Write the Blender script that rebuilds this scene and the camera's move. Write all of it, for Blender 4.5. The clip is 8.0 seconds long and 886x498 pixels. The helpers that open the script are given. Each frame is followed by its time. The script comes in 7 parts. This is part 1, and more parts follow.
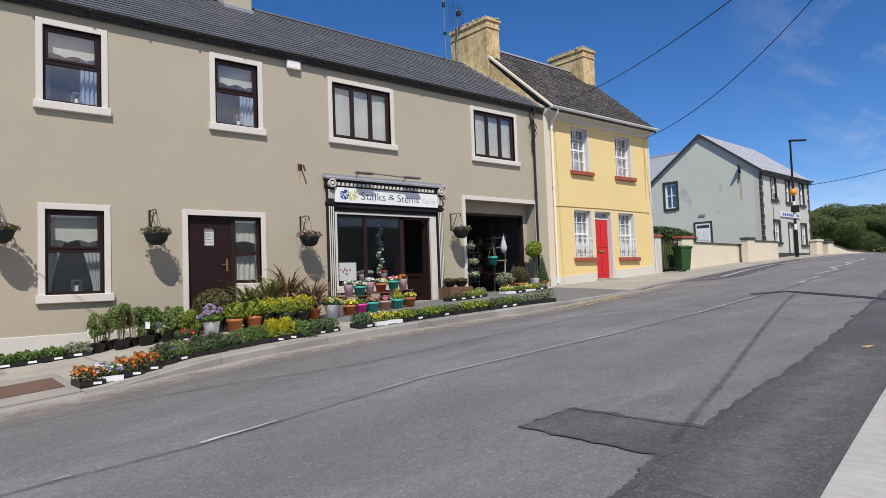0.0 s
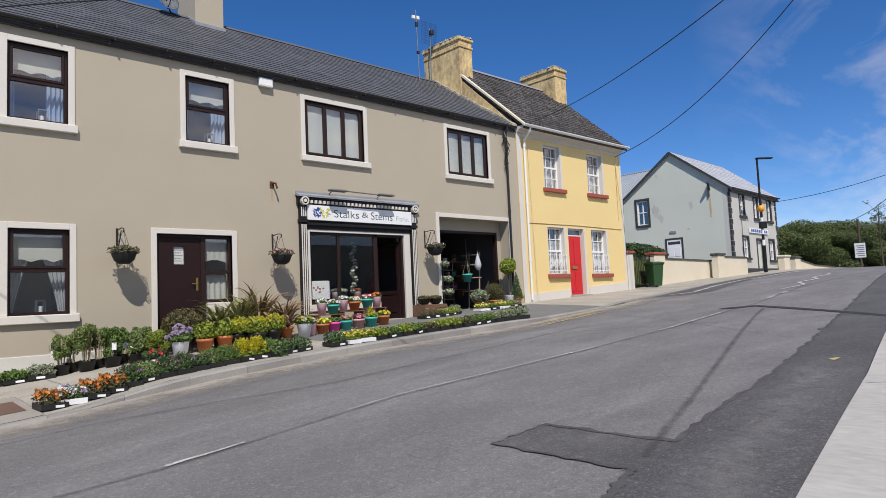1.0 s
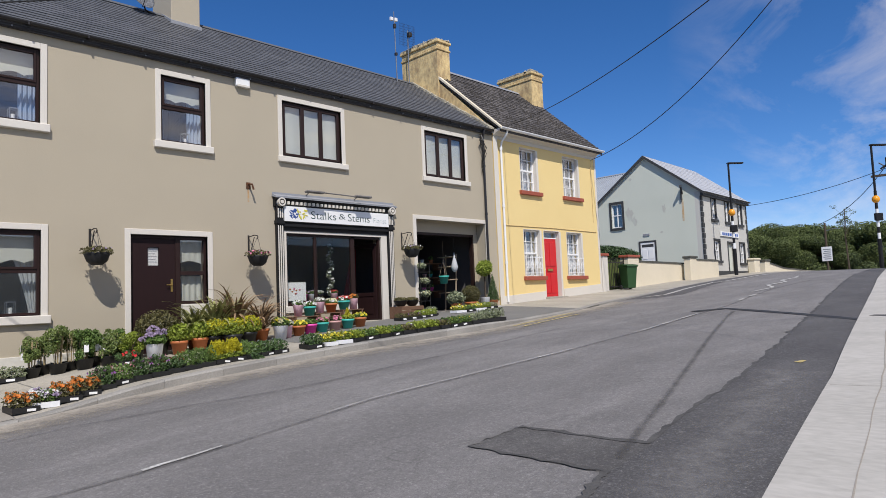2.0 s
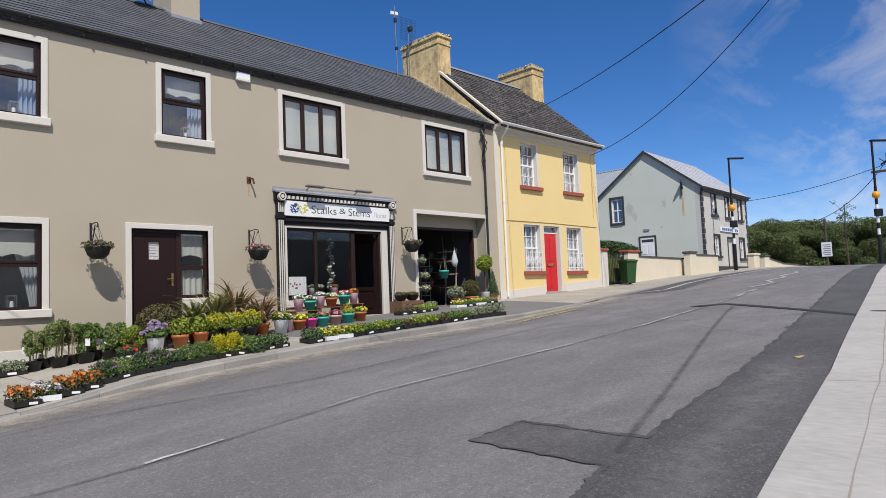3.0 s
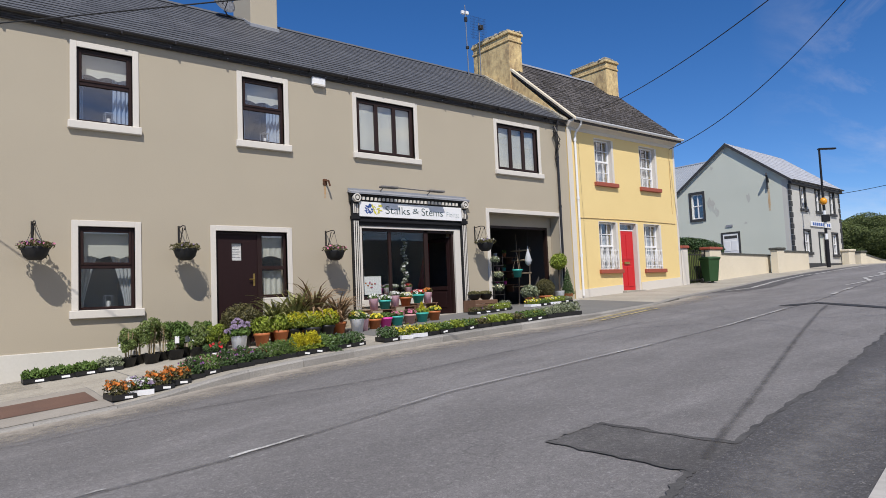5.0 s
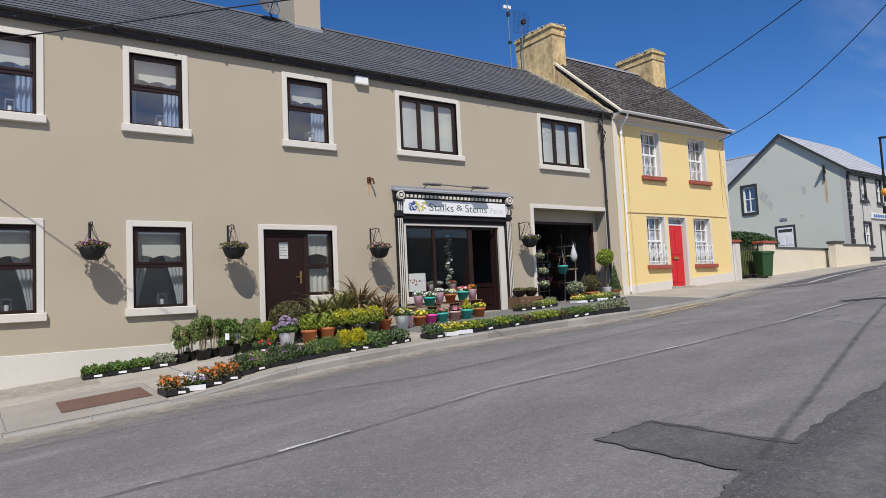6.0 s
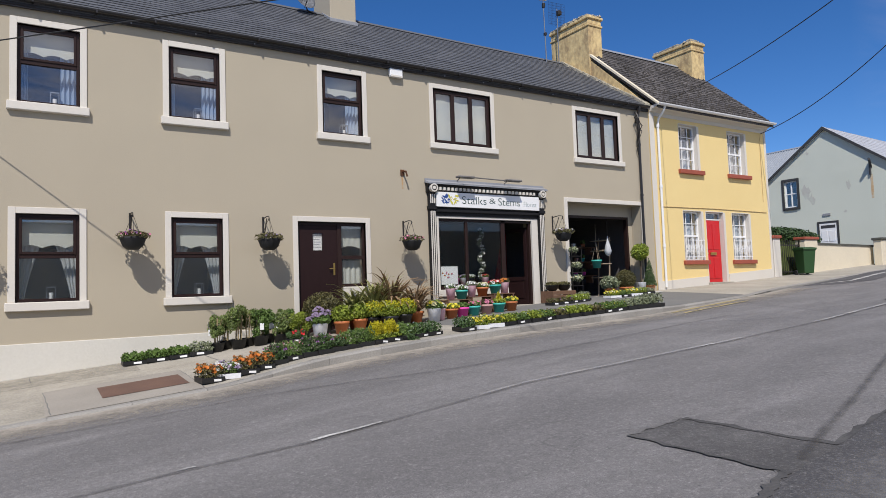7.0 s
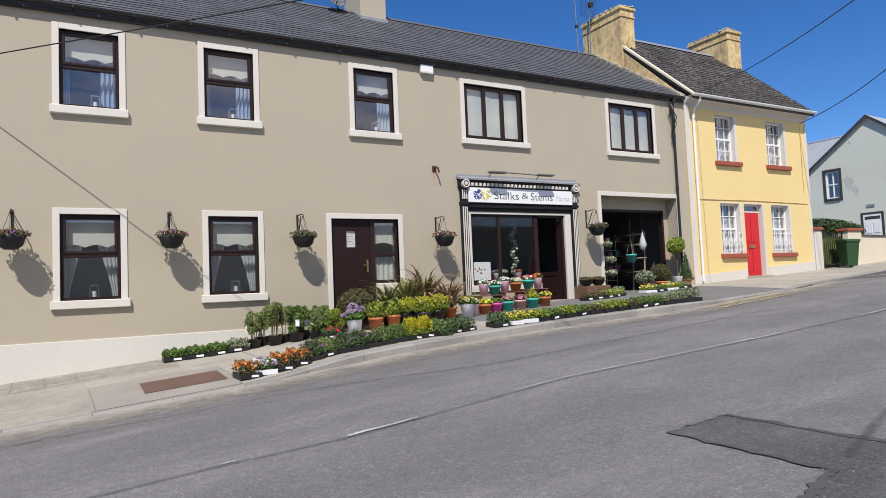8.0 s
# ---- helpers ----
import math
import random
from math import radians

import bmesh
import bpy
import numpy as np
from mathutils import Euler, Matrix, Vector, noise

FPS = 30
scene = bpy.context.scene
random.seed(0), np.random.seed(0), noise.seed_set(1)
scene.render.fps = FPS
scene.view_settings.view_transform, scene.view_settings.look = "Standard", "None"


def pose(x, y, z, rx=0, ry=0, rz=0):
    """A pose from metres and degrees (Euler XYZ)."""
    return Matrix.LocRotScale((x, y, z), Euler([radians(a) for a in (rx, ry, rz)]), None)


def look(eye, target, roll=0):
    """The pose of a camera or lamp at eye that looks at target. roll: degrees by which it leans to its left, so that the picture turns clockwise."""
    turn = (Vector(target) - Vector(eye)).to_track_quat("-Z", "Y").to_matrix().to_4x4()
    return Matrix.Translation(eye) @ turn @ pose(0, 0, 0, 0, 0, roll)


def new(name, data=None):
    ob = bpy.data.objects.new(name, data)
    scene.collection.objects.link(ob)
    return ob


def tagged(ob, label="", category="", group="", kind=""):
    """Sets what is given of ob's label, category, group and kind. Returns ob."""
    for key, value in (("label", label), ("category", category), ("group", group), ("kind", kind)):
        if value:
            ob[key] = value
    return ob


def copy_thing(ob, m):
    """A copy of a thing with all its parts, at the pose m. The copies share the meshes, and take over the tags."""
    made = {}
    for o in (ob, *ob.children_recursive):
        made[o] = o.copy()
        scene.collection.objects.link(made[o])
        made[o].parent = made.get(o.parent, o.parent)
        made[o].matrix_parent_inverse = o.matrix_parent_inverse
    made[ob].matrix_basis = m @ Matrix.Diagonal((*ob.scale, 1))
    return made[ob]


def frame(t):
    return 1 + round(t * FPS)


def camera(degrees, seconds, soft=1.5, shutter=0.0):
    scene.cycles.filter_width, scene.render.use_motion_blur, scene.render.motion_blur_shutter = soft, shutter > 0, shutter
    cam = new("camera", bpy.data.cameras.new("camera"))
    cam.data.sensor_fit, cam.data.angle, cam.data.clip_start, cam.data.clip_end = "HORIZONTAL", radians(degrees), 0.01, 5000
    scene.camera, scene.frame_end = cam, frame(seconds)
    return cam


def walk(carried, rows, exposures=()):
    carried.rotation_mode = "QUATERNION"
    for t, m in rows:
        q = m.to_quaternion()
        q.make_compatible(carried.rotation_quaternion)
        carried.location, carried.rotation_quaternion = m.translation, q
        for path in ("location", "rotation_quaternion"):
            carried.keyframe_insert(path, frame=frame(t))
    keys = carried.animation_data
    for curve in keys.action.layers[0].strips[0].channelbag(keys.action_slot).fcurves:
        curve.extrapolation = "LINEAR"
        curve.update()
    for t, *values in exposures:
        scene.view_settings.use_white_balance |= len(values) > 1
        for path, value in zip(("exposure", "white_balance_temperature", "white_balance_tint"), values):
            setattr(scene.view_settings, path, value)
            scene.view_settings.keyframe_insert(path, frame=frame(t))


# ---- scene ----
cam = camera(68.1, 8.0, soft=0.5)
PATH = [
    (0, (-2.115, -13.223, 0.375), (-0.808, -11.712, 0.475), -2.1),
    (0.5, (-2.089, -13.225, 0.372), (-0.781, -11.717, 0.495), -2.8),
    (1, (-2.069, -13.227, 0.356), (-0.707, -11.77, 0.508), -2.6),
    (1.5, (-2.1, -13.248, 0.376), (-0.692, -11.837, 0.538), -2.4),
    (3, (-2.155, -13.271, 0.394), (-0.74, -11.864, 0.528), -2.3),
    (3.5, (-2.138, -13.255, 0.387), (-0.759, -11.813, 0.522), -2.3),
    (4, (-2.143, -13.259, 0.393), (-0.802, -11.781, 0.529), -2.1),
    (4.5, (-2.149, -13.251, 0.396), (-0.847, -11.739, 0.534), -2.1),
    (6, (-2.115, -13.197, 0.378), (-0.972, -11.562, 0.517), -2.7),
    (6.5, (-2.118, -13.191, 0.374), (-1.015, -11.528, 0.505), -2.2),
    (7, (-2.11, -13.182, 0.37), (-1.049, -11.491, 0.493), -2.0),
    (7.5, (-2.126, -13.171, 0.372), (-1.102, -11.457, 0.49), -2.0),
    (8, (-2.123, -13.162, 0.371), (-1.145, -11.421, 0.485), -2.4),
]
walk(cam, [(t, look(eye, target, roll)) for t, eye, target, roll in PATH],
     [(0, -0.09), (1.5, -0.07), (4.5, -0.08), (6.5, -0.09), (7.5, -0.05), (8, 0.07)])

# ---- light ----
SUN_DIR = Vector((-0.29, -0.43, 0.64)).normalized()
sun = new("sun", bpy.data.lights.new("sun", "SUN"))
sun.data.energy, sun.data.angle, sun.data.color = 4.7, radians(0.5), (1.0, 0.95, 0.905)
sun.matrix_world = look((0, 0, 30), Vector((0, 0, 30)) - SUN_DIR)
world = bpy.data.worlds.new("sky")
scene.world = world
world.use_nodes = True
wn, wl = world.node_tree.nodes, world.node_tree.links
sky = wn.new("ShaderNodeTexSky")
sky.sky_type, sky.sun_disc = "NISHITA", False
sky.altitude = 2500
sky.sun_elevation = math.asin(SUN_DIR.z)
sky.sun_rotation = math.atan2(SUN_DIR.x, SUN_DIR.y)
sky.air_density, sky.dust_density, sky.ozone_density = 1.0, 0.6, 2.4
# thin high cirrus, streaked along one direction
wc = wn.new("ShaderNodeTexCoord")
wm = wn.new("ShaderNodeMapping")
wm.inputs["Rotation"].default_value = (0.25, 0.2, 0.5)
wm.inputs["Scale"].default_value = (1.3, 3.2, 5.0)
wl.new(wc.outputs["Generated"], wm.inputs["Vector"])
wno = wn.new("ShaderNodeTexNoise")
wno.inputs["Scale"].default_value, wno.inputs["Detail"].default_value, wno.inputs["Roughness"].default_value = 1.5, 9, 0.62
wno.inputs["Distortion"].default_value = 0.6
wl.new(wm.outputs["Vector"], wno.inputs["Vector"])
wr = wn.new("ShaderNodeValToRGB")
wr.color_ramp.elements[0].position, wr.color_ramp.elements[1].position = 0.40, 0.64
wl.new(wno.outputs["Fac"], wr.inputs["Fac"])
wk = wn.new("ShaderNodeMath")
wk.operation = "MULTIPLY"
wk.inputs[1].default_value = 0.85
# the veil thickens towards the sunny side, mostly unseen, added to fill the shadows
wq = wn.new("ShaderNodeVectorMath")
wq.operation = "DOT_PRODUCT"
wq.inputs[1].default_value = (0.62, -0.78, 0.0)
wl.new(wc.outputs["Generated"], wq.inputs[0])
wg = wn.new("ShaderNodeMapRange")
wg.inputs[1].default_value, wg.inputs[2].default_value = 0.22, 0.74
wl.new(wq.outputs["Value"], wg.inputs[0])
wj = wn.new("ShaderNodeMath")
wj.operation = "MULTIPLY"
wl.new(wr.outputs["Color"], wj.inputs[0])
wl.new(wg.outputs[0], wj.inputs[1])
wl.new(wj.outputs[0], wk.inputs[0])
wx = wn.new("ShaderNodeMixRGB")
wx.inputs[2].default_value = (9.2, 8.1, 6.9, 1)
wl.new(wk.outputs[0], wx.inputs[0])
wh = wn.new("ShaderNodeHueSaturation")
wh.inputs["Saturation"].default_value = 1.28
wl.new(sky.outputs["Color"], wh.inputs["Color"])
wt = wn.new("ShaderNodeMixRGB")
wt.blend_type = "MULTIPLY"
wt.inputs[0].default_value = 1.0
wt.inputs[2].default_value = (0.83, 0.855, 1.0, 1)
wl.new(wh.outputs["Color"], wt.inputs[1])
wl.new(wt.outputs["Color"], wx.inputs[1])
wl.new(wx.outputs["Color"], wn["Background"].inputs["Color"])
wn["Background"].inputs["Strength"].default_value = 0.132


# ---- materials ----
def mat(name, col, col2=None, rough=0.8, scale=1.5, fine=40.0, amount=0.5, bump=0.15, depth=0.01, metal=0.0, spec=0.4,
        stretch=(1, 1, 1), obj_random=0.0, island=0.0, transl=0.0):
    """A surface of two tones, mixed by stains and by grain, with fine relief."""
    m = bpy.data.materials.new(name)
    m.use_nodes = True
    n, l = m.node_tree.nodes, m.node_tree.links
    b = n["Principled BSDF"]
    if col2 is None:
        col2 = tuple(c * 0.75 for c in col)
    tc, mp = n.new("ShaderNodeTexCoord"), n.new("ShaderNodeMapping")
    mp.inputs["Scale"].default_value = stretch
    l.new(tc.outputs["Object"], mp.inputs["Vector"])
    big, small = n.new("ShaderNodeTexNoise"), n.new("ShaderNodeTexNoise")
    big.inputs["Scale"].default_value, big.inputs["Detail"].default_value = scale, 5
    small.inputs["Scale"].default_value, small.inputs["Detail"].default_value = fine, 4
    l.new(mp.outputs["Vector"], big.inputs["Vector"])
    l.new(mp.outputs["Vector"], small.inputs["Vector"])
    add = n.new("ShaderNodeMath")
    add.operation = "ADD"
    l.new(big.outputs["Fac"], add.inputs[0])
    l.new(small.outputs["Fac"], add.inputs[1])
    mr = n.new("ShaderNodeMapRange")
    mr.inputs[1].default_value, mr.inputs[2].default_value = 0.7, 1.3
    mr.inputs[3].default_value, mr.inputs[4].default_value = 0.5 - amount / 2, 0.5 + amount / 2
    l.new(add.outputs[0], mr.inputs[0])
    mix = n.new("ShaderNodeMixRGB")
    mix.inputs[1].default_value, mix.inputs[2].default_value = (*col, 1), (*col2, 1)
    l.new(mr.outputs[0], mix.inputs[0])
    out = mix.outputs["Color"]
    if obj_random or island:
        hsv = n.new("ShaderNodeHueSaturation")
        src = n.new("ShaderNodeObjectInfo").outputs["Random"] if obj_random else n.new("ShaderNodeNewGeometry").outputs["Random Per Island"]
        k = obj_random or island
        vr = n.new("ShaderNodeMapRange")
        vr.inputs[3].default_value, vr.inputs[4].default_value = 1 - k, 1 + k
        l.new(src, vr.inputs[0])
        l.new(vr.outputs[0], hsv.inputs["Value"])
        l.new(out, hsv.inputs["Color"])
        out = hsv.outputs["Color"]
    l.new(out, b.inputs["Base Color"])
    b.inputs["Roughness"].default_value, b.inputs["Metallic"].default_value = rough, metal
    b.inputs["Specular IOR Level"].default_value = spec
    if bump:
        bp = n.new("ShaderNodeBump")
        bp.inputs["Strength"].default_value, bp.inputs["Distance"].default_value = bump, depth
        l.new(small.outputs["Fac"], bp.inputs["Height"])
        l.new(bp.outputs["Normal"], b.inputs["Normal"])
    if transl:
        t = n.new("ShaderNodeBsdfTranslucent")
        l.new(out, t.inputs["Color"])
        ms = n.new("ShaderNodeMixShader")
        ms.inputs[0].default_value = transl
        l.new(b.outputs[0], ms.inputs[1])
        l.new(t.outputs[0], ms.inputs[2])
        l.new(ms.outputs[0], n["Material Output"].inputs["Surface"])
    return m


def glass_mat(name, tint=(1, 1, 1), base=0.05, rise_to=0.9):
    """A thin pane: clear, with a mirror-like sheen that grows at grazing angles."""
    m = bpy.data.materials.new(name)
    m.use_nodes = True
    n, l = m.node_tree.nodes, m.node_tree.links
    tr, gl, mx, lw = n.new("ShaderNodeBsdfTransparent"), n.new("ShaderNodeBsdfGlossy"), n.new("ShaderNodeMixShader"), n.new("ShaderNodeLayerWeight")
    tr.inputs["Color"].default_value = (*tint, 1)
    gl.inputs["Roughness"].default_value = 0.015
    lw.inputs["Blend"].default_value = 0.5
    pw, ma = n.new("ShaderNodeMath"), n.new("ShaderNodeMath")
    pw.operation, ma.operation = "POWER", "MULTIPLY_ADD"
    pw.inputs[1].default_value = 4.0
    ma.inputs[1].default_value, ma.inputs[2].default_value = rise_to, base
    l.new(lw.outputs["Facing"], pw.inputs[0])
    l.new(pw.outputs[0], ma.inputs[0])
    l.new(ma.outputs[0], mx.inputs[0])
    l.new(tr.outputs[0], mx.inputs[1])
    l.new(gl.outputs[0], mx.inputs[2])
    l.new(mx.outputs[0], n["Material Output"].inputs["Surface"])
    return m


def film_mat(name, col, col2, rough_edge=0.8):
    """Grit or wear lying loosely on a surface: it thins out with the mesh's cover value, broken up by noise."""
    m = mat(name, col, col2, 0.95, 2.2, 60, 1.3, 0.4)
    n, l = m.node_tree.nodes, m.node_tree.links
    at, tc, no, ad, mr = n.new("ShaderNodeAttribute"), n.new("ShaderNodeTexCoord"), n.new("ShaderNodeTexNoise"), n.new("ShaderNodeMath"), n.new("ShaderNodeMapRange")
    at.attribute_name = "cover"
    no.inputs["Scale"].default_value, no.inputs["Detail"].default_value, no.inputs["Roughness"].default_value = 5.0, 9, 0.75
    l.new(tc.outputs["Object"], no.inputs["Vector"])
    ad.operation = "MULTIPLY_ADD"
    ad.inputs[1].default_value = rough_edge * 2
    l.new(no.outputs["Fac"], ad.inputs[0])
    l.new(at.outputs["Fac"], ad.inputs[2])
    mr.inputs[1].default_value, mr.inputs[2].default_value = rough_edge, rough_edge + 1.0
    l.new(ad.outputs[0], mr.inputs[0])
    tr, mx = n.new("ShaderNodeBsdfTransparent"), n.new("ShaderNodeMixShader")
    cut = n.new("ShaderNodeMath")
    cut.operation = "MULTIPLY"
    up = n.new("ShaderNodeMath")
    up.operation, up.use_clamp = "MULTIPLY", True
    up.inputs[1].default_value = 5.0
    l.new(at.outputs["Fac"], up.inputs[0])
    l.new(mr.outputs[0], cut.inputs[0])
    l.new(up.outputs[0], cut.inputs[1])
    l.new(cut.outputs[0], mx.inputs[0])
    l.new(tr.outputs[0], mx.inputs[1])
    l.new(n["Principled BSDF"].outputs[0], mx.inputs[2])
    l.new(mx.outputs[0], n["Material Output"].inputs["Surface"])
    return m


def asphalt_mat(name, dark, light, stone, patch=0.35, speck=0.34, lanes=0.25, crack=0.5):
    """Bitumen with pale aggregate, soft stains, wheel-polished lanes along x and hairline cracks."""
    m = bpy.data.materials.new(name)
    m.use_nodes = True
    n, l = m.node_tree.nodes, m.node_tree.links
    b = n["Principled BSDF"]
    tc = n.new("ShaderNodeTexCoord")

    def tex(scale, detail, stretch=(1, 1, 1), rough=0.55):
        mp, t = n.new("ShaderNodeMapping"), n.new("ShaderNodeTexNoise")
        mp.inputs["Scale"].default_value = stretch
        l.new(tc.outputs["Object"], mp.inputs["Vector"])
        l.new(mp.outputs["Vector"], t.inputs["Vector"])
        t.inputs["Scale"].default_value, t.inputs["Detail"].default_value, t.inputs["Roughness"].default_value = scale, detail, rough
        return t.outputs["Fac"]

    def ramp(src, a, c, lo=0.0, hi=1.0):
        r = n.new("ShaderNodeMapRange")
        r.inputs[1].default_value, r.inputs[2].default_value, r.inputs[3].default_value, r.inputs[4].default_value = a, c, lo, hi
        l.new(src, r.inputs[0])
        return r.outputs[0]

    def mix(f, c1, c2):
        x = n.new("ShaderNodeMixRGB")
        l.new(f, x.inputs[0])
        for k, c in ((1, c1), (2, c2)):
            if isinstance(c, tuple):
                x.inputs[k].default_value = (*c, 1)
            else:
                l.new(c, x.inputs[k])
        return x.outputs["Color"]
    base = mix(ramp(tex(patch, 8, rough=0.65), 0.35, 0.65), dark, light)
    base = mix(ramp(tex(0.9, 6, (0.10, 1.0, 1.0)), 0.42, 0.62, 0, lanes), base, dark)
    base = mix(ramp(tex(0.7, 5, (0.07, 1.0, 1.0)), 0.50, 0.68, 0, lanes), base, tuple(c * 1.25 for c in light))
    base = mix(ramp(tex(1.6, 9, (0.35, 1, 1), 0.72), 0.38, 0.60, 0.50, 0), base, tuple(c * 0.62 for c in dark))
    base = mix(ramp(tex(17, 4, rough=0.75), 0.40, 0.60, speck * 0.9, 0), base, tuple(c * 0.5 for c in dark))
    base = mix(ramp(tex(21, 4, rough=0.75), 0.55, 0.70, 0, speck * 0.7), base, stone)
    grain = tex(38, 4, rough=0.75)
    base = mix(ramp(grain, 0.52, 0.72, 0, speck), base, stone)
    base = mix(ramp(tex(85, 3, rough=0.7), 0.34, 0.52, speck * 1.5, 0), base, tuple(c * 0.35 for c in dark))
    vo, mp = n.new("ShaderNodeTexVoronoi"), n.new("ShaderNodeMapping")
    vo.feature = "DISTANCE_TO_EDGE"
    vo.inputs["Scale"].default_value = 0.8
    nz = n.new("ShaderNodeTexNoise")
    nz.inputs["Scale"].default_value, nz.inputs["Detail"].default_value = 2.5, 6
    l.new(tc.outputs["Object"], nz.inputs["Vector"])
    ad = n.new("ShaderNodeMixRGB")
    ad.blend_type, ad.inputs[0].default_value = "ADD", 0.5
    l.new(tc.outputs["Object"], ad.inputs[1])
    l.new(nz.outputs["Color"], ad.inputs[2])
    l.new(ad.outputs["Color"], vo.inputs["Vector"])
    ck = n.new("ShaderNodeMath")
    ck.operation = "MULTIPLY"
    l.new(ramp(vo.outputs["Distance"], 0.0, 0.012, crack, 0), ck.inputs[0])
    l.new(ramp(tex(0.22, 3), 0.5, 0.6), ck.inputs[1])
    base = mix(ck.outputs[0], base, tuple(c * 0.4 for c in dark))
    l.new(base, b.inputs["Base Color"])
    b.inputs["Roughness"].default_value, b.inputs["Specular IOR Level"].default_value = 0.88, 0.35
    bp = n.new("ShaderNodeBump")
    bp.inputs["Strength"].default_value, bp.inputs["Distance"].default_value = 0.9, 0.016
    l.new(grain, bp.inputs["Height"])
    l.new(bp.outputs["Normal"], b.inputs["Normal"])
    return m


M_TAN = mat("tan_render", (0.446, 0.390, 0.291), (0.400, 0.349, 0.261), 0.9, 0.7, 55, 0.6, 0.25, 0.006)
M_WHITE = mat("white_paint", (0.68, 0.64, 0.565), (0.61, 0.57, 0.50), 0.6, 1.2, 30, 0.5, 0.1)
M_PLINTH = mat("cream_plinth", (0.66, 0.635, 0.565), (0.58, 0.555, 0.485), 0.75, 0.9, 25, 0.6, 0.2)
M_PVC = mat("white_plastic", (0.82, 0.82, 0.80), (0.76, 0.76, 0.74), 0.35, 2, 20, 0.4, 0.03)
M_BROWN = mat("brown_plastic_frame", (0.032, 0.017, 0.015), (0.022, 0.012, 0.010), 0.4, 3, 40, 0.5, 0.05, spec=0.22)
M_DOOR = mat("brown_door", (0.025, 0.011, 0.011), (0.017, 0.008, 0.008), 0.5, 2, 30, 0.5, 0.08, spec=0.2, stretch=(6, 6, 0.5))
M_SLATE = mat("slate", (0.115, 0.118, 0.124), (0.08, 0.083, 0.09), 0.62, 1.3, 25, 0.6, 0.25, 0.01, island=0.14)
M_SLATE_PIECE = mat("single_slate", (0.115, 0.118, 0.124), (0.08, 0.083, 0.09), 0.62, 1.3, 25, 0.6, 0.25, 0.01, obj_random=0.14)
M_SLATE_OLD = mat("old_slate", (0.115, 0.104, 0.098), (0.052, 0.047, 0.045), 0.85, 1.1, 14, 1.2, 0.6, 0.025, island=0.3)
M_SLATE_PALE = mat("pale_slate", (0.46, 0.47, 0.49), (0.41, 0.42, 0.44), 0.5, 1.0, 20, 0.5, 0.2, island=0.06)
M_MOSS = mat("dark_roof_moss", (0.050, 0.043, 0.036), (0.024, 0.022, 0.020), 0.98, 3, 30, 1.0, 0.6, 0.02)
M_BLACK = mat("black_gloss_paint", (0.012, 0.012, 0.013), (0.018, 0.018, 0.019), 0.5, 3, 30, 0.5, 0.05, spec=0.2)
M_GUTTER = mat("black_gutter", (0.017, 0.015, 0.015), (0.026, 0.023, 0.022), 0.32, 3, 30, 0.5, 0.05, spec=0.5)
M_YELLOW = mat("yellow_render", (0.80, 0.62, 0.28), (0.74, 0.56, 0.245), 0.85, 0.8, 45, 0.6, 0.2, 0.006)
M_YCHIM = mat("weathered_yellow_render", (0.74, 0.56, 0.27), (0.38, 0.27, 0.14), 0.9, 2.6, 9, 1.15, 0.4, 0.03, stretch=(1, 1, 0.6))
M_LICHEN = mat("lichened_stone", (0.52, 0.47, 0.36), (0.17, 0.155, 0.12), 0.95, 5, 30, 1.0, 0.7, 0.03)
M_REDSILL = mat("red_sill_paint", (0.36, 0.09, 0.05), (0.29, 0.07, 0.045), 0.6, 3, 30, 0.5, 0.1)
M_REDDOOR = mat("red_door_paint", (0.62, 0.018, 0.022), (0.52, 0.014, 0.018), 0.35, 2, 20, 0.4, 0.04)
M_GREYREN = mat("pale_green_grey_render", (0.62, 0.64, 0.545), (0.54, 0.565, 0.48), 0.9, 0.55, 30, 0.8, 0.25, 0.008)
M_GREYFRONT = mat("warm_grey_render", (0.56, 0.545, 0.49), (0.49, 0.475, 0.43), 0.9, 0.6, 30, 0.7, 0.25, 0.008)
M_DARKTRIM = mat("dark_grey_paint", (0.035, 0.036, 0.037), (0.05, 0.05, 0.05), 0.7, 3, 30, 0.5, 0.1)
M_CREAM = mat("cream_wall_paint", (0.74, 0.66, 0.50), (0.62, 0.55, 0.41), 0.85, 0.9, 25, 0.8, 0.25)
M_STONE = mat("dark_cap_stone", (0.10, 0.10, 0.085), (0.06, 0.06, 0.05), 0.9, 3, 25, 0.8, 0.4)
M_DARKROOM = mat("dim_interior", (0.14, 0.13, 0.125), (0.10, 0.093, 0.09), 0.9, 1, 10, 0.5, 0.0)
M_GLASS = glass_mat("window_glass", (0.95, 0.95, 0.95), 0.13)
M_GLASS_LOW = glass_mat("ground_floor_glass", (0.90, 0.93, 0.94), 0.21)
M_SHOPGLASS = glass_mat("shop_glass", (0.90, 0.92, 0.92), 0.045)
M_BLIND = mat("white_blind", (0.74, 0.77, 0.69), (0.68, 0.71, 0.63), 0.8, 1, 60, 0.4, 0.05, transl=0.3)
M_NET = mat("net_curtain", (0.75, 0.77, 0.78), (0.60, 0.62, 0.64), 0.85, 2, 30, 0.7, 0.1, stretch=(12, 12, 0.6), transl=0.3)
M_BLUECURT = mat("pale_blue_curtain", (0.44, 0.56, 0.72), (0.30, 0.39, 0.54), 0.85, 2, 30, 0.7, 0.1, stretch=(12, 12, 0.6), transl=0.2)
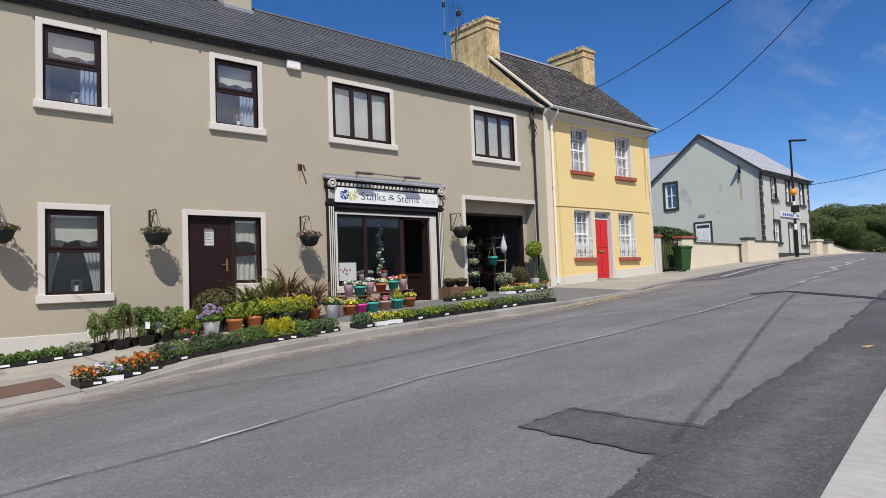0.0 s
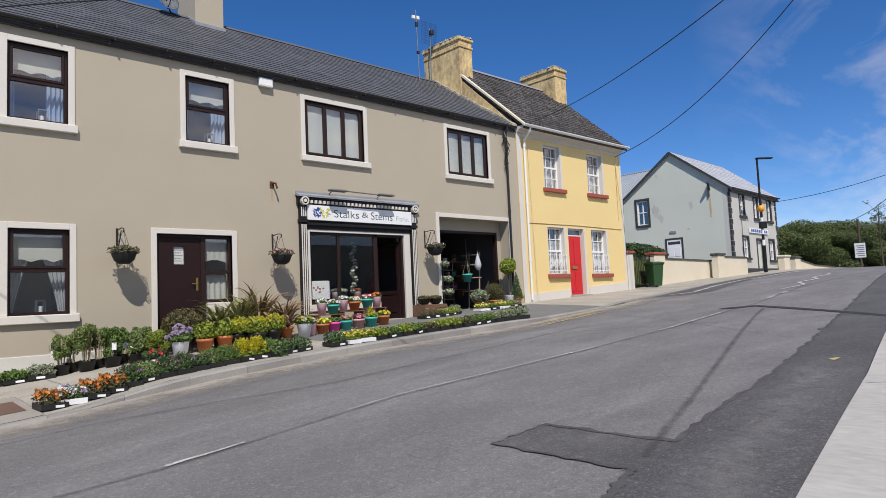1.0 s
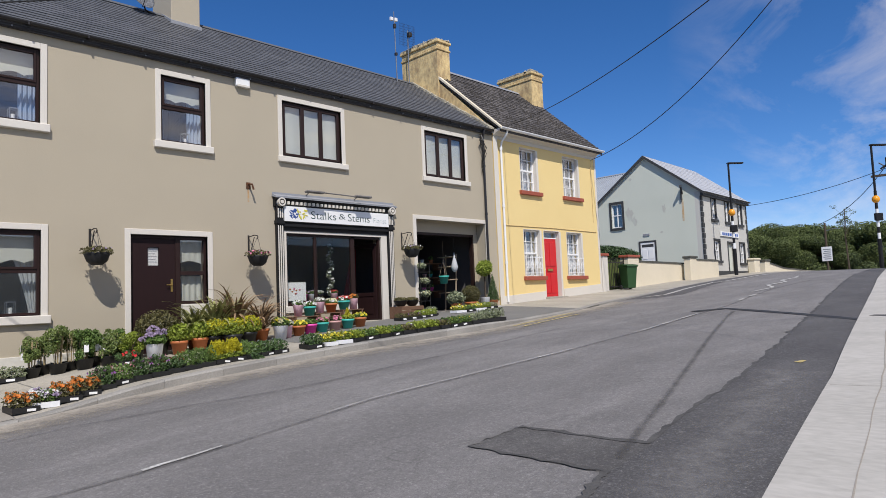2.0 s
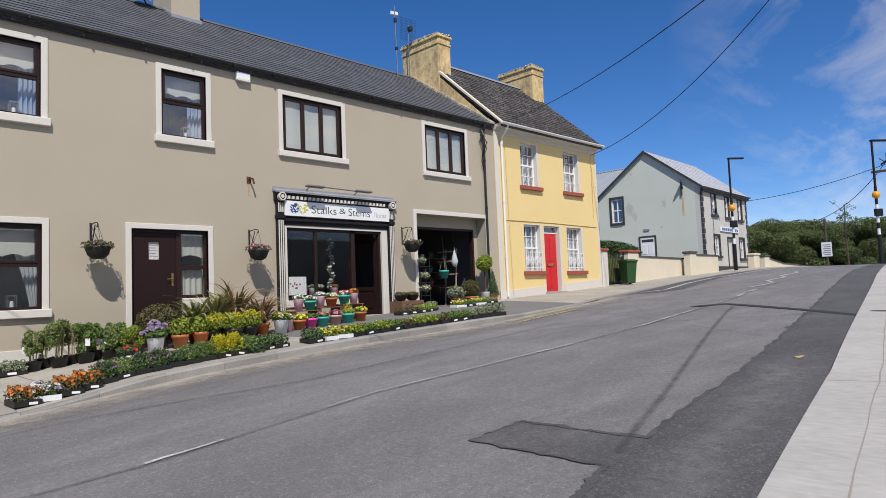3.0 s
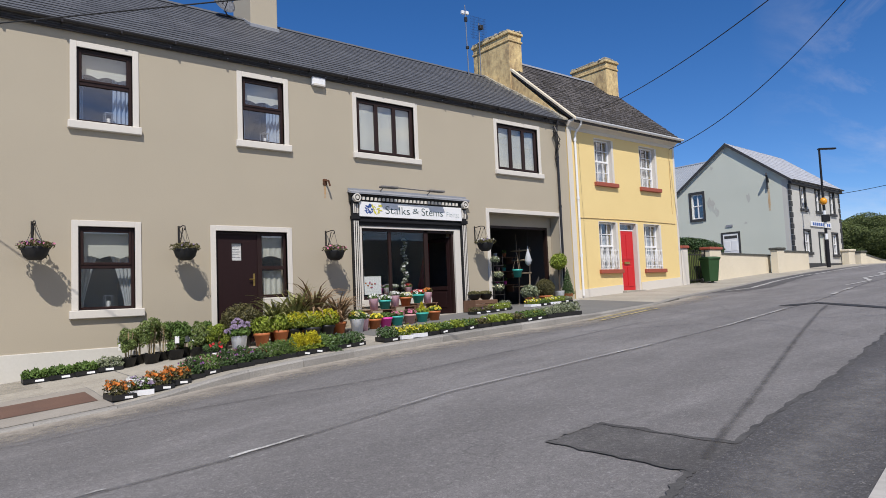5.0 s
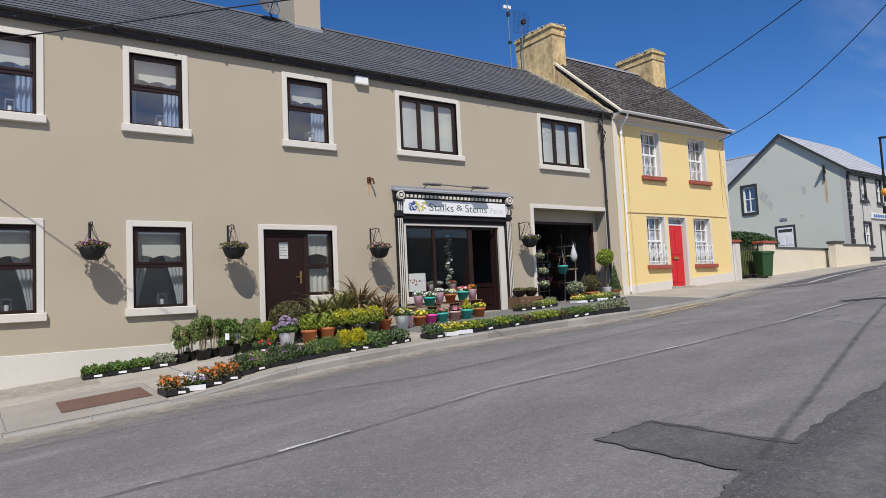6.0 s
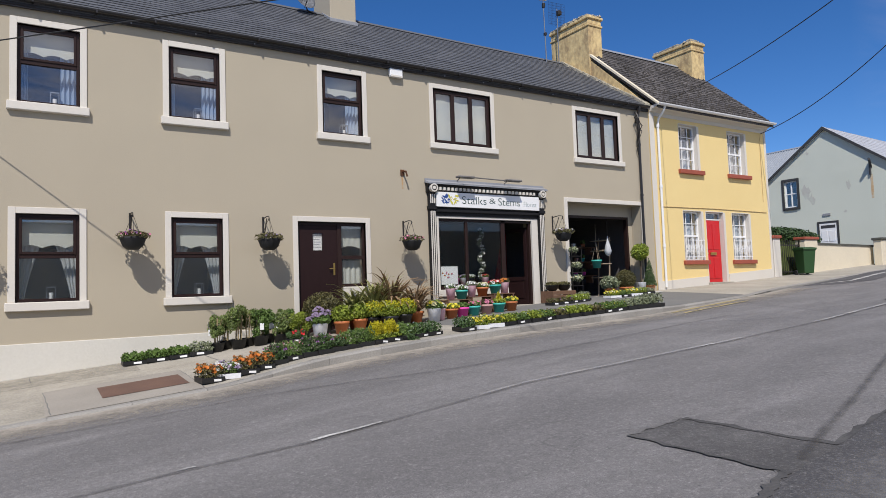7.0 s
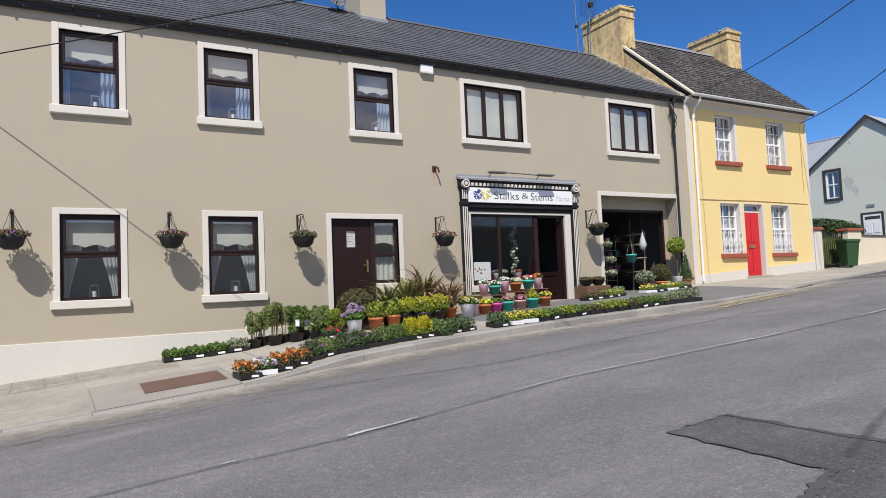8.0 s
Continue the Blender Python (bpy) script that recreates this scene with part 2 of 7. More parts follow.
M_GREEN_BIN = mat("green_bin_plastic", (0.030, 0.080, 0.026), (0.024, 0.066, 0.022), 0.5, 3, 40, 0.5, 0.08)
M_RUBBER = mat("black_rubber", (0.015, 0.015, 0.015), (0.025, 0.025, 0.025), 0.7, 3, 30, 0.5, 0.1)
M_IRON = mat("black_iron", (0.014, 0.014, 0.014), (0.03, 0.025, 0.02), 0.5, 6, 40, 0.6, 0.15)
M_RUST = mat("rusty_iron", (0.13, 0.05, 0.02), (0.06, 0.03, 0.018), 0.9, 12, 60, 1.0, 0.4)
M_STEEL = mat("grey_steel", (0.35, 0.36, 0.37), (0.28, 0.29, 0.30), 0.4, 4, 40, 0.5, 0.05, metal=0.8)
M_TIN = mat("weathered_tin", (0.34, 0.365, 0.39), (0.26, 0.28, 0.305), 0.55, 1.2, 20, 0.8, 0.15)
M_LEAD = mat("lead_flashing", (0.30, 0.31, 0.33), (0.22, 0.23, 0.25), 0.55, 4, 30, 0.7, 0.2)
M_BRASS = mat("brass", (0.60, 0.42, 0.14), (0.5, 0.34, 0.1), 0.3, 4, 40, 0.4, 0.02, metal=0.9)
M_ASPHALT = asphalt_mat("worn_asphalt", (0.190, 0.182, 0.178), (0.262, 0.251, 0.244), (0.54, 0.52, 0.50), 0.35, 0.33, 0.45)
M_ASPHALT_NEW = asphalt_mat("newer_asphalt", (0.094, 0.091, 0.093), (0.134, 0.130, 0.130), (0.40, 0.39, 0.38), 0.6, 0.36, 0.2, 0.2)
M_PATCH = asphalt_mat("patch_asphalt", (0.100, 0.096, 0.094), (0.155, 0.149, 0.145), (0.40, 0.385, 0.365), 1.8, 0.30, 0.0, 0.3)
M_TAR = mat("tar_joint", (0.108, 0.103, 0.099), (0.175, 0.168, 0.160), 0.8, 3.5, 40, 1.2, 0.2)
M_TAR_DARK = mat("dark_tar_edge", (0.055, 0.053, 0.052), (0.095, 0.092, 0.088), 0.85, 4, 50, 1.2, 0.4)
# near-black colour for the shadow painted across the road
M_SHADOW_BAND = mat("painted_shadow_band", (0.026, 0.026, 0.027), (0.04, 0.04, 0.04), 0.75, 2, 40, 0.8, 0.2)
M_DUST = film_mat("dusty_gutter_edge", (0.40, 0.36, 0.30), (0.25, 0.225, 0.19))
M_GRIME = film_mat("footway_grime", (0.24, 0.22, 0.175), (0.32, 0.29, 0.235), 0.6)
M_GRAVELDUST = film_mat("gritty_dust", (0.30, 0.29, 0.28), (0.20, 0.195, 0.19), 0.7)
M_PAINTFILM = film_mat("worn_white_paint", (0.66, 0.65, 0.62), (0.42, 0.41, 0.39), 0.6)
M_SOFTSEAM = film_mat("soft_dark_seam", (0.075, 0.072, 0.070), (0.11, 0.105, 0.10), 0.5)
M_CONC = mat("concrete_pavement", (0.42, 0.385, 0.32), (0.27, 0.25, 0.205), 0.92, 0.9, 40, 1.1, 0.35, 0.006)
M_CONC_NEW = mat("pale_new_concrete", (0.48, 0.46, 0.42), (0.37, 0.355, 0.32), 0.9, 1.1, 22, 1.2, 0.4, 0.006, stretch=(1, 0.35, 1))
M_CONC_DARK = mat("grey_forecourt_concrete", (0.20, 0.195, 0.18), (0.14, 0.138, 0.13), 0.92, 0.8, 50, 0.8, 0.35, 0.006)
M_CONC_SLAB = mat("cast_concrete_slab", (0.35, 0.32, 0.275), (0.26, 0.237, 0.20), 0.92, 1.2, 50, 0.9, 0.3, 0.005)
M_KERB = mat("kerb_concrete", (0.33, 0.315, 0.285), (0.22, 0.21, 0.19), 0.92, 1.5, 45, 0.9, 0.4, 0.008, obj_random=0.12)
M_MANHOLE = mat("rusted_cover_plate", (0.17, 0.095, 0.065), (0.11, 0.065, 0.05), 0.8, 2.5, 60, 0.8, 0.3)
M_ROADWHITE = mat("worn_white_line", (0.60, 0.59, 0.56), (0.20, 0.195, 0.185), 0.8, 4, 45, 1.3, 0.2)
M_ROADYELLOW = mat("worn_yellow_line", (0.55, 0.43, 0.16), (0.25, 0.21, 0.12), 0.8, 4, 40, 1.2, 0.2)
M_WOODS = mat("woodland_leaves", (0.125, 0.155, 0.040), (0.032, 0.052, 0.016), 0.7, 0.35, 5, 1.2, 0.0, island=0.35)
M_BARK = mat("bark", (0.10, 0.075, 0.05), (0.06, 0.045, 0.03), 0.95, 4, 25, 0.9, 0.5)


# ---- mesh helpers ----
def mesh_ob(name, bm, material, smooth=False):
    me = bpy.data.meshes.new(name)
    bmesh.ops.recalc_face_normals(bm, faces=bm.faces)
    bm.to_mesh(me)
    bm.free()
    me.materials.append(material)
    if smooth:
        for p in me.polygons:
            p.use_smooth = True
    return new(name, me)


def part(name, bm, material, parent, label="", smooth=False):
    ob = mesh_ob(name, bm, material, smooth)
    ob.parent = parent
    if label:
        tagged(ob, label)
    return ob


def empty(name, x=0, y=0, z=0, label="", category="", group="", kind=""):
    ob = new(name)
    ob.empty_display_size = 0.1
    ob.location = (x, y, z)
    return tagged(ob, label, category, group, kind)


def box(bm, x0, x1, y0, y1, z0, z1, bevel=0.0):
    vs = [bm.verts.new((x, y, z)) for z in (z0, z1) for y in (y0, y1) for x in (x0, x1)]
    fs = [bm.faces.new([vs[i] for i in f]) for f in ((0, 2, 3, 1), (4, 5, 7, 6), (0, 1, 5, 4), (2, 6, 7, 3), (0, 4, 6, 2), (1, 3, 7, 5))]
    if bevel:
        es = list({e for f in fs for e in f.edges})
        bmesh.ops.bevel(bm, geom=es, offset=bevel, segments=1, affect="EDGES", profile=0.5)
    return bm


def boxes(*rows, bevel=0.0):
    bm = bmesh.new()
    for r in rows:
        box(bm, *r, bevel=bevel)
    return bm


def tube(bm, pts, r, n=8, r2=None, cap=True):
    """A round bar along points, tapering from r to r2."""
    pts = [Vector(p) for p in pts]
    r2 = r if r2 is None else r2
    rings = []
    for i, p in enumerate(pts):
        d = (pts[min(i + 1, len(pts) - 1)] - pts[max(i - 1, 0)]).normalized()
        a = d.cross(Vector((0, 0, 1)) if abs(d.z) < 0.9 else Vector((1, 0, 0))).normalized()
        b = d.cross(a)
        rr = r + (r2 - r) * i / max(1, len(pts) - 1)
        rings.append([bm.verts.new(p + rr * (math.cos(2 * math.pi * k / n) * a + math.sin(2 * math.pi * k / n) * b)) for k in range(n)])
    for s, t in zip(rings, rings[1:]):
        for k in range(n):
            bm.faces.new((s[k], s[(k + 1) % n], t[(k + 1) % n], t[k]))
    if cap:
        bm.faces.new(rings[0][::-1])
        bm.faces.new(rings[-1])
    return bm


def lathe(bm, prof, n=20, cx=0, cy=0, cz=0):
    """A turned shape from (radius, height) pairs."""
    rings = [[bm.verts.new((cx + r * math.cos(2 * math.pi * k / n), cy + r * math.sin(2 * math.pi * k / n), cz + z)) for k in range(n)] for r, z in prof]
    for s, t in zip(rings, rings[1:]):
        for k in range(n):
            bm.faces.new((s[k], s[(k + 1) % n], t[(k + 1) % n], t[k]))
    bm.faces.new(rings[0][::-1])
    bm.faces.new(rings[-1])
    return bm


def prism(bm, poly, axis, a, b):
    """A polygon of (u, v) pairs, drawn out from a to b along axis x or y (v is z)."""
    def at(u, v, w):
        return (w, u, v) if axis == "x" else (u, w, v)
    s, t = [bm.verts.new(at(u, v, a)) for u, v in poly], [bm.verts.new(at(u, v, b)) for u, v in poly]
    bm.faces.new(s)
    bm.faces.new(t[::-1])
    for i in range(len(poly)):
        j = (i + 1) % len(poly)
        bm.faces.new((s[i], t[i], t[j], s[j]))
    return bm


def holed_wall(x0, x1, z0, z1, holes, y=0.0, thick=0.35):
    """A wall along x, its face at y and its body behind it, with openings (x0, x1, z0, z1) right through."""
    xs = sorted({x0, x1, *(h[0] for h in holes), *(h[1] for h in holes)})
    zs = sorted({z0, z1, *(h[2] for h in holes), *(h[3] for h in holes)})
    solid = {}
    for i in range(len(xs) - 1):
        for k in range(len(zs) - 1):
            cx, cz = (xs[i] + xs[i + 1]) / 2, (zs[k] + zs[k + 1]) / 2
            solid[i, k] = not any(h[0] < cx < h[1] and h[2] < cz < h[3] for h in holes)
    bm, vs = bmesh.new(), {}

    def v(i, k, b):
        if (i, k, b) not in vs:
            vs[i, k, b] = bm.verts.new((xs[i], y + b * thick, zs[k]))
        return vs[i, k, b]
    for (i, k), s in solid.items():
        if not s:
            continue
        for b in (0, 1):
            bm.faces.new((v(i, k, b), v(i + 1, k, b), v(i + 1, k + 1, b), v(i, k + 1, b)))
        for di, dk, (p, q) in ((-1, 0, ((i, k), (i, k + 1))), (1, 0, ((i + 1, k), (i + 1, k + 1))), (0, -1, ((i, k), (i + 1, k))), (0, 1, ((i, k + 1), (i + 1, k + 1)))):
            if not solid.get((i + di, k + dk), False):
                bm.faces.new((v(*p, 0), v(*q, 0), v(*q, 1), v(*p, 1)))
    return bm


# ---- ground ----
BX = [-60, -10, -3.25, -0.73, 1.5, 3.0, 4.5, 6.5, 9, 13.6, 19.5, 27, 34, 45, 60, 90, 160, 3000]
BZ = [-4.4, -1.5, -0.94, -0.745, -0.55, -0.43, -0.33, -0.21, -0.08, 0.12, 0.38, 0.80, 1.09, 1.22, 1.0, 0.2, -0.5, -0.5]


def rise(x):
    """The street's height along the house fronts."""
    return float(np.mean(np.interp(x + np.linspace(-2, 2, 9), BX, BZ)))


def road_z(x, y):
    near = float(np.interp(x, [14, 22], [-0.18, -0.08]))
    return rise(x) + float(np.interp(y, [-13, -6.8, -2, 3], [-0.42, (near - 0.26) / 2, near, near]))


def kerb_y(x):
    return float(np.interp(x, [-60, -3, -0.3, 1.4, 2.6, 4.3, 6.4, 7.5, 8.6, 12.3, 16.4, 22, 27, 34, 45, 60, 80], [-4.05, -4.02, -4.0, -3.76, -3.66, -3.68, -3.85, -4.0, -4.02, -3.35, -2.6, -1.9, -1.5, -1.3, -0.6, 0.8, 3]))


def far_kerb_y(x):
    return float(np.interp(x, [-60, 1.5, 3.5, 5.5, 7.1, 9.4, 15.4, 23.3, 31, 45, 60, 80], [-12.25, -11.84, -11.54, -11.24, -10.95, -10.54, -9.48, -8.1, -6.9, -5.2, -3.5, -0.5]))


def pave_z(x, y):
    """The footway at the houses: level with the doors, falling gently to the kerb."""
    k = kerb_y(x)
    drop = float(np.interp(x, [-6, 0.2, 1.5, 8.5, 10, 13, 15], [-0.16, -0.165, -0.065, -0.06, -0.12, -0.15, -0.10]))
    near = float(np.interp(x, [14, 22], [0, 0.05]))
    return rise(x) + (drop + near * 0.6) * min(1.0, max(0.0, y / k)) if y < 0 else rise(x)


def far_pave_z(x, y):
    return road_z(x, far_kerb_y(x)) + 0.07 + 0.02 * min(3.0, far_kerb_y(x) - y)


def sheet(name, xs, y0, y1, ny, zf, material, lift=0.0, parent=None, label=""):
    """A strip of ground over the stations xs, between two lines."""
    bm = bmesh.new()
    grid = [[bm.verts.new((x, y, zf(x, y) + lift)) for y in np.linspace(y0(x), y1(x), ny)] for x in xs]
    for a, b in zip(grid, grid[1:]):
        for k in range(ny - 1):
            bm.faces.new((a[k], b[k], b[k + 1], a[k + 1]))
    return part(name, bm, material, parent, label, True)


XS = [-1500, -300, -60, *np.arange(-40, 60, 1.0), *np.arange(60, 170, 10), 400, 1500, 3000]
bm = bmesh.new()
YS = [-1500, -200, -60, -30, -18, *np.arange(-14, 6, 0.8), 10, 20, 40, 120, 400, 1500]
grid = [[bm.verts.new((x, y, road_z(x, min(max(y, -13), 3)) - (0.0 if -13.5 < y < 3.5 else 0.15))) for y in YS] for x in XS]
for a, b in zip(grid, grid[1:]):
    for k in range(len(YS) - 1):
        bm.faces.new((a[k], b[k], b[k + 1], a[k + 1]))
ground = tagged(mesh_ob("ground", bm, M_ASPHALT, True), "worn grey asphalt street climbing a gentle hill", "ground", kind="structure")

XP = [*np.arange(-40, 70, 0.5)]
bm = bmesh.new()
NP = 9
top = [[bm.verts.new((x, y, pave_z(x, y))) for y in np.linspace(kerb_y(x) + 0.13, 0.3, NP)] for x in XP]
for a, b in zip(top, top[1:]):
    for k in range(NP - 1):
        bm.faces.new((a[k], b[k], b[k + 1], a[k + 1]))
pavement = tagged(mesh_ob("pavement", bm, M_CONC, True), "pale worn concrete footway along the house fronts", "pavement", kind="structure")
sheet("forecourt", np.arange(4.9, 13.6, 0.3), lambda x: kerb_y(x) + 0.16, lambda x: -0.02, 7, pave_z, M_CONC_DARK, 0.004, pavement, "darker grey concrete before the shop")

bm = bmesh.new()
top = [[bm.verts.new((x, y, far_pave_z(x, y) if i else road_z(x, y) - 0.02)) for i, y in enumerate([far_kerb_y(x) + 0.004, *np.linspace(far_kerb_y(x), far_kerb_y(x) - 9.5, 7)])] for x in XP]
for a, b in zip(top, top[1:]):
    for k in range(7):
        bm.faces.new((a[k], b[k], b[k + 1], a[k + 1]))
far_pavement = tagged(mesh_ob("pavement_far", bm, M_CONC_NEW, False), "new pale concrete footway with a low edge", "pavement", kind="structure")


# ---- houses ----
def surround(x0, x1, z0, z1, w, y=0.0, proud=0.025, back=0.10):
    """A flat painted band round three sides of an opening, lining its reveal."""
    return boxes((x0 - w, x0, y - proud, y + back, z0, z1 + w), (x1, x1 + w, y - proud, y + back, z0, z1 + w), (x0, x1, y - proud, y + back, z1, z1 + w), bevel=0.006)


def bars(x0, x1, z0, z1, w, y0, y1, xm=(), zm=(), wm=0.05):
    """A window frame with uprights at xm and cross bars at zm."""
    rows = [(x0, x0 + w, y0, y1, z0, z1), (x1 - w, x1, y0, y1, z0, z1), (x0 + w, x1 - w, y0, y1, z0, z0 + w), (x0 + w, x1 - w, y0, y1, z1 - w, z1)]
    rows += [(x - wm / 2, x + wm / 2, y0 + 0.004, y1 - 0.004, z0 + w, z1 - w) for x in xm]
    rows += [(x0 + w, x1 - w, y0 + 0.002, y1 - 0.002, z - wm / 2, z + wm / 2) for z in zm]
    return boxes(*rows, bevel=0.005)


def pane(x0, x1, z0, z1, y, parent, material):
    ob = part("pane", boxes((x0, x1, y, y + 0.008, z0, z1)), material, parent)
    ob.visible_shadow = False
    return ob


def wavy_sheet(x0, x1, ztop, zlow, y, waves=0.0, scallop=0.0, count=2.5, n=40, flare=None):
    """Hanging cloth: folded by waves, with a scalloped lower edge; flare(s) bends its side edges."""
    bm = bmesh.new()
    rows = []
    for j in range(9):
        v = j / 8
        row = []
        for i in range(n + 1):
            u = i / n
            low = zlow + (scallop * abs(math.sin(u * count * math.pi)) if scallop else 0)
            xa, xb = (x0, x1) if flare is None else flare(v)
            row.append(bm.verts.new((xa + (xb - xa) * u, y + waves * math.sin(u * 26), ztop + (low - ztop) * v)))
        rows.append(row)
    for a, b in zip(rows, rows[1:]):
        for k in range(n):
            bm.faces.new((a[k], a[k + 1], b[k + 1], b[k]))
    return bm


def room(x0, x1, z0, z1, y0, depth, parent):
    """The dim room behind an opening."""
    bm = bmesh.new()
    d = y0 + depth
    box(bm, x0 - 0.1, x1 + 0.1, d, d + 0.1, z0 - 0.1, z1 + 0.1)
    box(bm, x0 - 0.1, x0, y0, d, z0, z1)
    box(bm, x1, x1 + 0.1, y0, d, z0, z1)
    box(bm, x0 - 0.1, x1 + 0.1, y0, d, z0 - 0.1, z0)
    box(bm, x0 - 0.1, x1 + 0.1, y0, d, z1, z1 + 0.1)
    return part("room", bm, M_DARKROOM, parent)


def lantern(x, y, z):
    e = empty("candle_lantern", x, y, z, "small glass lantern with a white candle on the window sill", "lantern", "lanterns on sills")
    bm = boxes((-0.07, 0.07, -0.07, 0.07, 0, 0.02), (-0.07, 0.07, -0.07, 0.07, 0.24, 0.26))
    for sx in (-0.065, 0.065):
        for sy in (-0.065, 0.065):
            box(bm, sx - 0.006, sx + 0.006, sy - 0.006, sy + 0.006, 0.02, 0.24)
    part("lantern_frame", bm, M_STEEL, e)
    part("candle", lathe(bmesh.new(), [(0.035, 0.02), (0.036, 0.15), (0.02, 0.155)], 12), M_PVC, e, "white candle")
    return e


def sash_window(house, x0, x1, z0, z1, upper):
    """Brown two-light window in a white band, with blind, curtains and a sill."""
    w = part("window", surround(x0, x1, z0, z1, 0.11), M_WHITE, house, "white-banded window with dark brown frame")
    part("window_sill", boxes((x0 - 0.15, x1 + 0.15, -0.085, 0.12, z0 - 0.15, z0), bevel=0.012), M_WHITE, w)
    zm = z0 + (z1 - z0) * (0.53 if upper else 0.52)
    part("window_frame", bars(x0, x1, z0, z1, 0.055, 0.05, 0.12, zm=(zm,), wm=0.075), M_BROWN, w)
    part("sash", bars(x0 + 0.05, x1 - 0.05, zm + 0.03, z1 - 0.05, 0.045, 0.035, 0.09), M_BROWN, w)
    pane(x0 + 0.06, x1 - 0.06, z0 + 0.06, zm - 0.04, 0.085, w, M_GLASS if upper else M_GLASS_LOW)
    pane(x0 + 0.09, x1 - 0.09, zm + 0.07, z1 - 0.09, 0.065, w, M_GLASS)
    part("blind", wavy_sheet(x0 + 0.04, x1 - 0.04, z1, zm + (0.165 if upper else 0.15), 0.19, 0, 0.05, 2.5), M_BLIND, w, "white roller blind with a scalloped edge")
    if upper:
        part("curtain", wavy_sheet(x0, x0 + 0.16, z1, z0, 0.27, 0.02), M_BLUECURT, w)
        part("curtain", wavy_sheet(x1 - 0.30, x1 + 0.02, z1, z0, 0.27, 0.028), M_BLUECURT, w)
    else:
        mid = (x0 + x1) / 2
        part("curtain", wavy_sheet(x0, mid, z1, z0, 0.27, 0.018, flare=lambda v: (x0, x0 + 0.12 + 0.42 * (1 - v) ** 1.3)), M_NET, w, "white net curtain drawn aside")
        part("curtain", wavy_sheet(mid, x1, z1, z0, 0.27, 0.018, flare=lambda v: (x1 - 0.12 - 0.42 * (1 - v) ** 1.3, x1)), M_NET, w, "white net curtain drawn aside")
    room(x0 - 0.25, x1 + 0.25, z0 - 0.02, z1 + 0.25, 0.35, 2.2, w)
    part("inner_sill", boxes((x0, x1, 0.12, 0.35, z0 - 0.03, z0 + 0.003)), M_WHITE, w)
    lantern(x0 + 0.55 * (x1 - x0) + (0.04 if upper else 0), 0.165, z0 + 0.003)
    return w


def triple_window(house, x0, x1, z0, z1):
    w = part("window", surround(x0, x1, z0, z1, 0.11), M_WHITE, house, "white-banded window with three brown casements")
    part("window_sill", boxes((x0 - 0.13, x1 + 0.16, -0.085, 0.12, z0 - 0.14, z0), bevel=0.012), M_WHITE, w)
    part("window_frame", bars(x0, x1, z0, z1, 0.055, 0.05, 0.12), M_BROWN, w)
    a = (x1 - x0 - 0.11) / 3
    for i in range(3):
        u = x0 + 0.055 + a * i
        part("casement", bars(u, u + a, z0 + 0.05, z1 - 0.05, 0.05, 0.03, 0.09), M_BROWN, w)
        pane(u + 0.045, u + a - 0.045, z0 + 0.09, z1 - 0.09, 0.06, w, M_GLASS)
    part("blind", wavy_sheet(x0 + 0.03, x1 - 0.03, z1, z0 + 0.02, 0.13, 0.006), M_BLIND, w, "closed pale blind")
    room(x0 - 0.2, x1 + 0.2, z0, z1 + 0.2, 0.35, 1.5, w)
    return w


def slate_roof(x0, x1, y0, z0, y1, z1, sw, sh, rng, thick=0.012, lift=0.02, rough=0.004, single=None):
    """Courses of single slates from the eave line (y0, z0) up to the ridge (y1, z1), half-bonded."""
    bm = bmesh.new()
    run = math.hypot(y1 - y0, z1 - z0)
    dy, dz = (y1 - y0) / run, (z1 - z0) / run
    ny, nz = (-dz, dy) if dy > 0 else (dz, -dy)
    n = int(run / sh)
    verts, faces = [], []
    for r in range(n + 1):
        off = (r % 2) * sw / 2
        for c in range(int((x1 - x0) / sw) + 2):
            xa, xb = max(x0, x0 + c * sw - off + 0.003), min(x1, x0 + (c + 1) * sw - off - 0.003)
            if xb - xa < 0.02:
                continue
            if single is not None and r < 5 and -3.0 < xa < 13.0 and xb - xa > sw - 0.01:
                single.append((xa, y0 + dy * r * sh, z0 + dz * r * sh, rng.uniform(-0.6, 0.6)))
                continue
            s0, s1 = r * sh, min(run, (r + 1) * sh + 0.03)
            j = rng.uniform(-rough, rough)
            t0, t1 = lift + thick + rng.uniform(0, rough), lift * 0.3
            s0 += j
            b = len(verts)
            for x in (xa, xb):
                for s, t in ((s0, t0), (s0, t0 - thick), (s1, t1)):
                    verts.append((x, y0 + dy * s + ny * t, z0 + dz * s + nz * t))
            faces += [(b, b + 3, b + 5, b + 2), (b, b + 1, b + 4, b + 3), (b, b + 2, b + 1), (b + 3, b + 4, b + 5)]
    me = bpy.data.meshes.new("slating")
    me.from_pydata(verts, [], faces)
    bm.from_mesh(me)
    bpy.data.meshes.remove(me)
    return bm


rng = random.Random(4)
SINGLE = []
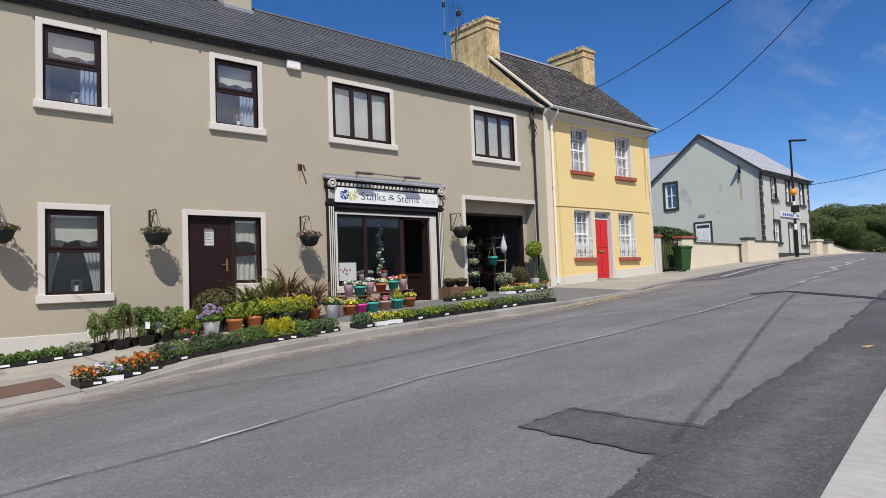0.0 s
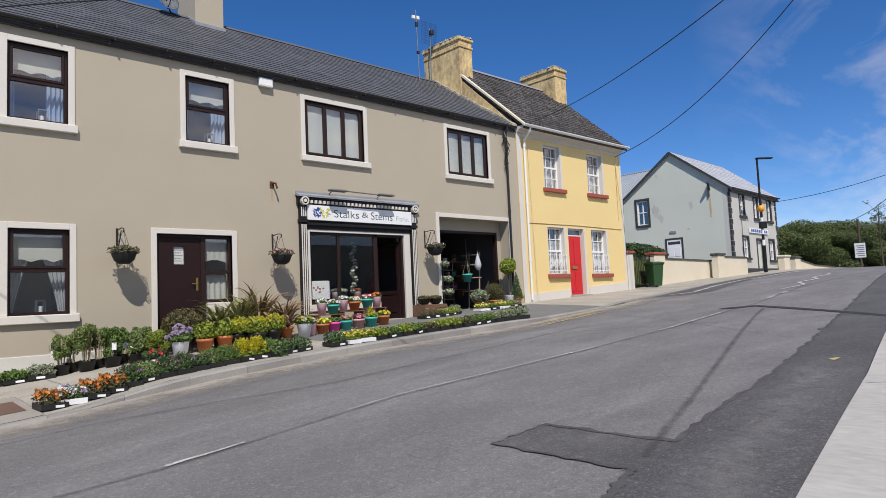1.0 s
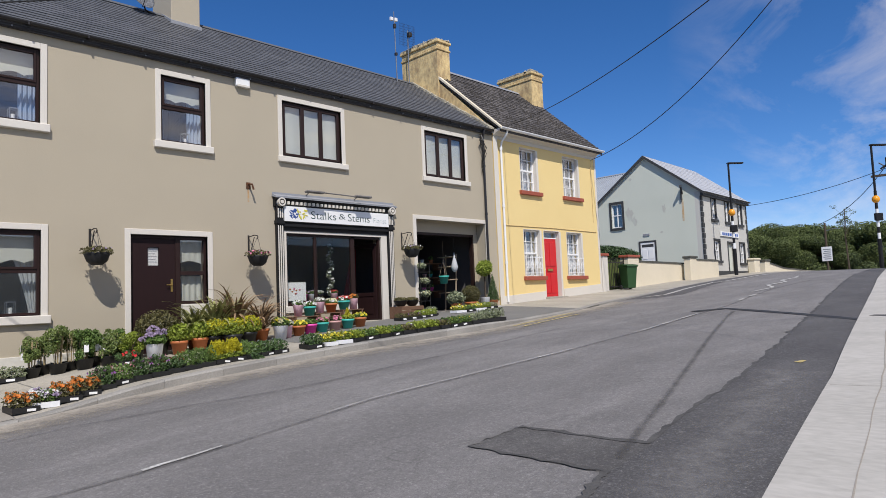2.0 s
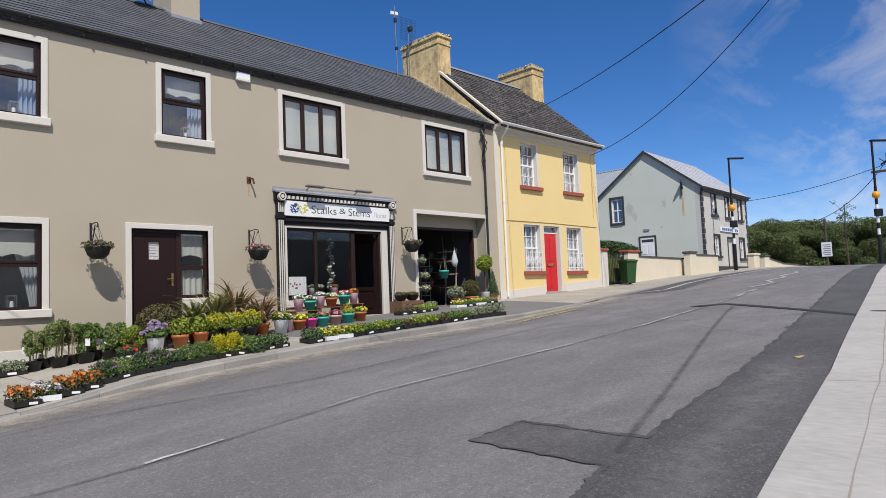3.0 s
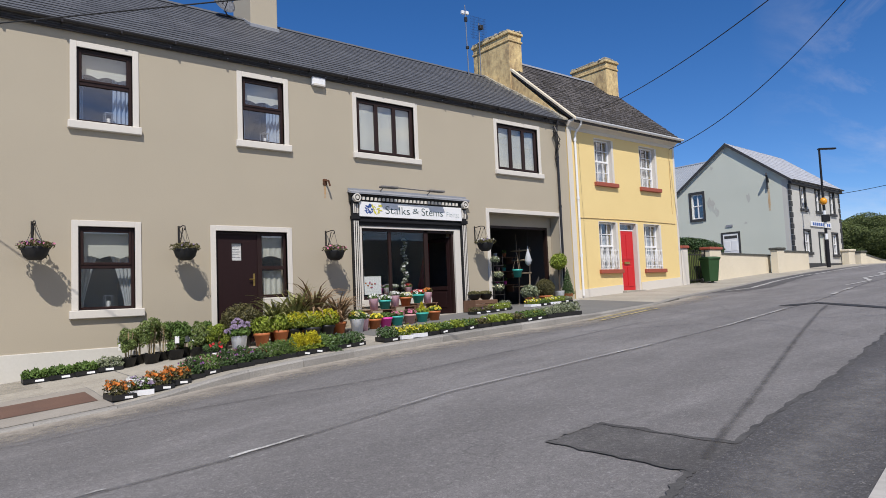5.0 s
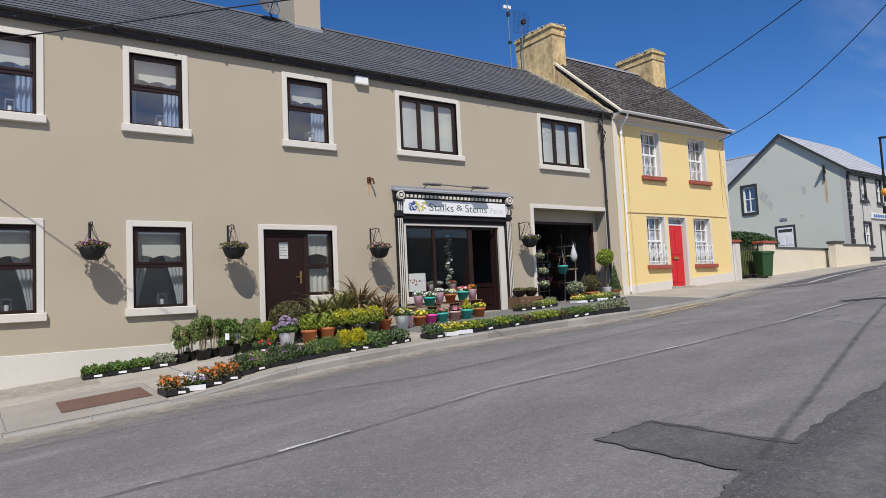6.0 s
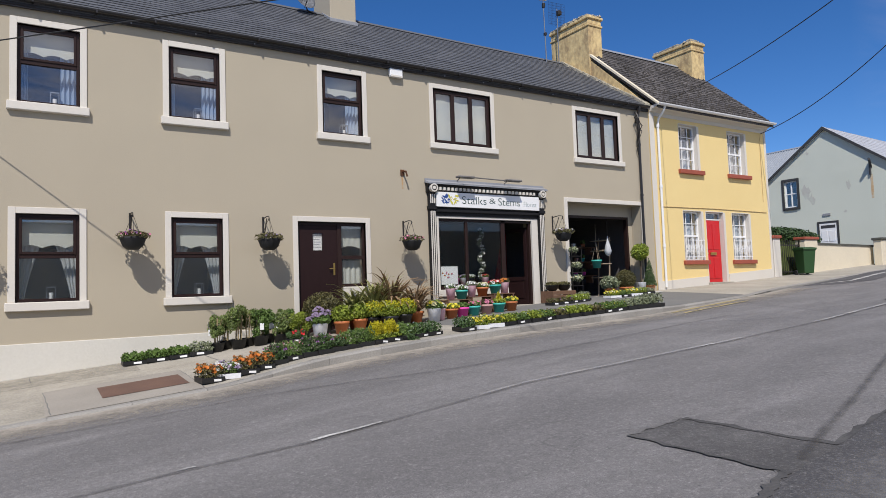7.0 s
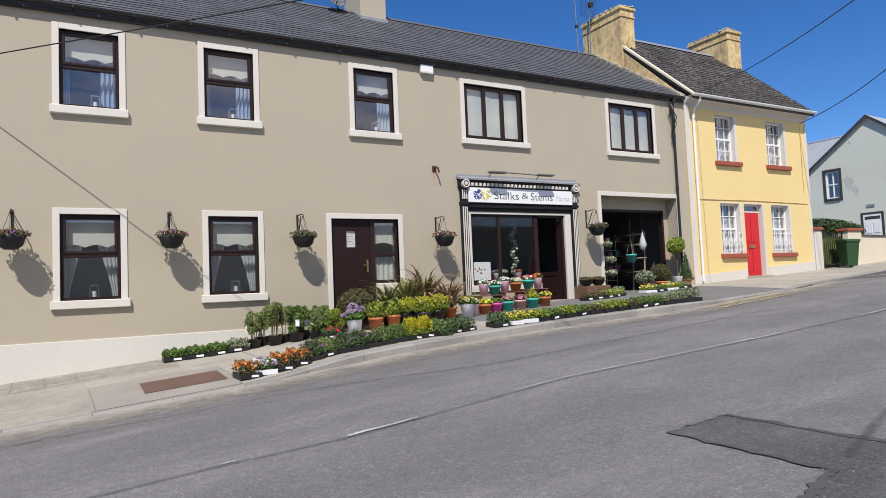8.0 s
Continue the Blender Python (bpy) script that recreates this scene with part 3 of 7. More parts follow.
# the long tan house with the shop
HX0, HX1, DEEP = -9.0, 13.62, 7.0
house = empty("terrace_house", 0, 0, 0, "long two-storey house with tan render and slate roof, flower shop below", "house")
lower = [(x, x + 0.95, 0.395, 1.91) for x in (-7.4, -4.9, -2.36, 0.11)]
upper = [(x, x + 0.95, 3.835, 5.22) for x in (-7.4, -4.9, -2.35, 0.09, 3.20)]
triples = [(6.02, 7.72, 3.87, 5.21), (10.63, 12.30, 3.87, 5.21)]
DOOR = (2.59, 4.15, -0.46, 1.90)
SHOP = (6.05, 8.92, -0.10, 2.06)
GARAGE = (10.18, 13.08, -0.06, 2.63)
part("wall", holed_wall(HX0, HX1, -3.0, 5.62, [*lower, *upper, *triples, DOOR, SHOP, GARAGE]), M_TAN, house)
bm = boxes((HX0, HX0 + 0.3, 0.35, DEEP, -3, 5.62), (HX0, HX1, DEEP - 0.3, DEEP, -3, 5.62))
prism(bm, [(0.0, 5.62), (3.5, 8.0), (DEEP, 5.62)], "x", HX0, HX0 + 0.3)
part("wall", bm, M_TAN, house)
part("plinth", boxes((HX0, 1.85, -0.03, 0.02, -2.9, -0.30), bevel=0.006), M_PLINTH, house, "white painted plinth band")
part("roof_deck", prism(bmesh.new(), [(-0.09, 5.63), (3.5, 8.05), (7.1, 5.63), (7.1, 5.55), (3.5, 7.9), (-0.09, 5.55)], "x", HX0 - 0.2, HX1), M_SLATE, house)
tagged(part("slating", slate_roof(HX0 - 0.2, HX1, -0.12, 5.635, 3.5, 8.08, 0.30, 0.21, rng, 0.006, 0.008, 0.003, SINGLE), M_SLATE, house, "blue-grey slate courses"), kind="stuff")
part("ridge", prism(bmesh.new(), [(3.36, 8.02), (3.5, 8.13), (3.64, 8.02)], "x", HX0 - 0.2, HX1), M_SLATE, house)
part("fascia", boxes((HX0 - 0.2, HX1 - 0.05, -0.075, -0.05, 5.48, 5.61)), M_GUTTER, house)
part("soffit", boxes((HX0 - 0.2, HX1 - 0.05, -0.05, 0.0, 5.49, 5.51)), M_GUTTER, house)


def gutter(x0, x1, y, z, r, material, parent):
    prof = [(-r * math.cos(a), -r * math.sin(a)) for a in np.linspace(0, math.pi, 9)] + [((r - 0.012) * math.cos(a), -(r - 0.012) * math.sin(a)) for a in np.linspace(0, math.pi, 9)]
    return part("gutter", prism(bmesh.new(), [(y + u, z + v) for u, v in prof], "x", x0, x1), material, parent)


gutter(HX0 - 0.2, HX1 - 0.1, -0.14, 5.63, 0.062, M_GUTTER, house)
part("fascia_cable", tube(bmesh.new(), [(x, -0.083, 5.515 - 0.018 * math.sin((x % 1.15) / 1.15 * math.pi)) for x in np.arange(-8.8, 13.0, 0.23)], 0.009, 6), M_GUTTER, house, "black cable clipped along the fascia")
for i in range(19):
    part("cable_clip", boxes((-8.63 + i * 1.15, -8.61 + i * 1.15, -0.095, -0.075, 5.505, 5.53)), M_LEAD, house)
for i in range(23):
    x = HX0 + i * 0.98
    part("gutter_bracket", boxes((x, x + 0.03, -0.206, -0.075, 5.56, 5.62)), M_GUTTER, house)
bm = bmesh.new()
tube(bm, [(13.10, -0.14, 5.58), (13.10, -0.13, 5.48), (13.10, -0.08, 5.36), (13.10, -0.07, 5.1), (13.10, -0.07, 0.1)], 0.038, 10)
for z in (4.4, 2.9, 1.3):
    tube(bm, [(13.10, -0.07, z), (13.10, -0.07, z + 0.07)], 0.048, 10)
part("downpipe", bm, M_GUTTER, house)
part("junction_box", boxes((13.0, 13.1, -0.12, -0.03, 5.10, 5.24), bevel=0.01), M_IRON, house, "small black cable junction box")
for k in range(7):
    q = k * 0.9
    part("loose_cable", tube(bmesh.new(), [(13.0 + 0.03 * k, -0.05, 5.42), (12.96 + 0.10 * math.sin(q), -0.14, 5.22), (13.08 + 0.09 * math.cos(q), -0.16, 5.0 - 0.03 * k), (13.02 + 0.06 * math.sin(q * 2), -0.10, 4.8 - 0.07 * k), (13.06, -0.05, 4.62 - 0.08 * k)], 0.011, 5), M_IRON, house)

for h in lower:
    sash_window(house, *h, False)
for h in upper:
    sash_window(house, *h, True)
for h in triples:
    triple_window(house, *h)

# chimney of the tan house
ch = part("chimney", boxes((4.70, 5.46, 3.0, 4.2, 7.2, 9.9), (4.64, 5.52, 2.94, 4.26, 9.9, 10.1), bevel=0.015), M_TAN, house, "tan rendered chimney stack")
part("flashing", prism(bmesh.new(), [(2.95, 7.70), (2.95, 7.80), (3.5, 8.14), (4.25, 7.72), (4.25, 7.6)], "x", 4.67, 5.49), M_LEAD, ch)

# satellite dish on the roof beside the chimney
dish = empty("satellite_dish", 4.02, 3.1, 8.28, "pale round satellite dish on a bracket at the ridge", "satellite dish")
bm = bmesh.new()
prev = None
for k in range(7):
    r = 0.33 * k / 6
    ring = [bm.verts.new((r * math.cos(a), -0.10 * (r / 0.33) ** 2 + 0.10, r * 1.08 * math.sin(a))) for a in np.linspace(0, 2 * math.pi, 25)[:-1]] if k else [bm.verts.new((0, 0.10, 0))]
    if prev:
        for i in range(24):
            bm.faces.new((prev[0], ring[i], ring[(i + 1) % 24]) if len(prev) == 1 else (prev[i], ring[i], ring[(i + 1) % 24], prev[(i + 1) % 24]))
    prev = ring
bmesh.ops.solidify(bm, geom=bm.faces[:], thickness=0.008)
part("reflector", bm, M_LEAD, dish, "", True).rotation_euler = (-0.4, 0, 0.25)
part("bracket", tube(tube(bmesh.new(), [(0, 0.1, 0), (0.15, 0.2, -0.25), (0.55, 0.35, -0.30)], 0.02), [(0, 0.0, -0.28), (0, -0.35, -0.05)], 0.012), M_IRON, dish)

# front door and side light
door = part("door", surround(*DOOR, 0.11), M_WHITE, house, "dark brown front door with side light, white band")
part("door_frame", boxes((2.59, 2.64, 0.07, 0.15, -0.46, 1.9), (3.50, 3.60, 0.07, 0.15, -0.46, 1.9), (4.10, 4.15, 0.07, 0.15, -0.46, 1.9), (2.64, 3.5, 0.07, 0.15, 1.84, 1.9), (3.6, 4.1, 0.07, 0.15, 1.83, 1.9), (3.6, 4.1, 0.07, 0.15, 1.10, 1.18), (3.6, 4.1, 0.07, 0.15, 0.50, 0.57), bevel=0.004), M_BROWN, door)
bm = holed_wall(2.64, 3.50, -0.44, 1.84, [(2.95, 3.17, 1.29, 1.66)], 0.09, 0.05)
part("door_leaf", bm, M_DOOR, door)
pane(2.95, 3.17, 1.29, 1.66, 0.11, door, M_GLASS)
part("notice", boxes((2.955, 3.165, 0.128, 0.131, 1.30, 1.65)), M_PVC, door, "white paper behind the door pane")
for k in range(5):
    part("bar", boxes((2.975, 3.145 - 0.03 * (k % 2), 0.1265, 0.128, 1.36 + k * 0.055, 1.375 + k * 0.055)), M_LEAD, door, "grey printed line")
pane(3.62, 4.08, 0.57, 1.10, 0.10, door, M_GLASS)
pane(3.62, 4.08, 1.18, 1.83, 0.10, door, M_GLASS)
part("blind", wavy_sheet(3.6, 4.1, 1.84, 1.34, 0.2, 0.004, 0.06, 1), M_BLIND, door)
part("blind", wavy_sheet(3.6, 4.1, 1.08, 0.52, 0.2, 0.012), M_BLIND, door, "white curtain in the side light")
bm = tube(bmesh.new(), [(3.42, 0.07, 0.90), (3.42, 0.04, 0.90), (3.30, 0.04, 0.90)], 0.011, 8)
box(bm, 3.40, 3.44, 0.08, 0.092, 0.76, 1.02)
part("door_handle", bm, M_BRASS, door, "brass lever handle")
part("side_panel", boxes((3.60, 4.15, -0.02, 0.12, -0.46, 0.50), bevel=0.01), M_WHITE, door, "white panel under the side light")
part("doorstep", boxes((2.5, 3.6, -0.18, 0.3, -0.7, -0.45), bevel=0.01), M_CONC, door)
room(2.4, 4.3, -0.46, 2.1, 0.35, 2.0, door)

# shop front
shop = empty("shop_front", 7.55, 0, 0, "black and white painted timber shop front with sign board", "shop front")
shop.location = (0, 0, 0)
SZ = -0.42
for px in (5.77, 9.10):
    pl = part("pilaster", boxes((px, px + 0.18, -0.09, 0.0, SZ, 2.26), (px - 0.02, px + 0.20, -0.12, 0.0, 2.26, 2.34), bevel=0.004), M_BLACK, shop, "black fluted pilaster picked out in white")
    for i in range(3):
        x = px + 0.024 + i * 0.052
        part("flute", boxes((x, x + 0.028, -0.104, -0.09, SZ + 0.16, 2.22), bevel=0.004), M_WHITE, pl, "white fillet")
        part("flute", boxes((x, x + 0.028, -0.108, -0.09, 2.40, 2.62), bevel=0.004), M_WHITE, pl, "white fillet")
    part("console", boxes((px, px + 0.18, -0.095, 0.0, 2.34, 2.84), bevel=0.006), M_BLACK, pl)
    bm = bmesh.new()
    for r0, r1, d in ((0.098, 0.070, 0.03), (0.042, 0.0, 0.03)):
        outer = [(r0 * math.cos(a), r0 * math.sin(a)) for a in np.linspace(0, 2 * math.pi, 25)[:-1]]
        f, b = [bm.verts.new((px + 0.09 + u, -0.20, 2.76 + v)) for u, v in outer], [bm.verts.new((px + 0.09 + u, -0.095, 2.76 + v)) for u, v in outer]
        for i in range(24):
            bm.faces.new((f[i], f[(i + 1) % 24], b[(i + 1) % 24], b[i]))
        if r1:
            g = [bm.verts.new((px + 0.09 + u * r1 / r0, -0.20, 2.76 + v * r1 / r0)) for u, v in outer]
            g2 = [bm.verts.new((px + 0.09 + u * r1 / r0, -0.18, 2.76 + v * r1 / r0)) for u, v in outer]
            for i in range(24):
                bm.faces.new((f[i], f[(i + 1) % 24], g[(i + 1) % 24], g[i]))
                bm.faces.new((g[i], g[(i + 1) % 24], g2[(i + 1) % 24], g2[i]))
        else:
            bm.faces.new(f)
    part("roundel", bm, M_WHITE, pl, "white ringed boss")
part("cornice", prism(bmesh.new(), [(0, 2.66), (-0.08, 2.66), (-0.10, 2.71), (-0.10, 2.795), (-0.145, 2.815), (-0.17, 2.865), (0, 2.92)], "x", 5.73, 9.33), M_BLACK, shop, "black moulded cornice")
part("lead_flashing", prism(bmesh.new(), [(-0.005, 2.925), (-0.178, 2.870), (-0.182, 2.89), (-0.02, 2.955), (-0.02, 3.0), (-0.005, 3.0)], "x", 5.71, 9.35), M_LEAD, shop, "grey lead flashing over the cornice")
part("lead_cover", prism(bmesh.new(), [(0.0, 2.927), (-0.185, 2.872), (-0.185, 2.853), (0, 2.90)], "x", 5.70, 9.36), M_LEAD, shop, "grey lead weathering")
for i in range(26):
    x = 6.03 + i * 0.1145
    part("dentil", boxes((x, x + 0.058, -0.15, -0.10, 2.72, 2.79)), M_WHITE, shop)
part("frieze", boxes((5.94, 9.10, -0.05, 0.0, 2.12, 2.70), bevel=0.004), M_BLACK, shop)
part("band", boxes((5.94, 9.10, -0.10, -0.05, 2.20, 2.28), bevel=0.012), M_BLACK, shop)
sign = part("sign_board", boxes((5.95, 9.08, -0.14, -0.05, 2.325, 2.675), bevel=0.004), M_PVC, shop, "white sign board with green lettering")
part("shop_surround", boxes((5.97, 6.05, -0.03, 0.1, 0.22, 2.12), (6.05, 8.89, -0.03, 0.1, 2.06, 2.12), (8.89, 9.09, -0.03, 0.1, -0.12, 2.12), (5.97, 8.05, -0.05, 0.1, 0.20, 0.36), bevel=0.006), M_WHITE, shop, "white painted window and door surround")
part("stall_riser", boxes((5.97, 8.05, -0.01, 0.1, -0.5, 0.20)), M_TAN, shop)
part("shop_window_frame", boxes((6.05, 8.05, 0.03, 0.10, 0.36, 0.44), (6.05, 6.10, 0.03, 0.10, 0.44, 2.06), (6.84, 6.91, 0.03, 0.10, 0.44, 2.0), (7.93, 8.05, 0.03, 0.10, 0.44, 2.06), (6.10, 8.05, 0.03, 0.10, 2.0, 2.06), (8.05, 8.89, 0.03, 0.12, 2.0, 2.06), (8.83, 8.89, 0.03, 0.12, -0.1, 2.0), bevel=0.005), M_BROWN, shop)
pane(6.10, 6.84, 0.44, 2.0, 0.06, shop, M_SHOPGLASS)
pane(6.91, 7.93, 0.44, 2.0, 0.06, shop, M_SHOPGLASS)
sd = part("shop_door", boxes((0, 0.05, 0.0, 0.84, 0, 0.10), (0, 0.05, 0.0, 0.1, 0.1, 2.0), (0, 0.05, 0.74, 0.84, 0.1, 2.0), (0, 0.05, 0.1, 0.74, 1.9, 2.0), (0.015, 0.04, 0.1, 0.74, 0.1, 0.62), (0, 0.05, 0.1, 0.74, 0.62, 0.72), (0, 0.05, 0.14, 0.70, 0.16, 0.56), bevel=0.004), M_DOOR, shop, "open brown panelled shop door")
sd.location, sd.rotation_euler = (8.80, 0.12, -0.09), (0, 0, radians(12))
part("door_sill", boxes((8.05, 8.89, -0.1, 0.3, -0.3, -0.09), bevel=0.01), M_CONC, shop)
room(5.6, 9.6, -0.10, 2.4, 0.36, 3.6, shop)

# garage bay
garage = part("garage_bay", surround(*GARAGE, 0.115, proud=0.03, back=0.02), M_WHITE, house, "white-banded open bay used for garden stock")
part("bay_lintel", boxes((10.18, 13.08, 0.36, 0.5, 2.32, 2.8)), M_TAN, garage)
part("bay_jamb", boxes((12.92, 13.2, 0.36, 0.5, -0.3, 2.32)), M_TAN, garage)
part("bay_frame", boxes((10.1, 10.2, 0.36, 0.48, -0.2, 2.32), (12.85, 12.92, 0.36, 0.48, -0.2, 2.32), (10.2, 12.85, 0.36, 0.48, 2.25, 2.32)), M_BROWN, garage)
room(10.0, 13.3, 0.02, 2.5, 0.5, 3.5, garage)
part("bay_floor", boxes((10.0, 13.3, 0.0, 0.5, -0.4, 0.02)), M_CONC_DARK, garage)

# ---- the yellow house ----
YX0, YX1 = 13.64, 19.58
yh = empty("yellow_house", 0, 0, 0, "yellow rendered two-storey house with red door and dark slates", "house")
YW = [(14.98, 15.86, 3.84, 5.28), (17.44, 18.36, 3.84, 5.28)]
YD = [(14.98, 15.86, 1.0, 2.55), (17.44, 18.36, 1.0, 2.55)]
RD = (16.08, 16.98, 0.2, 2.55)
part("wall", holed_wall(YX0, YX1, -1, 5.62, [*YW, *YD, RD], -0.015, 0.36), M_YELLOW, yh)
bm = bmesh.new()
prism(bm, [(0.345, -1), (0.345, 5.62), (0.0, 5.72), (3.0, 8.5), (6.0, 5.72), (6.0, -1)], "x", YX0, YX0 + 0.3)
prism(bm, [(0.345, -1), (0.345, 5.62), (0.0, 5.72), (3.0, 8.5), (6.0, 5.72), (6.0, -1)], "x", YX1 - 0.3, YX1)
box(bm, YX0 + 0.3, YX1 - 0.3, 5.7, 6.0, -1, 5.6)
part("wall", bm, M_YCHIM, yh)
part("corner_band", boxes((YX0, YX0 + 0.20, -0.035, -0.013, -1, 5.5), bevel=0.004), M_WHITE, yh, "white painted corner band")
part("corner_band", boxes((YX1 - 0.08, YX1 + 0.02, -0.035, -0.013, -1, 5.5), bevel=0.004), M_WHITE, yh, "white painted corner band")
part("frieze", boxes((YX0 + 0.2, YX1 - 0.08, -0.045, -0.013, 5.40, 5.58), bevel=0.004), M_WHITE, yh, "white frieze band under the eaves")
part("plinth", prism(bmesh.new(), [(YX0, -1), (YX1, -1), (YX1, rise(YX1) + 0.30), (17.1, rise(17.1) + 0.28), (17.1, -0.6), (16.05, -0.6), (16.05, rise(16.05) + 0.27), (YX0, rise(YX0) + 0.25)], "y", -0.04, -0.014), M_WHITE, yh, "white plinth")
part("roof_deck", prism(bmesh.new(), [(-0.34, 5.66), (3.0, 8.62), (6.3, 5.70), (6.3, 5.6), (3.0, 8.5), (-0.34, 5.56)], "x", YX0 + 0.05, YX1 + 0.05), M_SLATE_OLD, yh)
tagged(part("slating", slate_roof(YX0 + 0.16, YX1 + 0.08, -0.36, 5.68, 3.0, 8.64, 0.26, 0.20, rng, 0.006, 0.008, 0.010), M_SLATE_OLD, yh, "old mossy dark slates"), kind="stuff")
mr = random.Random(23)
verts, faces = [], []
for k in range(1500):
    u = mr.random() ** 1.9 * 0.85
    x = mr.uniform(YX0 + 0.3, YX1)
    if mr.random() > 0.25 + 0.9 * (noise.noise((x * 0.9, u * 4, 3)) + 0.5):
        continue
    u = (round(u * 22) + mr.uniform(-0.12, 0.12)) / 22
    cy, cz, s = -0.36 + 3.36 * u, 5.68 + 2.96 * u + 0.02, mr.uniform(0.03, 0.085)
    b = len(verts)
    for q in range(6):
        d, e = s * mr.uniform(0.7, 1.3) * math.cos(q * 1.047), s * 0.6 * mr.uniform(0.7, 1.3) * math.sin(q * 1.047)
        verts.append((x + d, cy + e * 0.75, cz + e * 0.66 - 0.012))
    verts.append((x, cy - 0.66 * s * 0.5, cz + 0.75 * s * 0.5))
    faces += [(b + q, b + (q + 1) % 6, b + 6) for q in range(6)]
me = bpy.data.meshes.new("moss")
me.from_pydata(verts, [], faces)
bm = bmesh.new()
bm.from_mesh(me)
tagged(part("moss", bm, M_MOSS, yh, "dark clumps of moss on the slates", True), kind="stuff")
bpy.data.meshes.remove(me)
bm = bmesh.new()
for k in range(26):
    v = k / 26
    w = mr.uniform(0.10, 0.22)
    prism(bm, [(-0.1 + 3.6 * v, 5.66 + 2.42 * v), (-0.1 + 3.6 * (v + 0.037), 5.66 + 2.42 * (v + 0.037)), (-0.1 + 3.6 * (v + 0.037), 5.72 + 2.42 * (v + 0.037) + mr.uniform(0, 0.03)), (-0.1 + 3.6 * v, 5.72 + 2.42 * v + mr.uniform(0, 0.03))], "x", HX1 - w, HX1 + 0.02)
part("mortar_fillet", bm, M_LICHEN, yh, "crumbling mortar fillet against the chimney gable")
part("ridge", prism(bmesh.new(), [(2.86, 8.58), (3.0, 8.71), (3.14, 8.58)], "x", YX0 + 0.1, YX1), M_LEAD, yh)
part("verge", prism(bmesh.new(), [(-0.40, 5.64), (-0.40, 5.70), (3.0, 8.69), (3.0, 8.60)], "x", YX0 - 0.03, YX0 + 0.11), M_CREAM, yh, "cream verge coping")
part("cornice", prism(bmesh.new(), [(-0.013, 5.50), (-0.10, 5.52), (-0.14, 5.58), (-0.30, 5.62), (-0.30, 5.68), (-0.013, 5.68)], "x", YX0 + 0.02, YX1 + 0.03), M_WHITE, yh)
gutter(YX0 - 0.02, YX1 + 0.08, -0.385, 5.70, 0.07, M_PVC, yh)
bm = tube(bmesh.new(), [(13.95, -0.38, 5.64), (13.95, -0.34, 5.52), (13.95, -0.12, 5.30), (13.95, -0.08, 5.1), (13.95, -0.08, 0.2)], 0.036, 10)
for z in (5.05, 3.2, 1.4):
    tube(bm, [(13.95, -0.08, z), (13.95, -0.08, z + 0.09)], 0.047, 10)
part("downpipe", bm, M_PVC, yh, "white downpipe")


def stack(x0, x1, y0, y1, z0, z1):
    c = part("chimney", boxes((x0, x1, y0, y1, z0, z1 - 0.42), (x0 - 0.03, x1 + 0.03, y0 - 0.03, y1 + 0.03, z1 - 0.42, z1 - 0.34), (x0, x1, y0, y1, z1 - 0.34, z1 - 0.16), (x0 - 0.05, x1 + 0.05, y0 - 0.05, y1 + 0.05, z1 - 0.16, z1 - 0.06), bevel=0.02), M_YCHIM, yh, "yellow weathered chimney stack with lichened top")
    bm = bmesh.new()
    for k in range(9):
        for s in (0, 1):
            y = y0 + (y1 - y0) * k / 9
            box(bm, x0 + s * (x1 - x0) / 2 - 0.03, x0 + (s + 1) * (x1 - x0) / 2 + 0.03, y, y + (y1 - y0) / 9, z1 - 0.07, z1 - 0.01 + rng.uniform(0, 0.06), 0.01)
    for k in range(90):
        cx, cy, cz, s = rng.uniform(x0 - 0.03, x1 + 0.03), rng.uniform(y0 - 0.03, y1 + 0.03), z1 - 0.01, rng.uniform(0.035, 0.085)
        ring = [bm.verts.new((cx + s * rng.uniform(0.7, 1.2) * math.cos(q), cy + s * rng.uniform(0.7, 1.2) * math.sin(q), cz - 0.03)) for q in np.arange(0, 6.2, 1.05)]
        tip = bm.verts.new((cx, cy, cz + s * rng.uniform(0.5, 1.3)))
        for p, q in zip(ring, ring[1:] + ring[:1]):
            bm.faces.new((p, q, tip))
    part("chimney_capping", bm, M_LICHEN, c, "crumbling lichen-covered capping")
    return c


stack(13.60, 14.22, 2.25, 4.1, 7.0, 9.42)
stack(18.95, 19.68, 2.25, 4.0, 7.2, 9.46)


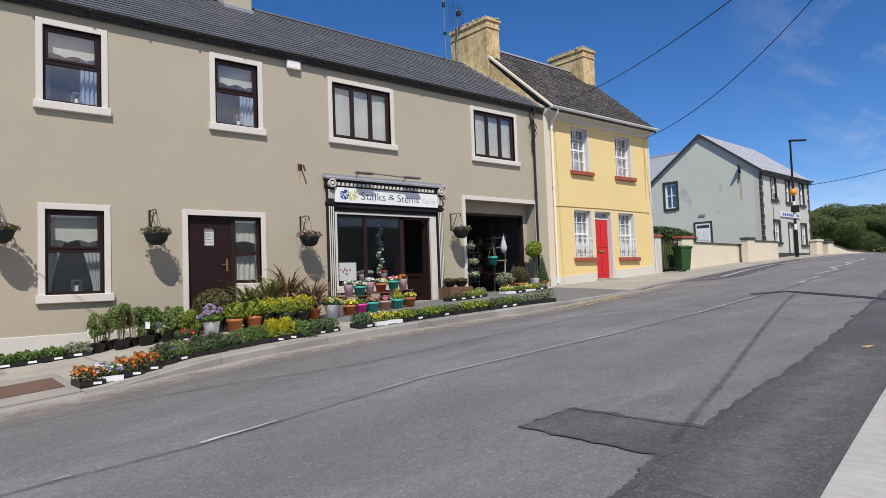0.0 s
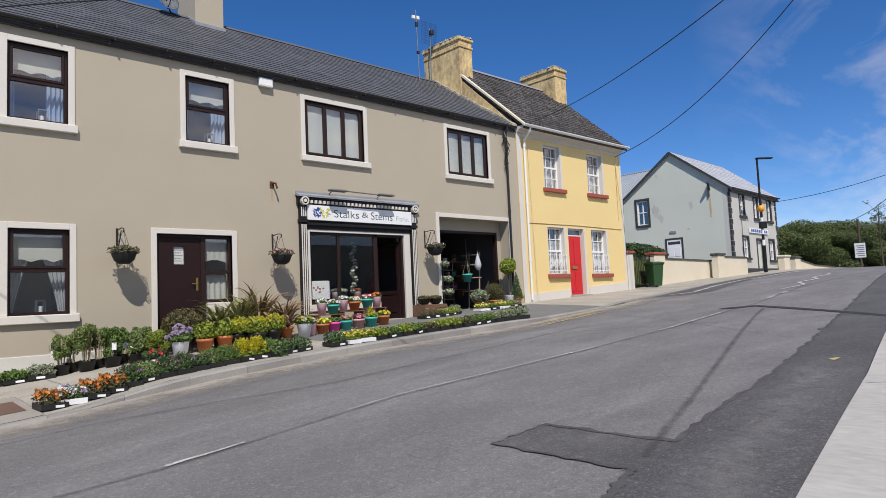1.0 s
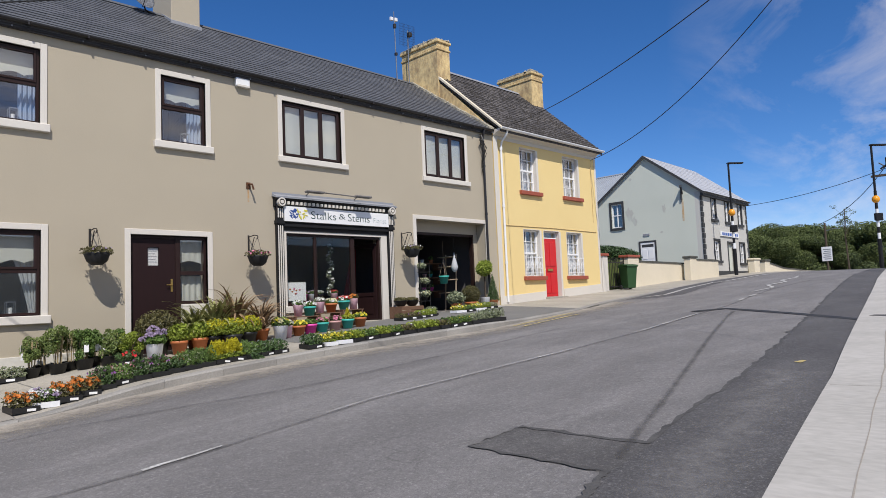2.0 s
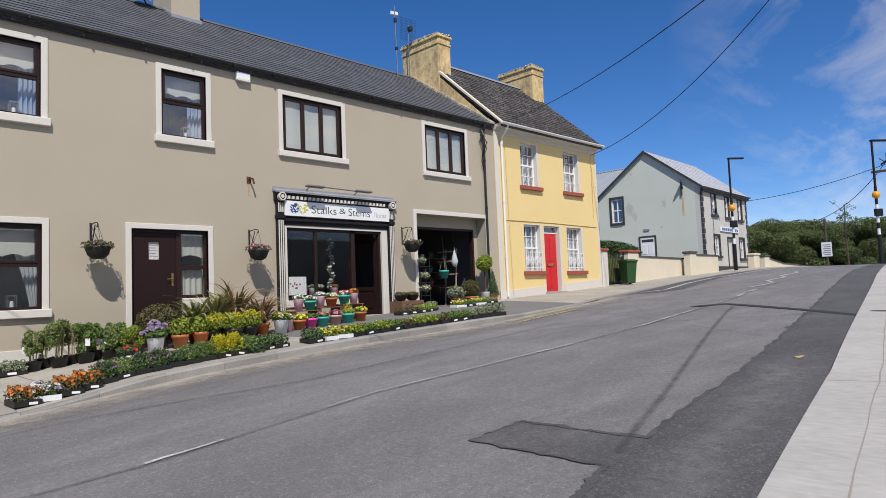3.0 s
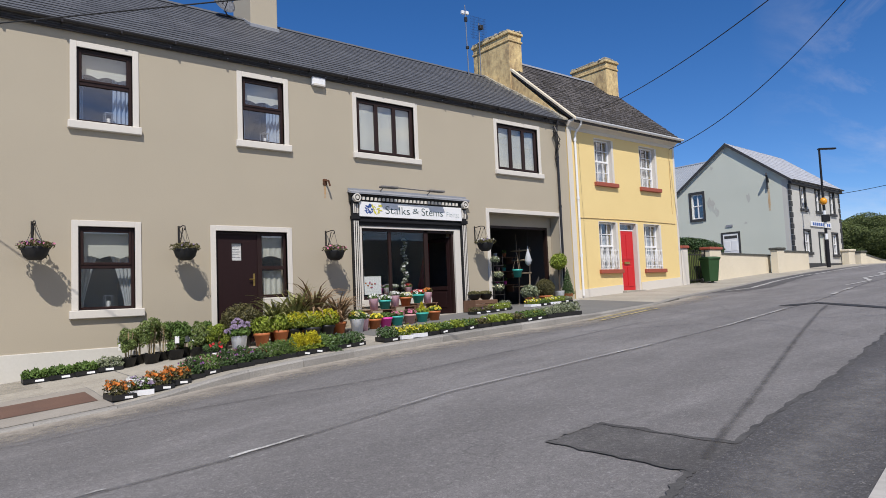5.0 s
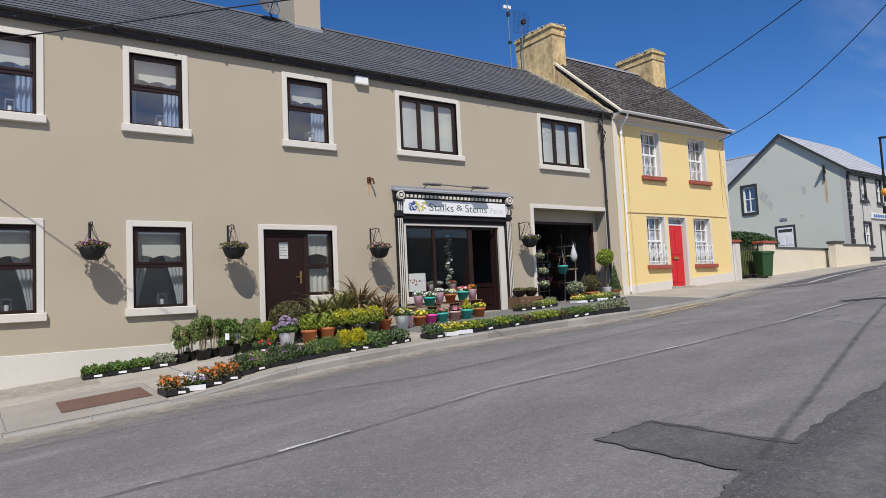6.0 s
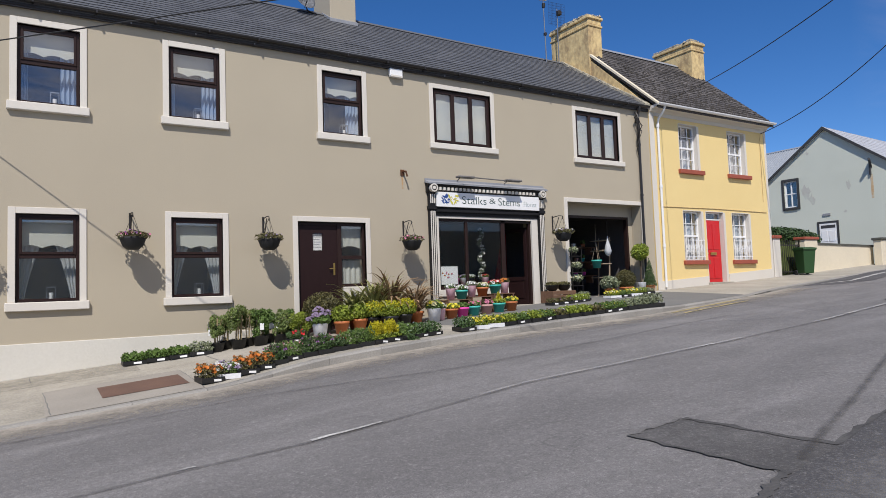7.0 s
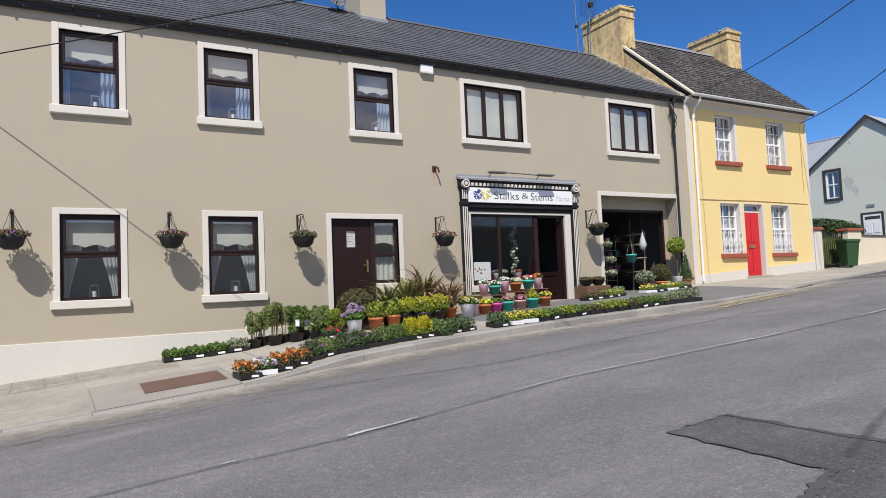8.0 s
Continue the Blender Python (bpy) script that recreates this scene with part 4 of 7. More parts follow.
def yellow_window(x0, x1, z0, z1, rail):
    w = part("window", boxes((x0 - 0.02, x0 + 0.001, -0.02, 0.14, z0, z1), (x1 - 0.001, x1 + 0.10, -0.022, 0.16, z0, z1), (x0, x1, -0.02, 0.14, z1 - 0.001, z1 + 0.02)), M_WHITE, yh, "white sash window with glazing bars and red sill")
    part("window_sill", boxes((x0 - 0.10, x1 + 0.20, -0.12, 0.10, z0 - 0.13, z0), bevel=0.01), M_REDSILL, w, "red painted sill")
    zm = (z0 + z1) / 2
    part("window_frame", bars(x0, x1, z0, z1, 0.05, 0.12, 0.20, zm=(zm,), wm=0.06), M_PVC, w)
    a = (x1 - x0) / 3
    bm = boxes(*[(x0 + a * i - 0.011, x0 + a * i + 0.011, 0.125, 0.15, z0 + 0.05, z1 - 0.05) for i in (1, 2)], (x0 + 0.05, x1 - 0.05, 0.125, 0.15, zm + (z1 - zm) / 2 - 0.011, zm + (z1 - zm) / 2 + 0.011), (x0 + 0.05, x1 - 0.05, 0.125, 0.15, z0 + (zm - z0) / 2 - 0.011, z0 + (zm - z0) / 2 + 0.011))
    part("glazing_bars", bm, M_PVC, w)
    pane(x0 + 0.04, x1 - 0.04, z0 + 0.04, z1 - 0.04, 0.155, w, M_GLASS)
    part("curtain", wavy_sheet(x0, x1, z1 - (z1 - z0) * 0.28, z0, 0.26, 0.02), M_NET, w, "white net curtain")
    room(x0 - 0.1, x1 + 0.1, z0, z1 + 0.1, 0.36, 1.5, w)
    if rail:
        part("guard_rail", boxes((x0 - 0.02, x1 + 0.04, -0.06, -0.045, z0 + 0.62, z0 + 0.64)), M_PVC, w)
        part("guard_rail", boxes((x0 - 0.02, x1 + 0.04, -0.06, -0.045, z0 + 0.10, z0 + 0.12)), M_PVC, w)
        for i in range(8):
            x = x0 + (x1 - x0) * i / 7
            part("guard_bar", tube(bmesh.new(), [(x, -0.053, z0 + 0.01), (x, -0.053, z0 + 0.68)], 0.009, 6), M_PVC, w)
        for i in range(7):
            x = x0 + (x1 - x0) * (i + 0.5) / 7
            part("guard_scroll", tube(bmesh.new(), [(x + 0.035 * math.sin(q), -0.053, z0 + 0.37 + 0.12 * math.cos(q)) for q in np.linspace(0, 2 * math.pi, 9)], 0.007, 5), M_PVC, w)


for h in YW:
    yellow_window(*h, False)
for h in YD:
    yellow_window(*h, True)
rd = part("door", boxes((16.06, 16.081, -0.02, 0.14, 0.2, 2.55), (16.979, 17.08, -0.022, 0.16, 0.2, 2.55), (16.08, 16.98, -0.02, 0.14, 2.549, 2.57)), M_WHITE, yh, "bright red front door with a fanlight")
part("door_leaf", boxes((16.10, 16.96, 0.13, 0.18, 0.30, 2.30), (16.20, 16.50, 0.115, 0.13, 1.35, 2.18), (16.56, 16.86, 0.115, 0.13, 1.35, 2.18), (16.20, 16.50, 0.115, 0.13, 0.42, 1.1), (16.56, 16.86, 0.115, 0.13, 0.42, 1.1), bevel=0.006), M_REDDOOR, rd, "red panelled door leaf")
part("fanlight_frame", bars(16.08, 16.98, 2.30, 2.55, 0.04, 0.12, 0.2), M_PVC, rd)
pane(16.1, 16.96, 2.33, 2.53, 0.15, rd, M_GLASS)
part("letter_box", boxes((16.38, 16.68, 0.09, 0.117, 1.18, 1.26), bevel=0.006), M_BRASS, rd)
part("door_handle", lathe(bmesh.new(), [(0.03, 0), (0.03, 0.03), (0.02, 0.05)], 10, 16.22, 0.09, 1.2), M_BRASS, rd)
part("doorstep", boxes((16.0, 17.1, -0.2, 0.3, -0.2, 0.30), bevel=0.01), M_CONC, rd)
room(16.0, 17.0, 0.3, 2.6, 0.36, 1.5, rd)


# ---- road surface ----
def polyline(name, pts, w, lift, material, parent, step=0.4, jitter=0.0, seed=1, zf=road_z):
    """A painted or sealed line of width w that follows the road."""
    r = random.Random(seed)
    P = []
    for (xa, ya), (xb, yb) in zip(pts, pts[1:]):
        n = max(1, int(math.hypot(xb - xa, yb - ya) / step))
        P += [(xa + (xb - xa) * i / n, ya + (yb - ya) * i / n) for i in range(n)]
    P.append(pts[-1])
    bm = bmesh.new()
    prev = None
    for i, (x, y) in enumerate(P):
        a, b = P[max(i - 1, 0)], P[min(i + 1, len(P) - 1)]
        d = Vector((b[0] - a[0], b[1] - a[1])).normalized()
        h = w / 2 * (1 + r.uniform(-jitter, jitter))
        x, y = x + r.uniform(-jitter, jitter) * 0.02, y + r.uniform(-jitter, jitter) * 0.03
        cur = [bm.verts.new((x + s * h * -d.y, y + s * h * d.x, zf(x + s * h * -d.y, y + s * h * d.x) + lift)) for s in (-1, 1)]
        if prev:
            bm.faces.new((prev[0], cur[0], cur[1], prev[1]))
        prev = cur
    return part(name, bm, material, parent)


EDGE = [(-30, -11.9), (-6, -11.2), (0.4, -10.98), (1.5, -10.84), (1.9, -10.73), (2.55, -10.67), (3.5, -10.55), (5.2, -10.38), (6.65, -10.16), (9.1, -9.73), (12.4, -9.13), (17.1, -8.22), (22.8, -7.24), (27.5, -6.5), (40, -5.0), (60, -2.2)]


def strip_edge(x):
    return float(np.interp(x, [e[0] for e in EDGE], [e[1] for e in EDGE])) + 0.05 * noise.noise((x * 2.3, 0, 0)) + 0.03 * noise.noise((x * 7.1, 3, 0))


sheet("resurfaced_strip", np.arange(0.2, 45, 0.1), lambda x: far_kerb_y(x) + 0.01, strip_edge, 5, road_z, M_ASPHALT_NEW, 0.005, ground, "darker newer asphalt strip with a ragged edge")
polyline("tar_joint", [(x, strip_edge(x)) for x in np.arange(2.65, 28, 0.12)], 0.04, 0.008, M_TAR_DARK, ground, 0.5, 0.6, 9)
BAND = ([16.8, 17.15, 18.6, 21.0, 23.3, 26.2, 30.2, 34], [-2.6, -3.3, -3.65, -3.16, -2.75, -2.31, -1.64, -1.35])
sheet("resurfaced_strip", np.arange(16.8, 33.5, 0.25), lambda x: float(np.interp(x, *BAND)) + 0.06 * noise.noise((x * 1.7, 4, 0)), lambda x: kerb_y(x) - 0.01, 4, road_z, M_ASPHALT_NEW, 0.005, ground, "darker newer asphalt along the footway")
PATCH = [(1.86, -9.49), (2.51, -9.50), (2.64, -10.70), (1.93, -10.76)]
bm = bmesh.new()
g = []
for i in range(13):
    row = []
    for j in range(17):
        u, v = i / 12, j / 16
        x = (1 - v) * ((1 - u) * PATCH[0][0] + u * PATCH[1][0]) + v * ((1 - u) * PATCH[3][0] + u * PATCH[2][0])
        y = (1 - v) * ((1 - u) * PATCH[0][1] + u * PATCH[1][1]) + v * ((1 - u) * PATCH[3][1] + u * PATCH[2][1])
        k = 0.03
        x, y = x + k * noise.noise((x * 4, y * 4, 1)), y + k * noise.noise((x * 4, y * 4, 5))
        row.append(bm.verts.new((x, y, road_z(x, y) + 0.006)))
    g.append(row)
for a, b in zip(g, g[1:]):
    for k in range(16):
        bm.faces.new((a[k], a[k + 1], b[k + 1], b[k]))
part("road_patch", bm, M_PATCH, ground, "rough dark square patch in the asphalt", True)
for a, b, w, m, q in ((0, 1, 0.03, M_TAR, 1), (1, 2, 0.05, M_TAR_DARK, 2), (0, 3, 0.04, M_TAR_DARK, 3)):
    wander = [(PATCH[a][0] + (PATCH[b][0] - PATCH[a][0]) * t + 0.035 * noise.noise((t * 5, q, 0)), PATCH[a][1] + (PATCH[b][1] - PATCH[a][1]) * t + 0.025 * noise.noise((t * 4, q, 7))) for t in np.linspace(0, 1, 15)]
    polyline("tar_joint", wander, w, 0.011, m, ground, 0.05, 0.5, q)
polyline("tar_joint", [(0.3, -10.99), (0.9, -10.92), (1.5, -10.84), (1.92, -10.72)], 0.075, 0.010, M_TAR_DARK, ground, 0.05, 0.45, 12)
# a cast shadow painted as a dark band, carried on over the far footway
polyline("tar_joint", [(12.43, -6.70), (13.3, -7.1), (12.37, -8.83), (11.46, -10.17), (11.3, -10.40)], 0.26, 0.010, M_SHADOW_BAND, ground, 0.15, 0.2, 8)
polyline("tar_joint", [(11.50, -10.35), (11.2, -11.2), (10.9, -12.2)], 0.16, 0.004, M_SHADOW_BAND, far_pavement, 0.2, 0.2, 8, far_pave_z)
CL = ([-30, -1.2, 0, 0.7, 2.6, 4.0, 6, 8.8, 11.66, 14.25, 17, 20], [-7.88, -7.51, -7.60, -7.55, -7.38, -7.48, -7.54, -7.43, -7.08, -6.80, -6.3, -5.9])
for x0, x1, w in ((-1.12, -0.98, 0.022), (-0.03, 0.70, 0.052), (5.5, 5.75, 0.035), (9.0, 9.4, 0.045), (9.75, 10.1, 0.045), (10.9, 11.3, 0.05), (15.6, 16.4, 0.10), (17.1, 17.9, 0.10)):
    polyline("centre_dash", [(x, float(np.interp(x, *CL)) + 0.03) for x in np.linspace(x0, x1, 5)], w, 0.012, M_ROADWHITE, ground, 0.12, 0.35, int(x0 * 7 + 20))
polyline("zigzag_line", [(19.05, -5.63), (20.72, -5.71), (21.88, -5.15), (23.54, -5.21), (24.57, -4.75), (26.27, -4.77), (27.6, -4.4)], 0.12, 0.012, M_ROADWHITE, ground, 0.3, 0.2, 3)
polyline("zigzag_line", [(17.5, -2.75), (18.5, -3.05), (20.9, -2.62), (22.5, -2.45), (24.3, -2.25), (25.0, -2.42), (27, -2.35), (29.2, -2.22), (31.5, -2.1)], 0.12, 0.012, M_ROADWHITE, ground, 0.3, 0.25, 4)
polyline("yellow_line", [(9.0, -4.22), (10.2, -3.98), (11.2, -3.78), (12.2, -3.62)], 0.09, 0.018, M_ROADYELLOW, ground, 0.2, 0.3, 2)
polyline("yellow_line", [(9.0, -4.52), (10.0, -4.33), (11.0, -4.15), (11.9, -4.02)], 0.06, 0.018, M_ROADYELLOW, ground, 0.2, 0.4, 5)
polyline("yellow_mark", [(6.45, -10.62), (6.62, -10.66)], 0.07, 0.012, M_ROADYELLOW, ground, 0.1, 0.3, 2)


def film_strip(name, xs, ya, yb, ny, cover, material, parent, label="", zf=road_z, lift=0.012):
    """A thin film over the stations xs between two lines; cover(v) gives how dense it lies across it."""
    bm = bmesh.new()
    lay = bm.verts.layers.float.new("cover")
    grid = []
    for x in xs:
        row = []
        for v in np.linspace(0, 1, ny):
            y = ya(x) * (1 - v) + yb(x) * v
            q = bm.verts.new((x, y, zf(x, y) + lift))
            q[lay] = cover(v)
            row.append(q)
        grid.append(row)
    for a, b in zip(grid, grid[1:]):
        for k in range(ny - 1):
            bm.faces.new((a[k], b[k], b[k + 1], a[k + 1]))
    return part(name, bm, material, parent, label, True)


film_strip("gutter_dust", np.arange(-14, 16, 0.2), lambda x: kerb_y(x) - 1.05, lambda x: kerb_y(x) + 0.01, 9, lambda v: 1.1 * v ** 1.3, M_DUST, ground, "pale dust and grit along the kerb")
SEAM_A = ([-8, -3, -1, 0.14, 1.44, 2.1, 2.85, 5.5, 9], [-4.8, -4.85, -5.0, -5.02, -5.42, -5.7, -5.9, -5.9, -5.6])
film_strip("worn_seam", np.arange(-8, 9, 0.15), lambda x: float(np.interp(x, *SEAM_A)) - 0.07, lambda x: float(np.interp(x, *SEAM_A)) + 0.07, 7, lambda v: 0.30 * (1 - abs(2 * v - 1)), M_SOFTSEAM, ground)
SEAM_B = ([2.17, 2.89, 4.10, 5.72, 8.43, 11.5, 12.9], [-10.67, -10.46, -10.12, -9.62, -8.77, -7.83, -7.45])
film_strip("worn_seam", np.arange(2.2, 12.8, 0.15), lambda x: float(np.interp(x, *SEAM_B)) - 0.06, lambda x: float(np.interp(x, *SEAM_B)) + 0.06, 7, lambda v: 0.45 * (1 - abs(2 * v - 1)), M_SOFTSEAM, ground)
film_strip("worn_seam", np.arange(-14, 24, 0.15), lambda x: float(np.interp(x, *CL)) - 0.055, lambda x: float(np.interp(x, *CL)) + 0.025, 7, lambda v: 0.5 * (1 - abs(2 * v - 1)), M_SOFTSEAM, ground)
for xa, xb, c in ((1.9, 6.4, 0.27), (8.4, 12.0, 0.38)):
    film_strip("worn_paint", np.arange(xa, xb, 0.08), lambda x: float(np.interp(x, *CL)) - 0.01, lambda x: float(np.interp(x, *CL)) + 0.075, 5, lambda v: c * (1 - abs(2 * v - 1) ** 2), M_PAINTFILM, ground, "worn broken white centre line", lift=0.013)

film_strip("gravel_dust", np.arange(1.5, 6.0, 0.1), lambda x: far_kerb_y(x) + 0.02, lambda x: strip_edge(x) - 0.02, 9, lambda v: 0.34 * (1 - abs(2 * v - 1)), M_GRAVELDUST, ground, "pale gritty dust on the newer asphalt")
# loose chippings on the newer strip
lc = random.Random(71)
verts, faces = [], []
for k in range(230):
    x = 1.5 + 5.5 * lc.random() ** 1.6
    y = lc.uniform(far_kerb_y(x) + 0.05, strip_edge(x) + 0.1)
    r0, b = lc.uniform(0.003, 0.008), len(verts)
    z = road_z(x, y) + 0.006
    for q in range(5):
        d = r0 * lc.uniform(0.7, 1.3)
        verts.append((x + d * math.cos(q * 1.257), y + d * math.sin(q * 1.257), z))
    verts.append((x, y, z + r0 * lc.uniform(0.6, 1.1)))
    faces += [(b + q, b + (q + 1) % 5, b + 5) for q in range(5)]
me = bpy.data.meshes.new("chippings")
me.from_pydata(verts, [], faces)
me.materials.append(mat("stone_chippings", (0.22, 0.21, 0.20), (0.10, 0.098, 0.095), 0.9, 3, 60, 0.8, 0, island=0.4))
chips = new("chippings", me)
chips.parent = ground
tagged(chips, "loose grey stone chippings on the asphalt", kind="stuff")

film_strip("footway_grime", np.arange(-9, -0.5, 0.12), lambda x: -1.3, lambda x: -0.04, 9, lambda v: 0.22, M_GRIME, pavement, "weathered darker streaks on the footway", pave_z, 0.007)
film_strip("footway_grime", np.arange(-9, 4.6, 0.15), lambda x: kerb_y(x) + 0.2, lambda x: -1.35, 9, lambda v: 0.10, M_GRIME, pavement, "", pave_z, 0.005)

# kerb stones
KERBS = np.arange(-13.0, 14.2, 0.92)
kerb_row = empty("kerb", 0, 0, 0, "row of worn concrete kerb stones", "kerb", kind="structure")
for x in KERBS:
    xb = x + 0.915
    bm = bmesh.new()
    ends = []
    for q in (x, x + 0.46, xb):
        k, zt, zr = kerb_y(q), pave_z(q, kerb_y(q)), road_z(q, kerb_y(q)) - 0.1
        zt = max(zt, zr + 0.11) + 0.004
        ends.append([bm.verts.new(p) for p in ((q, k, zr), (q, k, zt - 0.025), (q, k + 0.025, zt), (q, k + 0.15, zt + 0.002), (q, k + 0.15, zr))])
    for s, t in zip(ends, ends[1:]):
        for i in range(5):
            bm.faces.new((s[i], s[(i + 1) % 5], t[(i + 1) % 5], t[i]))
    bm.faces.new(ends[0][::-1])
    bm.faces.new(ends[-1])
    part("kerb_stone", bm, M_KERB, kerb_row)
bm = bmesh.new()
prev = None
for q in np.arange(13.6, 60, 0.8):
    k, zt, zr = kerb_y(q), pave_z(q, kerb_y(q)), road_z(q, kerb_y(q)) - 0.1
    cur = [bm.verts.new(p) for p in ((q, k, zr), (q, k, zt - 0.015), (q, k + 0.02, zt + 0.004), (q, k + 0.14, zt + 0.005))]
    if prev:
        for i in range(3):
            bm.faces.new((prev[i], cur[i], cur[i + 1], prev[i + 1]))
    prev = cur
part("low_kerb", bm, M_KERB, kerb_row)
# footway joints, cast slab and cover plate
polyline("footway_joint", [(-9, -1.25), (-2.1, -1.25)], 0.012, 0.005, M_STONE, pavement, 0.3, 0.8, 4, pave_z)
for i in range(14):
    polyline("footway_joint", [(-8 + i * 0.45, -0.1), (-7.96 + i * 0.45, -1.2)], 0.010, 0.005, M_CONC_DARK, pavement, 0.3, 0.8, i, pave_z)
for i, x in enumerate((-5.4, -3.9, 0.5, 14.9, 16.6, 18.3, 20.1, 22, 24, 26)):
    polyline("footway_joint", [(x, -0.05), (x + 0.1, kerb_y(x) + 0.2)], 0.014, 0.005, M_CONC_DARK, pavement, 0.3, 0.4, i, pave_z)
for i in range(4):
    x = 5 + 5.1 * i
    polyline("footway_joint", [(x, far_kerb_y(x) - 0.03), (x + 0.5, far_kerb_y(x) - 6)], 0.008, 0.003, M_CONC_SLAB, far_pavement, 0.4, 0.4, i, far_pave_z)
polyline("footway_joint", [(x, far_kerb_y(x) - 0.45) for x in np.arange(0, 30, 0.5)], 0.010, 0.003, M_CONC_SLAB, far_pavement, 0.6, 0.5, 3, far_pave_z)
sheet("cast_slab", np.linspace(-1.98, -0.12, 8), lambda x: kerb_y(x) + 0.149, lambda x: -2.0, 6, pave_z, M_CONC_SLAB, 0.006, pavement, "smooth concrete slab round the cover")
for pts in ([(-1.98, -2.0), (-1.92, -3.80)], [(-0.12, -2.0), (-0.12, -3.78)], [(-1.98, -2.0), (-0.12, -2.0)]):
    polyline("footway_joint", pts, 0.011, 0.008, M_CONC_DARK, pavement, 0.2, 0.4, 4, pave_z)
sheet("cover_plate", np.linspace(-1.32, -0.22, 6), lambda x: -3.3, lambda x: -2.4, 4, pave_z, M_MANHOLE, 0.012, pavement, "rusty brown steel cover plate")

# ---- grey house up the hill ----
gh = empty("grey_house", 0, 0, 0, "pale grey-green gabled house with dark quoins", "house")
GX0, GX1, GY1, GE, GA = 29.0, 35.68, 5.5, 5.06, 7.10
gh.matrix_basis = pose(GX0, 0, 0, 0, 0, 3.1) @ pose(-GX0, 0, 0)
front = [(30.32, 30.88, 3.76, 4.82), (32.28, 32.80, 3.74, 4.80), (34.28, 34.84, 3.70, 4.80), (30.40, 31.12, 1.70, 2.70), (34.18, 34.92, 1.62, 2.66), (32.34, 33.09, 0.8, 2.62)]
part("wall", holed_wall(GX0, GX1, -0.5, GE, front, 0.0, 0.3), M_GREYFRONT, gh, "warm grey rendered front")
gw = part("wall", holed_wall(0.3, GY1, -0.5, GE, [(4.12, 4.73, 3.70, 4.97)], 0, 0.3), M_GREYREN, gh)
gw.matrix_basis = Matrix(((0, 1, 0, GX0), (1, 0, 0, 0), (0, 0, 1, 0), (0, 0, 0, 1)))
bm = prism(bmesh.new(), [(0, GE), (GY1 / 2, GA), (GY1, GE)], "x", GX0, GX0 + 0.3)
prism(bm, [(0.3, -0.5), (0, GE), (GY1 / 2, GA), (GY1, GE), (GY1, -0.5)], "x", GX1 - 0.3, GX1)
box(bm, GX0 + 0.3, GX1 - 0.3, GY1 - 0.3, GY1, -0.5, GE)
part("wall", bm, M_GREYREN, gh)
part("roof_deck", prism(bmesh.new(), [(-0.15, GE - 0.04), (GY1 / 2, GA + 0.14), (GY1 + 0.15, GE - 0.04), (GY1 + 0.15, GE - 0.12), (GY1 / 2, GA + 0.02), (-0.15, GE - 0.12)], "x", GX0 - 0.12, GX1 + 0.12), M_SLATE_PALE, gh)
tagged(part("slating", slate_roof(GX0 - 0.14, GX1 + 0.14, -0.17, GE - 0.04, GY1 / 2, GA + 0.16, 0.4, 0.3, rng, 0.004, 0.006, 0.002), M_SLATE_PALE, gh, "pale grey roof slates"), kind="stuff")
part("barge_board", prism(bmesh.new(), [(-0.2, GE - 0.19), (-0.2, GE - 0.07), (GY1 / 2, GA + 0.16), (GY1 + 0.2, GE - 0.07), (GY1 + 0.2, GE - 0.19), (GY1 / 2, GA + 0.02)], "x", GX0 - 0.15, GX0 - 0.10), M_DARKTRIM, gh)
gutter(GX0 - 0.12, GX1 + 0.15, -0.20, GE - 0.05, 0.055, M_GUTTER, gh)
part("fascia", boxes((GX0 - 0.1, GX1 + 0.1, -0.15, -0.01, GE - 0.24, GE - 0.10)), M_DARKTRIM, gh)
for i in range(15):
    w = 0.24 if i % 2 else 0.15
    z = 0.95 + i * 0.26
    part("quoin", boxes((GX0 - 0.02, GX0 + w, -0.025, 0.02, z, z + 0.23), (GX0 - 0.021, GX0, 0.0, 0.05, z, z + 0.23)), M_DARKTRIM, gh)
    part("quoin", boxes((GX1 - w, GX1 + 0.02, -0.025, 0.02, z, z + 0.23)), M_DARKTRIM, gh)
for n, h in enumerate(front):
    x0, x1, z0, z1 = h
    w = part("window" if n < 5 else "door", surround(x0, x1, z0, z1, 0.10, proud=0.03, back=0.06), M_DARKTRIM, gh, "white window in a dark painted band" if n < 5 else "grey front door in a dark band")
    if n < 5:
        part("window_sill", boxes((x0 - 0.16, x1 + 0.16, -0.08, 0.06, z0 - 0.12, z0)), M_DARKTRIM, w)
        part("window_frame", bars(x0, x1, z0, z1, 0.07, 0.06, 0.13, xm=((x0 + x1) / 2,), zm=((z0 + z1) / 2,), wm=0.05), M_PVC, w)
        pane(x0, x1, z0, z1, 0.10, w, M_GLASS)
        room(x0, x1, z0, z1, 0.3, 1.0, w)
    else:
        part("door_leaf", boxes((x0, x1, 0.1, 0.15, z0, z1)), M_GREYREN, w)
gwin = part("window", boxes((GX0 - 0.03, GX0 + 0.05, 4.01, 4.12, 3.58, 5.08), (GX0 - 0.03, GX0 + 0.05, 4.73, 4.84, 3.58, 5.08), (GX0 - 0.03, GX0 + 0.05, 4.12, 4.73, 4.97, 5.08), (GX0 - 0.06, GX0 + 0.05, 4.12, 4.73, 3.58, 3.70)), M_DARKTRIM, gh, "white window in a dark painted band")
wf = part("window_frame", bars(4.12, 4.73, 3.70, 4.97, 0.06, 0.06, 0.13, xm=(4.425,), zm=(4.36,)), M_PVC, gwin)
